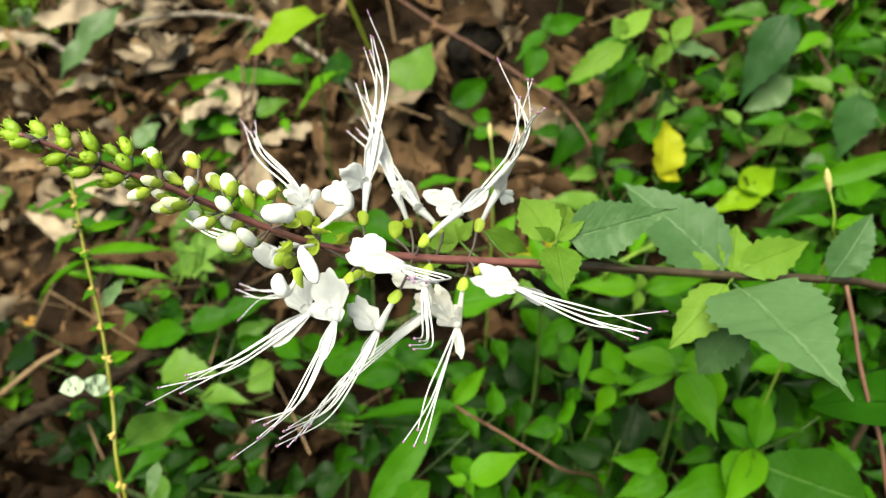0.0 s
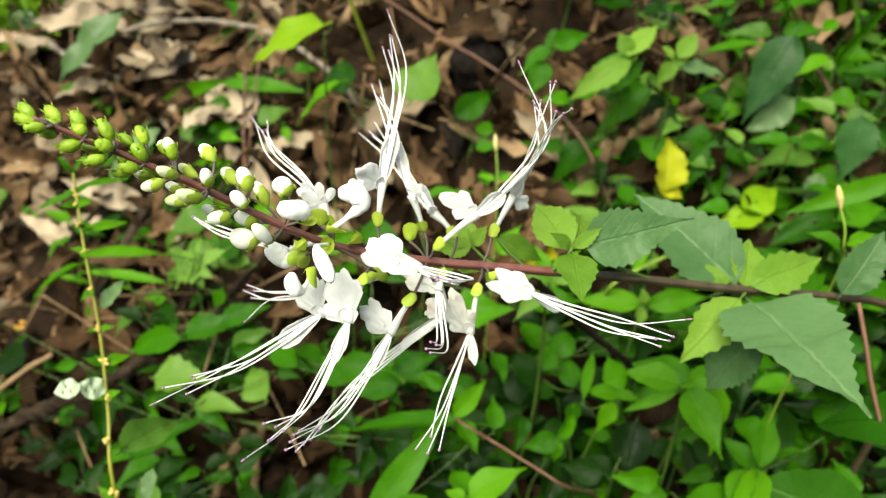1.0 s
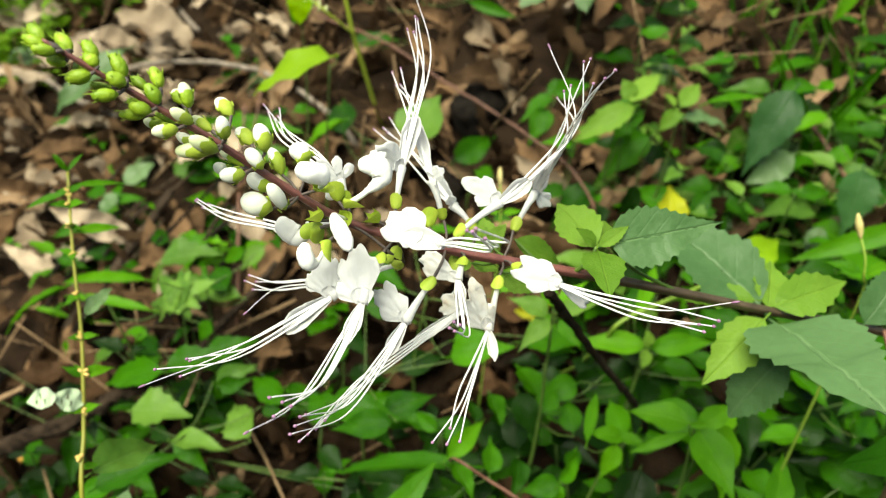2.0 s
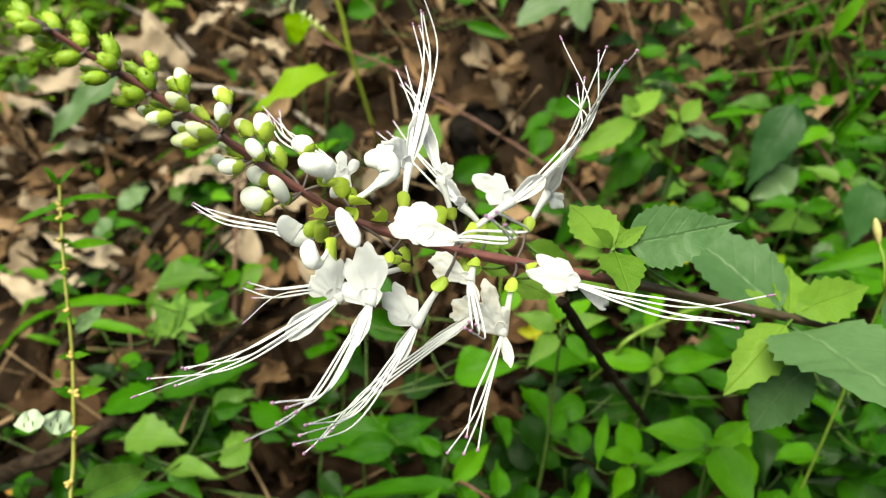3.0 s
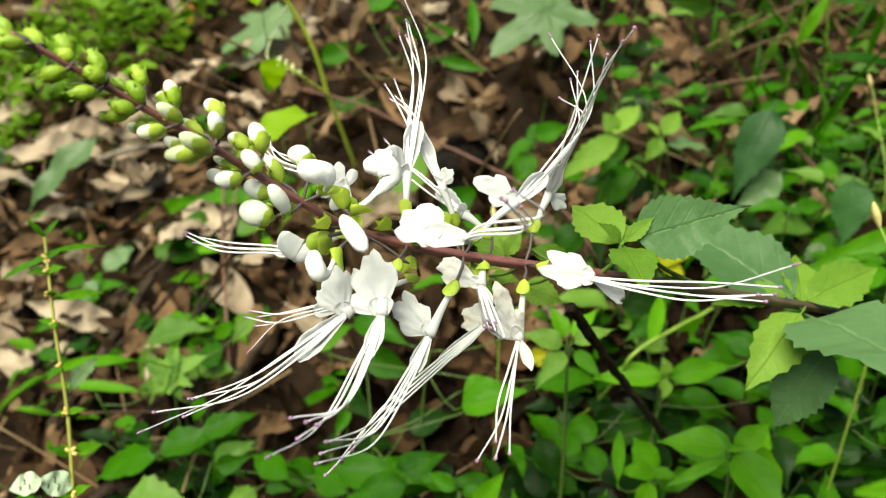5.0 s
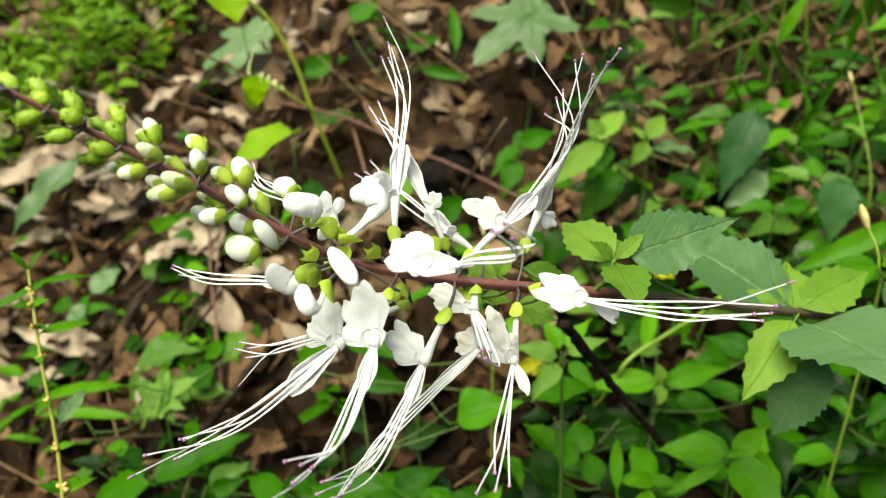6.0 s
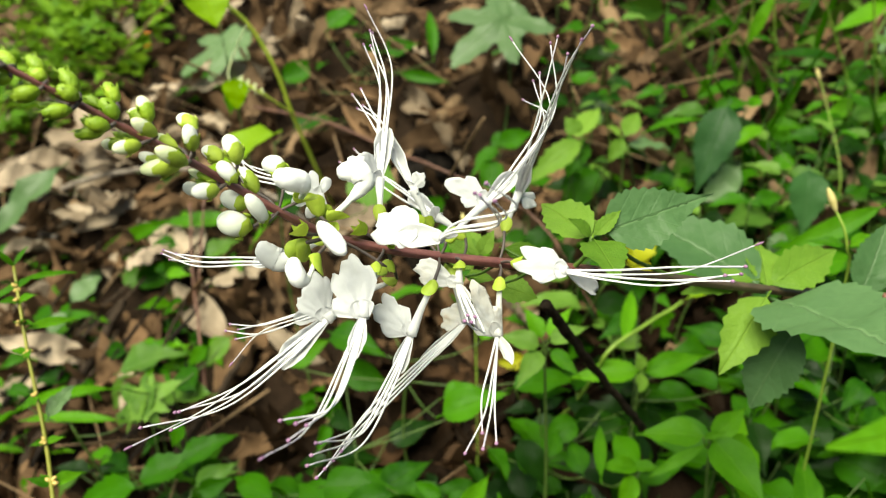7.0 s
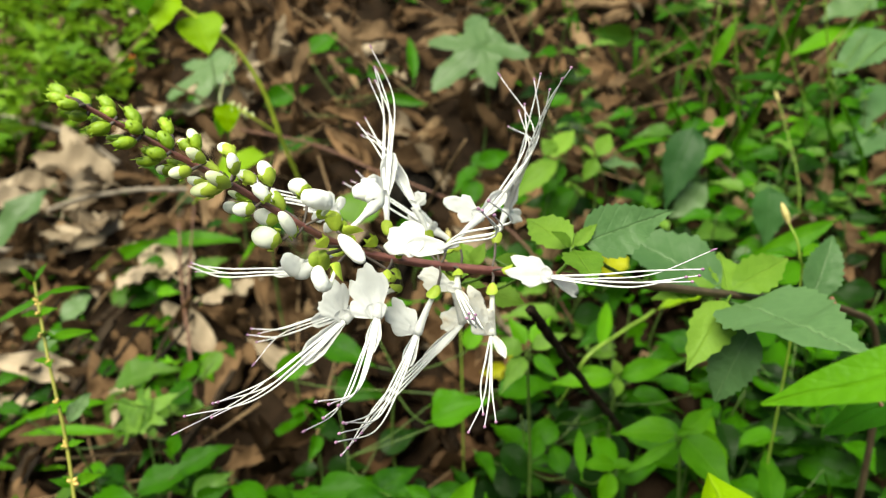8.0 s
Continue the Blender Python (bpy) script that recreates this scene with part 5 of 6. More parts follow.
sprig((0.019, 0.288, -0.030), "weed with ovate leaves near a red creeping stem",
      (OVATE_C, (0.009, 0.287, -0.018), (0.033, 0.312, -0.007), 0.74),
      (OVATE_L, (0.013, 0.290, -0.025), (0.028, 0.271, -0.029), 1.14),
      (OVATE_L, (0.035, 0.287, -0.028), (0.037, 0.308, -0.018), 1.35))
sprig((0.070, 0.334, -0.020), "weed with glossy dark and mid green leaves",
      (OVATE_D, (0.051, 0.328, -0.003), (0.065, 0.305, -0.021), 1.01),
      (OVATE_L, (0.067, 0.322, -0.012), (0.078, 0.340, -0.003), 1.44),
      (OVATE_L, (0.087, 0.318, -0.023), (0.084, 0.341, -0.012), 1.35),
      (OVATE_L, (0.036, 0.344, -0.020), (0.048, 0.323, -0.026), 1.19),
      (OVATE_D, (0.110, 0.359, -0.012), (0.088, 0.359, -0.023), 1.80))
sprig((0.180, 0.243, -0.000), "upright weed with bright narrow leaves",
      (OVATE_C, (0.170, 0.236, 0.010), (0.186, 0.269, 0.027), 0.74),
      (OVATE_L, (0.179, 0.243, 0.004), (0.205, 0.255, 0.011), 0.92),
      (OVATE_C, (0.212, 0.254, 0.011), (0.214, 0.243, -0.004), 2.25),
      (OVATE_C, (0.172, 0.242, 0.003), (0.157, 0.258, 0.010), 1.17),
      (OVATE_C, (0.166, 0.240, 0.002), (0.152, 0.214, -0.002), 1.13))
sprig((0.179, 0.238, -0.022), "broad-leaved herb with a deeply veined leaf",
      (RUGOSE, (0.226, 0.214, -0.006), (0.172, 0.232, -0.000), 1.15),
      (OVATE_C, (0.176, 0.239, 0.002), (0.148, 0.205, 0.003), 0.84),
      (OVATE_L, (0.161, 0.232, -0.012), (0.120, 0.217, -0.012), 1.03),
      (OVATE_L, (0.140, 0.259, -0.050), (0.108, 0.248, -0.057), 1.16))
sprig((0.131, 0.351, 0.014), "fresh weed with a yellow-green shoot under the stem",
      (OVATE_C, (0.131, 0.355, 0.018), (0.087, 0.360, 0.018), 0.76),
      (OVATE_C, (0.135, 0.354, 0.017), (0.176, 0.354, 0.029), 0.77),
      (YOUNG, (0.129, 0.346, 0.023), (0.126, 0.335, 0.017), 1.11),
      (YOUNG, (0.130, 0.347, 0.024), (0.128, 0.349, 0.035), 1.20))
sprig((-0.008, 0.403, 0.009), "weed with mid green leaves behind the spike",
      (OVATE_L, (0.009, 0.350, 0.004), (0.047, 0.345, 0.024), 0.95),
      (OVATE_L, (0.067, 0.373, 0.004), (0.091, 0.363, -0.000), 1.21),
      (OVATE_C, (-0.017, 0.464, 0.021), (0.021, 0.467, 0.036), 0.82),
      (OVATE_L, (-0.056, 0.420, 0.026), (-0.022, 0.395, 0.025), 1.01),
      (OVATE_C, (-0.091, 0.423, 0.005), (-0.057, 0.424, 0.018), 1.11),
      (OVATE_C, (0.039, 0.385, 0.032), (0.052, 0.394, 0.051), 1.47))
sprig((0.095, 0.616, 0.078), "small woody seedling with ovate leaves",
      (OVATE, (0.093, 0.611, 0.084), (0.062, 0.595, 0.074), 1.25),
      (OVATE, (0.095, 0.615, 0.086), (0.129, 0.621, 0.100), 1.05),
      (OVATE_L, (0.088, 0.599, 0.078), (0.072, 0.576, 0.055), 1.25),
      (OVATE, (0.105, 0.640, 0.089), (0.086, 0.624, 0.080), 1.44))
sprig((0.028, 0.570, 0.018), "small seedling with dull green leaves on the litter",
      (OVATE_L, (0.011, 0.582, 0.031), (0.050, 0.601, 0.053), 0.99),
      (OVATE_L, (0.044, 0.568, 0.025), (0.024, 0.582, 0.025), 1.27),
      (OVATE_L, (0.029, 0.558, 0.015), (0.051, 0.555, 0.021), 1.36))
sprig((0.166, 0.554, 0.045), "seedling with drooping ovate leaves",
      (OVATE_L, (0.173, 0.576, 0.070), (0.128, 0.552, 0.036), 0.88),
      (OVATE_B, (0.124, 0.524, 0.042), (0.084, 0.513, 0.014), 1.17),
      (OVATE_D, (0.157, 0.528, 0.045), (0.148, 0.514, 0.018), 1.94),
      (OVATE_D, (0.206, 0.560, 0.044), (0.167, 0.565, 0.044), 1.30),
      (OVATE_D, (0.172, 0.580, 0.052), (0.205, 0.571, 0.049), 1.24))
sprig((0.141, 0.527, 0.108), "weed with fresh toothed tip leaves",
      (YOUNG_B, (0.138, 0.514, 0.117), (0.093, 0.497, 0.097), 0.70),
      (TOOTHED, (0.146, 0.538, 0.110), (0.129, 0.518, 0.089), 1.35),
      (YOUNG_B, (0.135, 0.518, 0.119), (0.158, 0.537, 0.140), 0.90),
      (YOUNG, (0.138, 0.520, 0.120), (0.128, 0.526, 0.133), 1.16),
      (OVATE_L, (0.150, 0.544, 0.103), (0.102, 0.537, 0.097), 0.86))
sprig((0.176, 0.525, 0.107), "weed with a fresh star of leaves and a pale side leaf",
      (YOUNG_B, (0.174, 0.524, 0.114), (0.161, 0.514, 0.099), 1.05),
      (YOUNG_B, (0.176, 0.526, 0.115), (0.191, 0.538, 0.132), 1.10),
      (YOUNG, (0.173, 0.525, 0.115), (0.163, 0.526, 0.125), 1.17),
      (PALE, (0.181, 0.527, 0.106), (0.215, 0.528, 0.108), 1.20))
sprig((0.250, 0.554, 0.079), "tall herb with hanging blue-green leaves",
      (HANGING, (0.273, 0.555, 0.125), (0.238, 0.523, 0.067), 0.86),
      (PALE, (0.287, 0.550, 0.073), (0.253, 0.534, 0.053), 1.35),
      (OVATE_L, (0.231, 0.552, 0.061), (0.208, 0.574, 0.071), 1.13),
      (LANCE_C, (0.205, 0.552, 0.110), (0.264, 0.571, 0.122), 0.88),
      (OVATE_C, (0.253, 0.561, 0.057), (0.216, 0.560, 0.054), 0.95))
sprig((0.226, 0.525, 0.034), "weed with toothed mid green leaves",
      (TOOTHED, (0.221, 0.527, 0.048), (0.196, 0.495, 0.021), 0.81),
      (TOOTHED, (0.226, 0.533, 0.041), (0.255, 0.510, 0.031), 0.88),
      (TOOTHED, (0.220, 0.530, 0.050), (0.190, 0.529, 0.047), 1.00),
      (OVATE_D, (0.238, 0.511, 0.021), (0.216, 0.522, 0.025), 1.93))
sprig((0.172, 0.483, 0.018), "weed with one yellowed crumpled leaf",
      (YELLOW, (0.174, 0.479, 0.025), (0.181, 0.499, 0.062), 1.3),
      (YELLOW, (0.171, 0.486, 0.025), (0.190, 0.479, 0.023), 1.31))
sprig((0.085, 0.44, -0.03), "small weed with yellowing leaves under the flowers",
      (YELLOW, (0.082, 0.448, -0.028), (0.062, 0.446, -0.03), 1.1),
      (YELLOW, (0.086, 0.45, -0.026), (0.094, 0.466, -0.018), 1.0),
      (OVATE_C, (0.084, 0.446, -0.03), (0.09, 0.42, -0.04), 1.0))
sprig((0.267, 0.453, 0.017), "yellow-green broad leaves on a low weed",
      (OVATE_Y, (0.229, 0.456, 0.023), (0.266, 0.481, 0.037), 1.78),
      (OVATE_Y, (0.244, 0.455, 0.023), (0.203, 0.448, 0.018), 1.62),
      (TOOTHED, (0.306, 0.453, 0.025), (0.239, 0.436, 0.013), 0.63),
      (PALE, (0.301, 0.495, 0.036), (0.288, 0.482, 0.019), 1.94),
      (OVATE_L, (0.253, 0.407, 0.010), (0.229, 0.424, 0.017), 1.30))
sprig((0.328, 0.509, 0.070), "herb with blue-green leaf and bright blade leaf",
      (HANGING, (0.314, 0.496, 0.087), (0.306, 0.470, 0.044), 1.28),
      (LANCE_C, (0.308, 0.406, 0.092), (0.233, 0.399, 0.065), 0.90),
      (OVATE_L, (0.294, 0.442, 0.029), (0.330, 0.446, 0.043), 1.23),
      (OVATE_L, (0.344, 0.563, 0.072), (0.315, 0.559, 0.069), 1.47),
      (OVATE_C, (0.318, 0.579, 0.099), (0.288, 0.565, 0.090), 0.89),
      (OVATE_L, (0.370, 0.572, 0.088), (0.341, 0.581, 0.091), 1.57),
      (OVATE_L, (0.348, 0.508, 0.065), (0.324, 0.495, 0.057), 1.62))
sprig((0.254, 0.348, -0.008), "weed with mid green leaves beside the stem",
      (OVATE_L, (0.236, 0.371, 0.021), (0.264, 0.389, 0.031), 1.30),
      (LANCE, (0.237, 0.370, 0.010), (0.271, 0.391, 0.023), 1.35),
      (OVATE_L, (0.277, 0.376, 0.015), (0.301, 0.364, 0.011), 1.44),
      (OVATE_L, (0.289, 0.360, -0.012), (0.267, 0.346, -0.020), 2.02),
      (OVATE_D, (0.248, 0.326, -0.021), (0.216, 0.334, -0.019), 1.43),
      (OVATE_L, (0.228, 0.317, -0.016), (0.196, 0.321, -0.016), 1.18),
      (OVATE_L, (0.264, 0.320, -0.013), (0.282, 0.333, -0.006), 1.96))
sprig((-0.088, 0.508, 0.133), "creeping vine leaf, fresh yellow-green",
      (OVATE_Y, (-0.088, 0.508, 0.139), (-0.151, 0.508, 0.117), 0.9))
sprig((-0.069, 0.575, 0.049), "vine seedling with heart-shaped fresh leaves",
      (HEART_GREEN, (-0.027, 0.529, 0.071), (-0.010, 0.560, 0.103), 1.1),
      (OVATE_C, (-0.089, 0.588, 0.058), (-0.141, 0.591, 0.022), 0.67),
      (OVATE, (-0.090, 0.607, 0.038), (-0.100, 0.649, 0.065), 1.11))
sprig((-0.365, 0.830, 0.014), "broken-leaved shrub shoot with pale blue-green leaves",
      (PALE, (-0.348, 0.778, 0.043), (-0.426, 0.729, -0.009), 0.58),
      (PALE, (-0.199, 0.807, 0.029), (-0.213, 0.762, 0.002), 0.91),
      (PALE, (-0.548, 0.906, -0.013), (-0.507, 0.877, -0.013), 1.55))
sprig((-0.231, 0.669, -0.021), "low grassy weed on the litter",
      (LANCE_C, (-0.221, 0.686, 0.011), (-0.307, 0.700, -0.022), 0.76),
      (LANCE_C, (-0.223, 0.683, 0.009), (-0.143, 0.658, 0.024), 1.06),
      (TOOTHED_P, (-0.180, 0.636, -0.010), (-0.152, 0.648, 0.006), 1.02),
      (OVATE, (-0.254, 0.651, -0.038), (-0.183, 0.649, -0.014), 0.58),
      (OVATE_P, (-0.279, 0.690, -0.047), (-0.236, 0.670, -0.042), 1.22))
sprig((-0.411, 0.679, -0.098), "pale broad-leaved seedling flat on the litter",
      (PALE, (-0.312, 0.708, -0.050), (-0.369, 0.703, -0.072), 1.52),
      (PALE, (-0.452, 0.670, -0.118), (-0.487, 0.667, -0.131), 1.40),
      (TOOTHED_P, (-0.468, 0.658, -0.110), (-0.488, 0.632, -0.129), 1.36))
sprig((-0.222, 0.393, -0.007), "grassy shoot with one long arching blade",
      (LANCE_C, (-0.193, 0.391, -0.007), (-0.254, 0.396, 0.005), 0.6),
      (LANCE_C, (-0.252, 0.395, 0.005), (-0.324, 0.413, -0.042), 0.5))
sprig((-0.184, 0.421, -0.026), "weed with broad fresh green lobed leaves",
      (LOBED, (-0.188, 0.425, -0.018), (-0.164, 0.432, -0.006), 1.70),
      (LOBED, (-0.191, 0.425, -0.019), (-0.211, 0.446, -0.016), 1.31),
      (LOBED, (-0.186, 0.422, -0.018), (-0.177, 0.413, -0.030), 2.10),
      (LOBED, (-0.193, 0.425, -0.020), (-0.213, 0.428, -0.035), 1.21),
      (OVATE_C, (-0.160, 0.408, -0.026), (-0.170, 0.402, -0.043), 1.65))
sprig((-0.198, 0.402, -0.067), "leafy weed with toothed green leaves",
      (TOOTHED, (-0.191, 0.386, -0.058), (-0.247, 0.394, -0.074), 0.70),
      (TOOTHED, (-0.189, 0.390, -0.056), (-0.146, 0.394, -0.039), 0.82),
      (OVATE, (-0.202, 0.408, -0.061), (-0.240, 0.439, -0.069), 0.76),
      (TOOTHED, (-0.160, 0.391, -0.045), (-0.127, 0.399, -0.029), 0.86),
      (OVATE_P, (-0.250, 0.435, -0.085), (-0.277, 0.436, -0.103), 1.42))
sprig((-0.162, 0.345, -0.073), "leafy weed with fresh ovate leaves",
      (TOOTHED_P, (-0.203, 0.357, -0.067), (-0.164, 0.352, -0.056), 1.34),
      (TOOTHED, (-0.197, 0.286, -0.060), (-0.154, 0.301, -0.038), 0.7),
      (OVATE_P, (-0.172, 0.342, -0.077), (-0.134, 0.332, -0.064), 0.9),
      (OVATE, (-0.168, 0.349, -0.079), (-0.149, 0.323, -0.085), 1.40),
      (OVATE_P, (-0.151, 0.380, -0.057), (-0.125, 0.386, -0.045), 1.23),
      (TOOTHED_P, (-0.122, 0.345, -0.074), (-0.143, 0.373, -0.068), 1.25),
      (OVATE, (-0.113, 0.356, -0.056), (-0.097, 0.349, -0.054), 1.57))
sprig((-0.174, 0.295, -0.122), "weed with dark round leaves, coloured near black for shade",
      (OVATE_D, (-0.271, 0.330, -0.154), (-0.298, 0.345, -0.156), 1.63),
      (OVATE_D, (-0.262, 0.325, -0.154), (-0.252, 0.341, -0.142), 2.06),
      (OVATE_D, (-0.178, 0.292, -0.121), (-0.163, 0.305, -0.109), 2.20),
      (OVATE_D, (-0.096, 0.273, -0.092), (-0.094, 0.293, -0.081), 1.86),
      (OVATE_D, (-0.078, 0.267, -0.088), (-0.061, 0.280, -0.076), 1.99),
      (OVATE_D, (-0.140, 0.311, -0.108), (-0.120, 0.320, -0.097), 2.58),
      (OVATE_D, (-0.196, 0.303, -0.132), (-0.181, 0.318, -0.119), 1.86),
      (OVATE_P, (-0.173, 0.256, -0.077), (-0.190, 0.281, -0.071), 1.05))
sprig((-0.152, 0.348, -0.101), "weed at the foot of twigs, its dark leaves deepened for shade",
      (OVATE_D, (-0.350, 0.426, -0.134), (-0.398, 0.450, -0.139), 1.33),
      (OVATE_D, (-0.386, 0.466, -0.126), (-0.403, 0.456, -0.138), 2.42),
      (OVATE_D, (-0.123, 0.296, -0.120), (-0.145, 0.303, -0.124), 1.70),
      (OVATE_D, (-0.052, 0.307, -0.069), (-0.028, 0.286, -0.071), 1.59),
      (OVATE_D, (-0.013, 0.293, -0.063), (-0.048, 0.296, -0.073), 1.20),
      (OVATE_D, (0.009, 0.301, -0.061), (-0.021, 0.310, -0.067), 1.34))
sprig((-0.073, 0.358, -0.064), "low weed with ovate leaves under the flowers",
      (OVATE, (-0.062, 0.344, -0.054), (-0.090, 0.373, -0.050), 1.12),
      (OVATE_L, (-0.046, 0.344, -0.048), (-0.022, 0.325, -0.050), 1.37),
      (OVATE_D, (-0.071, 0.337, -0.071), (-0.054, 0.320, -0.073), 1.82),
      (OVATE, (-0.090, 0.364, -0.064), (-0.110, 0.388, -0.059), 1.23),
      (OVATE_L, (-0.031, 0.351, -0.050), (0.001, 0.359, -0.035), 1.19),
      (OVATE, (-0.140, 0.407, -0.060), (-0.161, 0.395, -0.073), 1.46))
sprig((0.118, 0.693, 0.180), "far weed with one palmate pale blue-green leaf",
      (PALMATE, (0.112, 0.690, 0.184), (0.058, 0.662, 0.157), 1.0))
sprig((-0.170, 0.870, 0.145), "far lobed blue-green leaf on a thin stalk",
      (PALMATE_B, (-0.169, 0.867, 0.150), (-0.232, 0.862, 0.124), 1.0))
sprig((-0.136, 0.644, 0.179), "bright leaf at the top of the vine",
      (OVATE_C, (-0.140, 0.653, 0.223), (-0.156, 0.656, 0.209), 2.73),
      (OVATE_C, (-0.132, 0.634, 0.146), (-0.139, 0.632, 0.123), 1.38))
sprig((-0.031, 0.806, 0.118), "tufted plants with small leaves far up the bank",
      (OVATE, (-0.056, 0.885, 0.158), (-0.014, 0.894, 0.187), 1.07),
      (LANCE, (0.020, 0.778, 0.122), (0.060, 0.747, 0.120), 1.23),
      (LANCE, (0.054, 0.770, 0.140), (0.057, 0.804, 0.188), 1.07),
      (OVATE, (0.006, 0.823, 0.139), (0.044, 0.819, 0.150), 1.17),
      (OVATE, (-0.110, 0.831, 0.112), (-0.058, 0.837, 0.134), 0.92),
      (OVATE, (-0.097, 0.748, 0.075), (-0.048, 0.753, 0.095), 0.83))
sprig((-0.175, 0.449, -0.027), "mid green weed standing on the litter",
      (TOOTHED_P, (-0.221, 0.484, -0.030), (-0.177, 0.489, -0.012), 1.06),
      (OVATE, (-0.159, 0.447, -0.027), (-0.180, 0.477, -0.019), 1.10),
      (LANCE_C, (-0.199, 0.405, 0.008), (-0.282, 0.431, -0.008), 0.5),
      (OVATE_P, (-0.136, 0.476, -0.004), (-0.154, 0.462, -0.018), 1.66),
      (TOOTHED_P, (-0.149, 0.447, -0.033), (-0.202, 0.466, -0.042), 0.56),
      (OVATE_C, (-0.188, 0.436, -0.042), (-0.213, 0.464, -0.037), 1.01))
sprig((-0.306, 0.620, -0.048), "small pale weed with papery leaves",
      (PALE, (-0.308, 0.615, -0.045), (-0.326, 0.601, -0.058), 2.42),
      (PALE, (-0.305, 0.625, -0.039), (-0.284, 0.645, -0.021), 2.12))
sprig((-0.045, 0.361, -0.026), "weed with broad mid green leaves",
      (OVATE_L, (0.011, 0.360, 0.009), (0.037, 0.360, 0.018), 1.77),
      (OVATE_L, (0.054, 0.358, 0.013), (0.098, 0.361, 0.019), 0.87),
      (OVATE_L, (-0.049, 0.428, -0.008), (-0.019, 0.400, -0.011), 1.05),
      (OVATE, (-0.065, 0.336, -0.029), (-0.018, 0.322, -0.020), 0.89),
      (OVATE_L, (-0.025, 0.318, -0.024), (-0.064, 0.316, -0.029), 0.94),
      (OVATE, (-0.146, 0.369, -0.051), (-0.124, 0.367, -0.044), 1.51),
      (OVATE, (-0.099, 0.356, -0.051), (-0.134, 0.385, -0.049), 0.77))
sprig((0.135, 0.367, 0.000), "weed with mid green leaves in the gaps",
      (OVATE_L, (0.148, 0.407, 0.024), (0.121, 0.398, 0.019), 1.50),
      (OVATE_L, (0.203, 0.382, 0.015), (0.178, 0.398, 0.022), 1.41),
      (OVATE_L, (0.184, 0.354, -0.000), (0.160, 0.373, 0.008), 1.68),
      (LANCE_C, (0.128, 0.375, 0.028), (0.149, 0.413, 0.047), 1.07),
      (OVATE_L, (0.091, 0.347, -0.009), (0.064, 0.337, -0.015), 1.31),
      (OVATE_L, (0.052, 0.334, -0.019), (0.069, 0.317, -0.025), 1.31))


sprig((-0.236, 0.547, -0.080), "bright weed with long pointed leaves among dead leaves",
      (OVATE_L, (-0.233, 0.550, -0.071), (-0.205, 0.575, -0.049), 1.03),
      (OVATE_P, (-0.237, 0.546, -0.074), (-0.259, 0.530, -0.100), 1.11),
      (TOOTHED_P, (-0.227, 0.523, -0.082), (-0.200, 0.521, -0.074), 1.15),
      (TOOTHED, (-0.248, 0.570, -0.066), (-0.277, 0.588, -0.067), 0.86))
sprig((-0.169, 0.543, -0.058), "small fresh weed with a star of leaves",
      (OVATE_C, (-0.170, 0.544, -0.052), (-0.196, 0.545, -0.070), 0.95),
      (OVATE_C, (-0.170, 0.545, -0.052), (-0.149, 0.545, -0.044), 1.13),
      (OVATE_C, (-0.167, 0.541, -0.052), (-0.158, 0.531, -0.065), 1.37))
sprig((-0.199, 0.447, -0.121), "low weed with pointed leaves beside the rotten branch",
      (OVATE_L, (-0.247, 0.493, -0.115), (-0.284, 0.498, -0.125), 0.91),
      (OVATE_P, (-0.192, 0.423, -0.120), (-0.235, 0.434, -0.140), 0.97),
      (TOOTHED_P, (-0.162, 0.432, -0.105), (-0.141, 0.441, -0.094), 1.26),
      (OVATE_L, (-0.160, 0.430, -0.106), (-0.181, 0.426, -0.125), 1.42),
      (TOOTHED, (-0.236, 0.459, -0.128), (-0.277, 0.483, -0.130), 0.67))
sprig((-0.050, 0.389, -0.081), "dark-leaved herb under the whiskers",
      (OVATE_D, (-0.023, 0.408, -0.059), (0.009, 0.411, -0.046), 1.32),
      (TOOTHED, (-0.055, 0.384, -0.082), (-0.024, 0.390, -0.068), 0.99),
      (OVATE_L, (-0.088, 0.393, -0.089), (-0.124, 0.417, -0.089), 1.00),
      (OVATE_L, (-0.031, 0.371, -0.070), (-0.005, 0.361, -0.076), 1.43))


sprig((0.0574, 0.302, 0.0751), "soft fresh green weed close behind the spike",
      (OVATE_P, (0.0541, 0.2999, 0.0799), (0.0338, 0.3033, 0.0877), 1.1),
      (OVATE_P, (0.0601, 0.3019, 0.0799), (0.0786, 0.3006, 0.0899), 1.0),
      (OVATE_C, (0.0565, 0.3050, 0.0810), (0.0506, 0.3165, 0.0944), 1.1),
      (OVATE_C, (0.0605, 0.3050, 0.0810), (0.0738, 0.3159, 0.0933), 1.0),
      (OVATE_P, (0.0545, 0.2985, 0.0770), (0.0389, 0.2818, 0.0713), 1.0),
      (OVATE_C, (0.0600, 0.2985, 0.0770), (0.0700, 0.2828, 0.0722), 0.9))
sprig((0.133, 0.267, 0.035), "broad-leaved weed in front of the dead stem",
      (OVATE_C, (0.129, 0.267, 0.040), (0.098, 0.276, 0.042), 1.1),
      (OVATE_C, (0.132, 0.262, 0.041), (0.142, 0.226, 0.034), 1.15),
      (OVATE_C, (0.133, 0.265, 0.040), (0.154, 0.273, 0.052), 1.0),
      (LANCE_C, (0.127, 0.262, 0.038), (0.099, 0.256, 0.030), 1.0),
      (OVATE_C, (0.128, 0.263, 0.043), (0.136, 0.259, 0.048), 0.8))


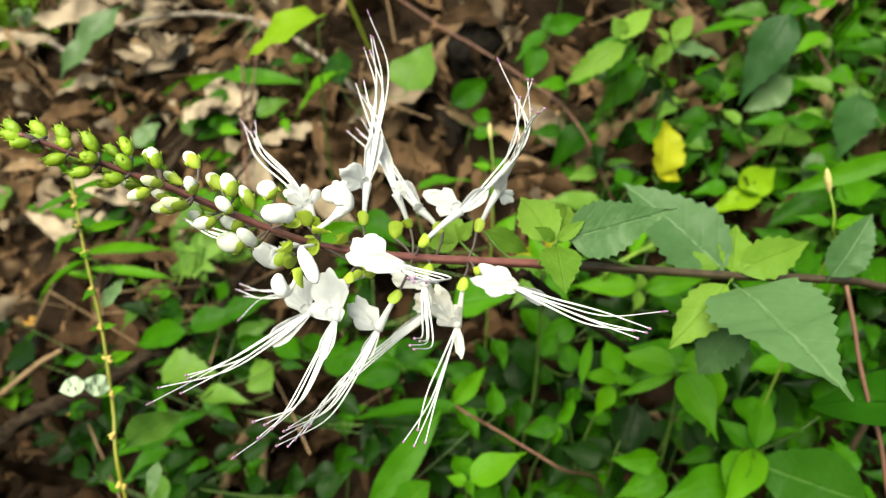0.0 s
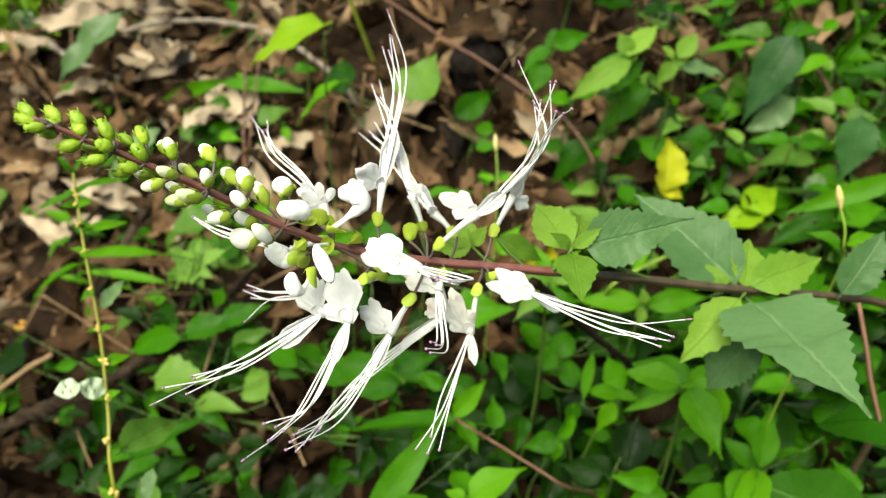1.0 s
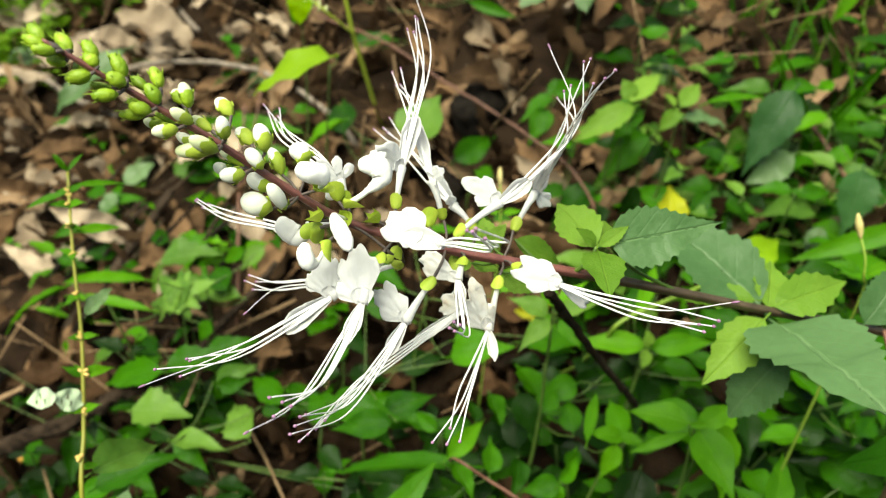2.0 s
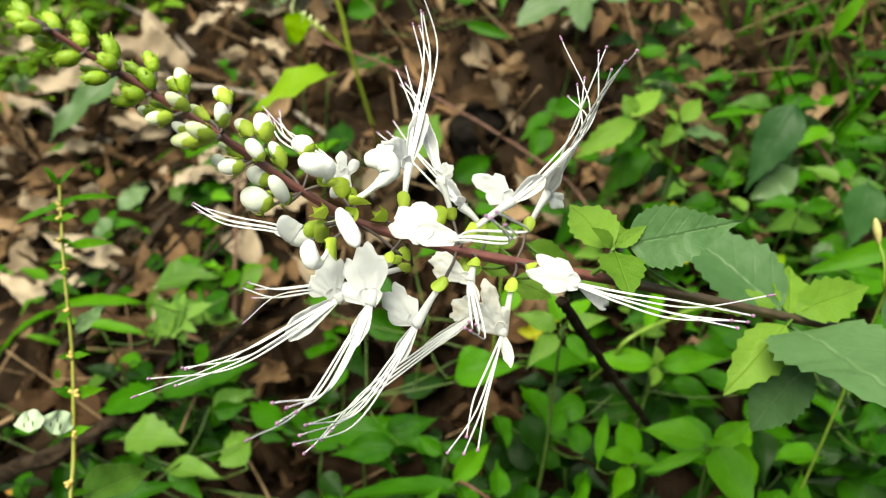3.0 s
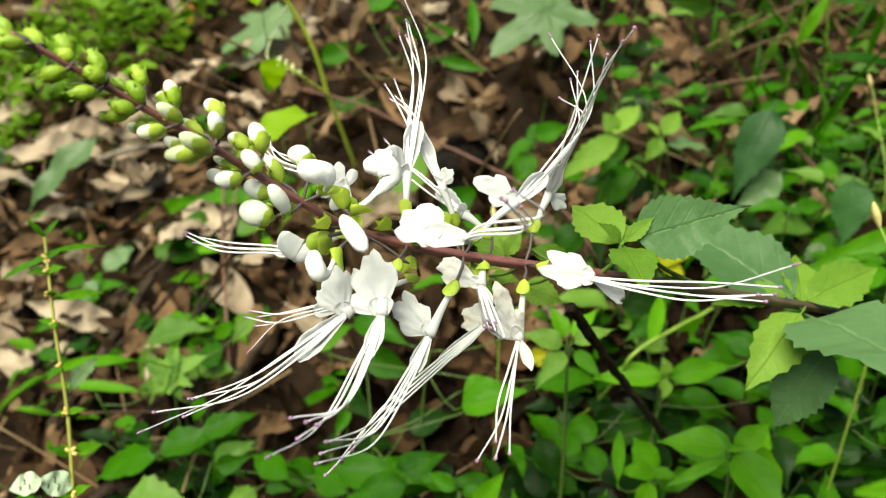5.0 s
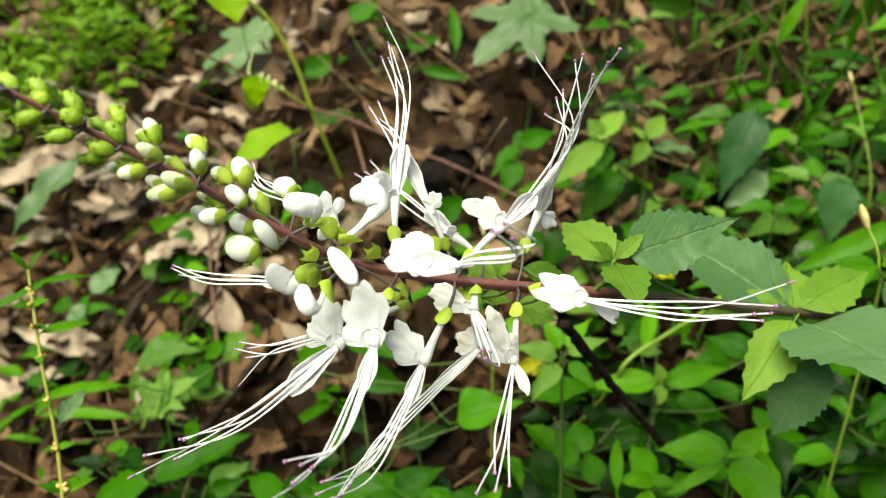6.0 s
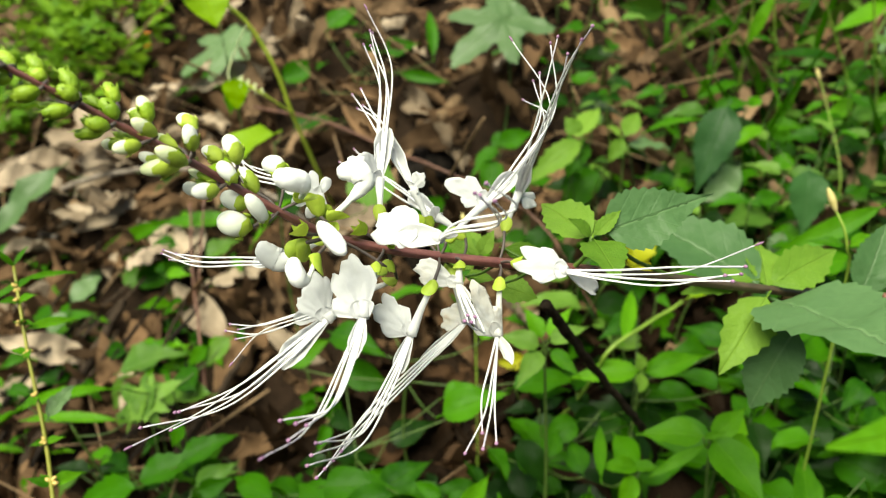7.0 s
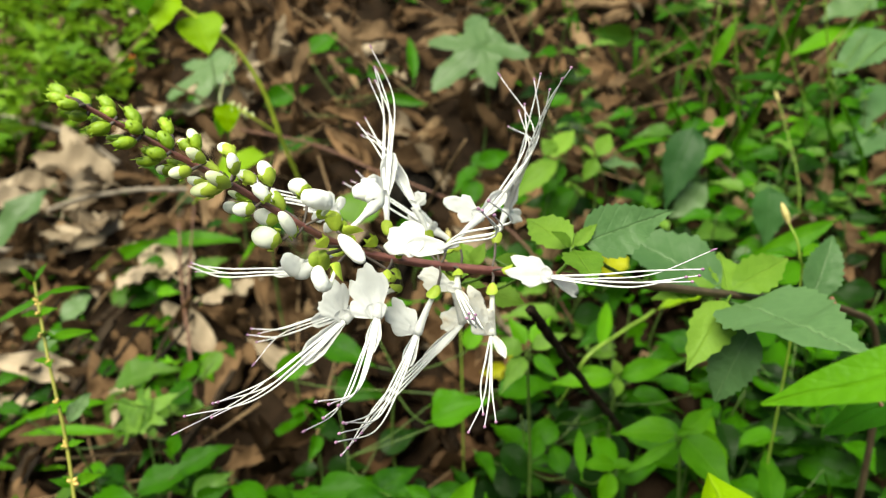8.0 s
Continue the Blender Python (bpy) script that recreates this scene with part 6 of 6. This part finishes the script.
# ---- vine with a curling tendril ----
def vine():
    foot = Vector((-0.055, 0.69, ground_z(-0.055, 0.69)))
    p = thing("vine", foot, "yellow-green climbing vine with a curled tendril", "vine")
    main = [foot, (-0.064, 0.665, 0.035), (-0.0727, 0.64, 0.0768), (-0.0834, 0.6163, 0.1255), (-0.0915, 0.6037, 0.1667), (-0.1074, 0.5923, 0.2045), (-0.1331, 0.5809, 0.2315), (-0.165, 0.568, 0.26)]
    stalk(p, main, 0.0017, 0.0016, STEM_LIME, n=8)
    side = spline([(-0.0834, 0.6163, 0.1255), (-0.086, 0.602, 0.133), (-0.0992, 0.5825, 0.1497), (-0.1088, 0.5779, 0.1584), (-0.1176, 0.5773, 0.1625)], 8)
    stalk(p, side[::4], 0.0011, 0.0009, STEM_LIME, "leaf_stalk", 6)
    coil = [Vector((-0.107, 0.592, 0.2040)), Vector((-0.117, 0.5869, 0.187)), Vector((-0.1242, 0.5777, 0.1702)), Vector((-0.1215, 0.575, 0.163))]
    for k in range(26):
        at = side[31 - int(k * 0.55)].lerp(side[30 - int(k * 0.55)], (k * 0.55) % 1)
        coil.append(at + Vector((0.45 * math.cos(k * 0.8), -math.sin(k * 0.8), 0.85 * math.cos(k * 0.8))) * (0.0052 - 0.00008 * k))
    stalk(p, coil, 0.0006, 0.0005, STEM_PALE, "tendril", 6, 4, label="pale coiled tendril")
    for me, a, b, w in ((HEART, (-0.1331, 0.5809, 0.2335), (-0.1245, 0.5600, 0.2095), 1.25), (HEART, (-0.150, 0.5758, 0.250), (-0.161, 0.5600, 0.2269), 1.15), (HEART, (-0.119, 0.574, 0.166), (-0.121, 0.569, 0.143), 1.0),
                        (OVATE_C, (-0.165, 0.568, 0.26), (-0.168, 0.562, 0.235), 1.8)):
        leaf(p, me, a, b, wide=w)


vine()


# ---- slender weeds with closed flower heads ----
def budded(points, crown, label):
    foot = Vector((points[-1][0], points[-1][1], ground_z(points[-1][0], points[-1][1])))
    p = thing("slender_weed", foot, label, "weed", "slender weeds")
    pts = [foot] + [Vector(q) for q in points[::-1]]
    stalk(p, pts, 0.0008, 0.0005, STEM_MID, n=6, sides=6)
    top = Vector(points[0])
    way = (top - Vector(points[1])).normalized()
    bm = bmesh.new()
    ovoid(bm, top - way * 0.004 - foot, way, UP, 0.012, 0.0038, rings=6, sides=8, pinch=0.2)
    part("flower_head", bm, STRAW, p, "closed straw-coloured flower head")
    for d in crown:
        d = Vector(d)
        leaf(p, OVATE_C, Vector(points[1]) + d * 0.1, Vector(points[1]) + d, wide=0.8)


budded([(0.1714, 0.2656, 0.1587), (0.1758, 0.2581, 0.1426), (0.181, 0.26, 0.10)], ((-0.016, 0.004, 0.004), (0.016, 0.003, 0.005), (0.004, -0.012, 0.006)), "slender weed with a closed straw-coloured flower head")
budded([(0.0328, 0.4079, 0.101), (0.0346, 0.3965, 0.0826), (0.036, 0.39, 0.03)], ((-0.014, 0.004, 0.003), (0.014, 0.002, 0.004)), "slender weed with a narrow closed flower head")
budded([(0.38, 0.603, 0.134), (0.382, 0.59, 0.115), (0.375, 0.54, 0.06)], ((-0.02, 0.004, -0.01), (0.02, 0.002, 0.004)), "tall slender weed with a bent withered flower head")


# ---- near blades at the side of the path ----
def strap_plant(root, label, blades):
    foot = Vector((root[0], root[1], ground_z(*root)))
    p = thing("strap_leaved_herb", foot, label, "herb")
    for me, a, b, w, face in blades:
        leaf(p, me, a, b, face, name="blade", wide=w)
        bm = bmesh.new()
        tube(bm, spline([Vector((0, 0, 0)), (Vector(a) - foot) * 0.5 + Vector((0, 0, 0.02)), Vector(a) - foot], 6), 0.0013, 6)
        part("sheath", bm, STEM_GREEN, p)


strap_plant((0.13, 0.0), "strap-leaved herb with a bright broad blade", [(LANCE_C, (0.072, 0.051, 0.2295), (0.0312, 0.069, 0.2166), 1.1, (0, -0.5, 0.85))])
strap_plant((0.21, 0.17), "strap-leaved herb with a dark glossy blade", [(LANCE_D, (0.190, 0.152, 0.151), (0.152, 0.2114, 0.088), 1.05, (-0.35, -0.35, 0.85))])
strap_plant((0.02, 0.02), "strap-leaved herb with a single folded bright blade", [(NEAR_BLADE, (0.0275, 0.048, 0.182), (0.0327, 0.0801, 0.1903), 1.0, (0, -0.6, 0.8))])


# ---- grass and far weeds ----
def grass_clump(x, y, n, height, seed, label="tuft of tall green grass blades"):
    rng = random.Random(seed)
    foot = Vector((x, y, ground_z(x, y)))
    p = thing("grass_tuft", foot, label, "grass", "grass tufts")
    for k in range(n):
        a = rng.uniform(0, 6.28)
        lean = rng.uniform(0.04, 0.32)
        h = height * rng.uniform(0.6, 1.1)
        b = foot + Vector((rng.uniform(-0.035, 0.035), rng.uniform(-0.035, 0.035), 0))
        t = b + Vector((math.cos(a) * lean, math.sin(a) * lean, 1)).normalized() * h
        leaf(p, rng.choice((GRASS, GRASS_C)), b, t, (math.cos(a) * -1, math.sin(a) * -1, 0.4), name="blade", wide=rng.uniform(0.5, 1.1))


for i, (x, y, h) in enumerate(((0.36, 0.62, 0.16), (0.40, 0.70, 0.15), (0.33, 0.70, 0.14), (0.30, 0.80, 0.1), (0.45, 0.62, 0.17), (0.28, 0.9, 0.09), (0.47, 0.8, 0.14), (0.42, 0.9, 0.12))):
    grass_clump(x, y, 4, h, 60 + i)


def tall_weed(points, label, *leaves):
    """A tall straight stem with a few broad leaves at the side of the bank."""
    foot = Vector((points[0][0], points[0][1], ground_z(points[0][0], points[0][1]) - 0.003))
    p = thing("tall_weed", foot, label, "weed", "tall weeds")
    stalk(p, [foot] + [Vector(q) for q in points], 0.0014, 0.0008, STEM_MID, sides=6)
    way = spline(points, 10)
    for me, base, tip, wide in leaves:
        leaf(p, me, base, tip, (0, -0.4, 0.9), wide=wide)
        near = min(way, key=lambda q: (q - Vector(base)).length)
        bm = bmesh.new()
        tube(bm, spline([near - foot, near.lerp(Vector(base), 0.5) - foot + Vector((0, 0, 0.006)), Vector(base) - foot], 5), 0.0009, 5)
        part("leaf_stalk", bm, STEM_GREEN, p)


tall_weed([(0.468, 0.643, 0.058), (0.418, 0.633, 0.145), (0.367, 0.623, 0.232)], "tall straight lime-stemmed weed with lance leaves", (LANCE, (0.42, 0.633, 0.14), (0.36, 0.64, 0.16), 1.3), (LANCE_C, (0.44, 0.637, 0.105), (0.40, 0.61, 0.08), 1.5), (OVATE, (0.455, 0.64, 0.08), (0.41, 0.62, 0.06), 0.9))
tall_weed([(0.505, 0.614, 0.046), (0.465, 0.604, 0.099), (0.425, 0.594, 0.152)], "leaning lime-green stalk with a large bluish leaf", (BIG_BLUE, (0.553, 0.642, 0.122), (0.445, 0.578, 0.084), 1.0), (OVATE_C, (0.496, 0.649, 0.083), (0.407, 0.624, 0.066), 0.7))
tall_weed([(0.394, 0.679, 0.072), (0.373, 0.669, 0.151), (0.353, 0.659, 0.23)], "thin upright green stalk with narrow leaves", (LANCE, (0.375, 0.669, 0.15), (0.345, 0.65, 0.17), 1.4), (LANCE_C, (0.38, 0.672, 0.12), (0.41, 0.65, 0.13), 1.6), (LANCE, (0.365, 0.665, 0.19), (0.39, 0.645, 0.2), 1.5))
# The pale leaf's colour imitates sky reflected on a glossy leaf.
tall_weed([(0.48, 0.641, 0.058), (0.451, 0.631, 0.144), (0.421, 0.621, 0.23)], "tall weed with broad top leaves, one coloured pale as sky sheen", (PALE, (0.56, 0.731, 0.208), (0.499, 0.721, 0.199), 1.3), (LANCE_C, (0.56, 0.719, 0.182), (0.462, 0.71, 0.171), 1.4), (BIG_BLUE_B, (0.57, 0.699, 0.173), (0.486, 0.668, 0.152), 1.1), (OVATE_C, (0.47, 0.635, 0.12), (0.51, 0.62, 0.11), 1.0))
tall_weed([(0.359, 0.701, 0.082), (0.356, 0.691, 0.147), (0.353, 0.681, 0.213)], "thin grassy stalk with short blades", (LANCE_C, (0.357, 0.69, 0.15), (0.37, 0.68, 0.2), 1.2), (LANCE, (0.358, 0.697, 0.11), (0.31, 0.68, 0.11), 1.3))
stick([(0.20, 0.925, 0.17), (0.255, 0.917, 0.195), (0.343, 0.911, 0.196), (0.439, 0.901, 0.196), (0.53, 0.89, 0.19)], 0.007, 0.006, TWIG, "tan fallen branch lying across the bank")
stick([(-0.56, 1.1, 0.065), (-0.519, 1.076, 0.07), (-0.419, 0.996, 0.067), (-0.345, 0.928, 0.055), (-0.30, 0.88, 0.04)], 0.004, 0.003, TWIG_GREY, "thin grey twig across the ground cover")


def petal_scrap():
    bm = bmesh.new()
    petal(bm, (0, 0, 0), (0.006, -0.004, 0.022), (0, -0.8, 0.5), 0.012, cup=0.6, curl=-0.3, frill=0.06, seed=9)
    ob = new("fallen_petal", mesh_of(bm, "fallen_petal", ORANGE))
    ob.location = (-0.309, 1.052, ground_z(-0.309, 1.052) + 0.025)
    tagged(ob, "small orange scrap of petal on the litter", "petal", "leaf litter")


petal_scrap()


def fungus(x, y, size, label):
    """A small knobbly yellow-orange fungus on the litter."""
    bm = bmesh.new()
    rng = random.Random(int(size * 1e5))
    for k in range(5):
        d = Vector((rng.uniform(-1, 1), rng.uniform(-1, 1), rng.uniform(0.1, 1))).normalized()
        ovoid(bm, d * size * 0.2, d, UP, size * rng.uniform(0.6, 1.0), size * rng.uniform(0.5, 0.8), rings=6, sides=9)
    ob = new("fungus", mesh_of(bm, "fungus", AMBER))
    ob.location = (x, y, ground_z(x, y) + 0.02)
    tagged(ob, label, "fungus", "fungi")


fungus(-0.345, 0.432, 0.007, "small knobbly amber fungus on rotten litter")
fungus(-0.42, 0.53, 0.008, "amber fungus lump beside a dark twig")


def dark_pocket(x, y, size, seed, label):
    """An added black crumbling lump, longer than wide, half sunk in the litter as a dark pocket."""
    bm = bmesh.new()
    bmesh.ops.create_icosphere(bm, subdivisions=3, radius=1.0)
    for v in bm.verts:
        v.co *= 1 + 0.35 * noise.noise(v.co * 1.6 + Vector((seed, 0, 0))) + 0.16 * noise.noise(v.co * 5.0 + Vector((0, seed, 0)))
        v.co.x, v.co.y, v.co.z = v.co.x * size, v.co.y * size * 0.55, v.co.z * size * 0.5
    ob = new("rotten_wood", mesh_of(bm, "rotten_wood", CHAR))
    ob.matrix_basis = pose(x, y, ground_z(x, y) + size * 0.3, 26, -12, 20 + 37 * seed)
    tagged(ob, label, "rotten wood", "rotten wood")


# Black lumps in place of the deep shade in gaps of the litter.
dark_pocket(0.04, 0.69, 0.045, 1, "black lump standing in for a dark pocket in the litter")
dark_pocket(0.01, 0.62, 0.03, 2, "small black lump standing in for a dark gap in the litter")
dark_pocket(-0.40, 0.50, 0.035, 3, "black lump added as a dark gap among twigs")


def weed(x, y, height, meshes, pairs, size, seed, label, lean=(0, 0), up=0.2):
    rng = random.Random(seed)
    root = Vector((x, y, ground_z(x, y) - 0.004))
    p = thing("weed", root, label, "weed", "ground cover")
    top = root + Vector((lean[0], lean[1], height))
    mid = root.lerp(top, 0.5) + Vector((rng.uniform(-0.01, 0.01), rng.uniform(-0.01, 0.01), 0))
    line = spline([root, mid, top], 6)
    stalk(p, [root, mid, top], 0.001, 0.0006, STEM_SHADE, sides=5, n=4)
    turn = rng.uniform(0, 3.14)
    for k in range(pairs):
        v = 0.4 + 0.6 * k / max(1, pairs - 1)
        at = line[min(len(line) - 1, int(v * (len(line) - 1)))]
        turn += 1.5 + rng.uniform(-0.3, 0.3)
        for side in (0, math.pi):
            a = turn + side + rng.uniform(-0.25, 0.25)
            s = size * rng.uniform(0.7, 1.2) * (0.65 if k == pairs - 1 else 1)
            way = Vector((math.cos(a), math.sin(a), up * rng.uniform(-0.6, 2.2))).normalized()
            base = at + way * s * 0.12
            leaf(p, rng.choice(meshes), base, base + way * s, Vector((rng.uniform(-0.65, 0.65), -0.4 + rng.uniform(-0.6, 0.4), 1)))
    return p


def scatter(count, seed, inside, meshes, height, size, label):
    rng = random.Random(seed)
    made = 0
    while made < count:
        y = rng.uniform(0.18, 1.5)
        x = rng.uniform(-1, 1) * (0.15 + 0.66 * y)
        if not inside(x, y) or (-0.03 < x < 0.06 and 0.36 < y < 0.52 and (x * 1000) % 5 < 3.6):
            continue
        weed(x, y, rng.uniform(*height), meshes, rng.choice((2, 3, 3)), rng.uniform(*size), seed * 1000 + made, label, lean=(rng.uniform(-0.02, 0.02), rng.uniform(-0.03, 0.01)))
        made += 1


scatter(78, 1, lambda x, y: 0.0 < x and 0.24 < y < 0.45 and x > -0.1 + 0.25 * y, [OVATE, OVATE_D, TOOTHED, OVATE_B, OVATE_D], (0.05, 0.11), (0.036, 0.06), "shaded green weed with paired ovate leaves")
scatter(62, 6, lambda x, y: 0.05 < x and 0.44 < y < 0.66 and x > -0.05 + 0.3 * y, [OVATE, OVATE_P, OVATE_L, OVATE_D, OVATE_P, OVATE_B], (0.05, 0.12), (0.028, 0.052), "pale green weed with pointed paired leaves")
scatter(72, 2, lambda x, y: x > 0.12 and 0.5 < y < 1.2, [OVATE, OVATE_B, OVATE_P, OVATE_D, OVATE_P], (0.04, 0.1), (0.024, 0.042), "green weed with ovate leaves up the bank")
# Fill under the spike: its shade is put into the leaf colour.
scatter(75, 3, lambda x, y: -0.34 < x < 0.04 and 0.18 < y < 0.45, [OVATE_D, OVATE_B, OVATE_D], (0.06, 0.12), (0.028, 0.042), "dark green weed under the spike, its colour deepened for shade")
scatter(22, 5, lambda x, y: -0.42 < x < -0.12 and 0.42 < y < 0.72, [OVATE_C, TOOTHED, OVATE_B, LANCE_C], (0.03, 0.07), (0.025, 0.045), "fresh green weed among bleached leaves")
scatter(20, 4, lambda x, y: -0.5 < x < 0.12 and 0.45 < y < 1.1, [OVATE, OVATE_B, TOOTHED], (0.03, 0.06), (0.026, 0.045), "small weed pushing through the litter")


def far_foliage():
    """The bright mass of little leaves further along the bank, thinning out in tongues and patches."""
    rng = random.Random(31)

    def patch(count, spread, meets, sizes, lift, tilt, mat, label):
        poses = []
        while len(poses) < count:
            x, y = rng.uniform(*spread[0]), rng.uniform(*spread[1])
            reach = math.hypot((x - spread[2][0]) / spread[2][2], (y - spread[2][1]) / spread[2][3])
            near = max(0.0, 1 - reach ** 3) + 0.12 * max(0.0, 1 - (reach / 1.9) ** 2)
            if not meets(x, y) or rng.random() > near or noise.noise((x * 4, y * 4, 7.0)) < -0.32:
                continue
            s = rng.uniform(*sizes)
            z = ground_z(x, y) + rng.uniform(*lift) * (0.6 + 0.8 * noise.noise((x * 9, y * 9, 1.0)))
            poses.append((rng.randrange(3), pose(x, y, z, rng.gauss(22, tilt), rng.gauss(0, tilt), rng.uniform(0, 360)) @ Matrix.Diagonal((s, s, s, 1))))
        joined("far_ground_cover", SMALL, poses, mat, label, "ground cover")

    def west(x, y):
        edge = noise.noise((x * 6, y * 6, 4.0)) * 0.09
        return not (y < 0.93 + edge + 0.25 * (x + 0.3) or x > -0.3 + edge + 0.1 * max(0.0, y - 1.4))

    patch(8200, ((-2.2, -0.26), (0.4, 2.6), (-0.6, 1.2, 0.75, 0.75)), west, (0.014, 0.036), (0.02, 0.15), 28, LIME_MANY, "dense bright small-leaved ground cover along the bank")
    patch(3200, ((0.1, 2.2), (0.5, 2.8), (0.65, 1.25, 0.85, 0.8)), lambda x, y: x > 0.12 + 0.25 * (1.2 - y) and y > 0.8 - 0.3 * max(0.0, x - 0.7), (0.02, 0.06), (0.005, 0.12), 33, GREEN_MANY, "dense green weeds higher up the bank")
    patch(2200, ((-2.2, 2.2), (-1.6, 0.9), (0.0, -0.3, 1.9, 1.5)), lambda x, y: abs(x) > 0.45 + 0.62 * max(0.0, y) or y < -0.45, (0.03, 0.06), (0.005, 0.05), 30, GREEN_MANY, "low green weeds scattered round the bank")


def outer_litter():
    """The leaf litter goes on round the bank, thinner further out."""
    rng = random.Random(77)
    low = [leaf_mesh("dry_leaf", DRY_MANY, w, 0, 0, f, d, 0.42, wave=0.4, twist=tw, steps=6, seed=50 + i, crumple=0.085) for i, (w, f, d, tw) in enumerate(((0.44, 0.5, 0.3, 0.4), (0.5, -0.5, -0.25, -0.5), (0.38, 0.9, 0.2, 0.7)))]
    poses = []
    while len(poses) < 6500:
        x, y = rng.gauss(0, 1.3), rng.gauss(0.5, 1.3)
        if 0.1 < y < 2.0 and abs(x) < 0.3 + 0.7 * y:
            continue
        s = rng.uniform(0.06, 0.13)
        poses.append((rng.randrange(3), pose(x, y, ground_z(x, y) + rng.uniform(0.003, 0.03), 20 + rng.gauss(0, 24), -10 + rng.gauss(0, 24), rng.uniform(0, 360)) @ Matrix.Diagonal((s, s, s, 1))))
    joined("leaf_litter", low, poses, DRY_MANY, "brown leaf litter round the bank", "leaf litter")


outer_litter()
far_foliage()
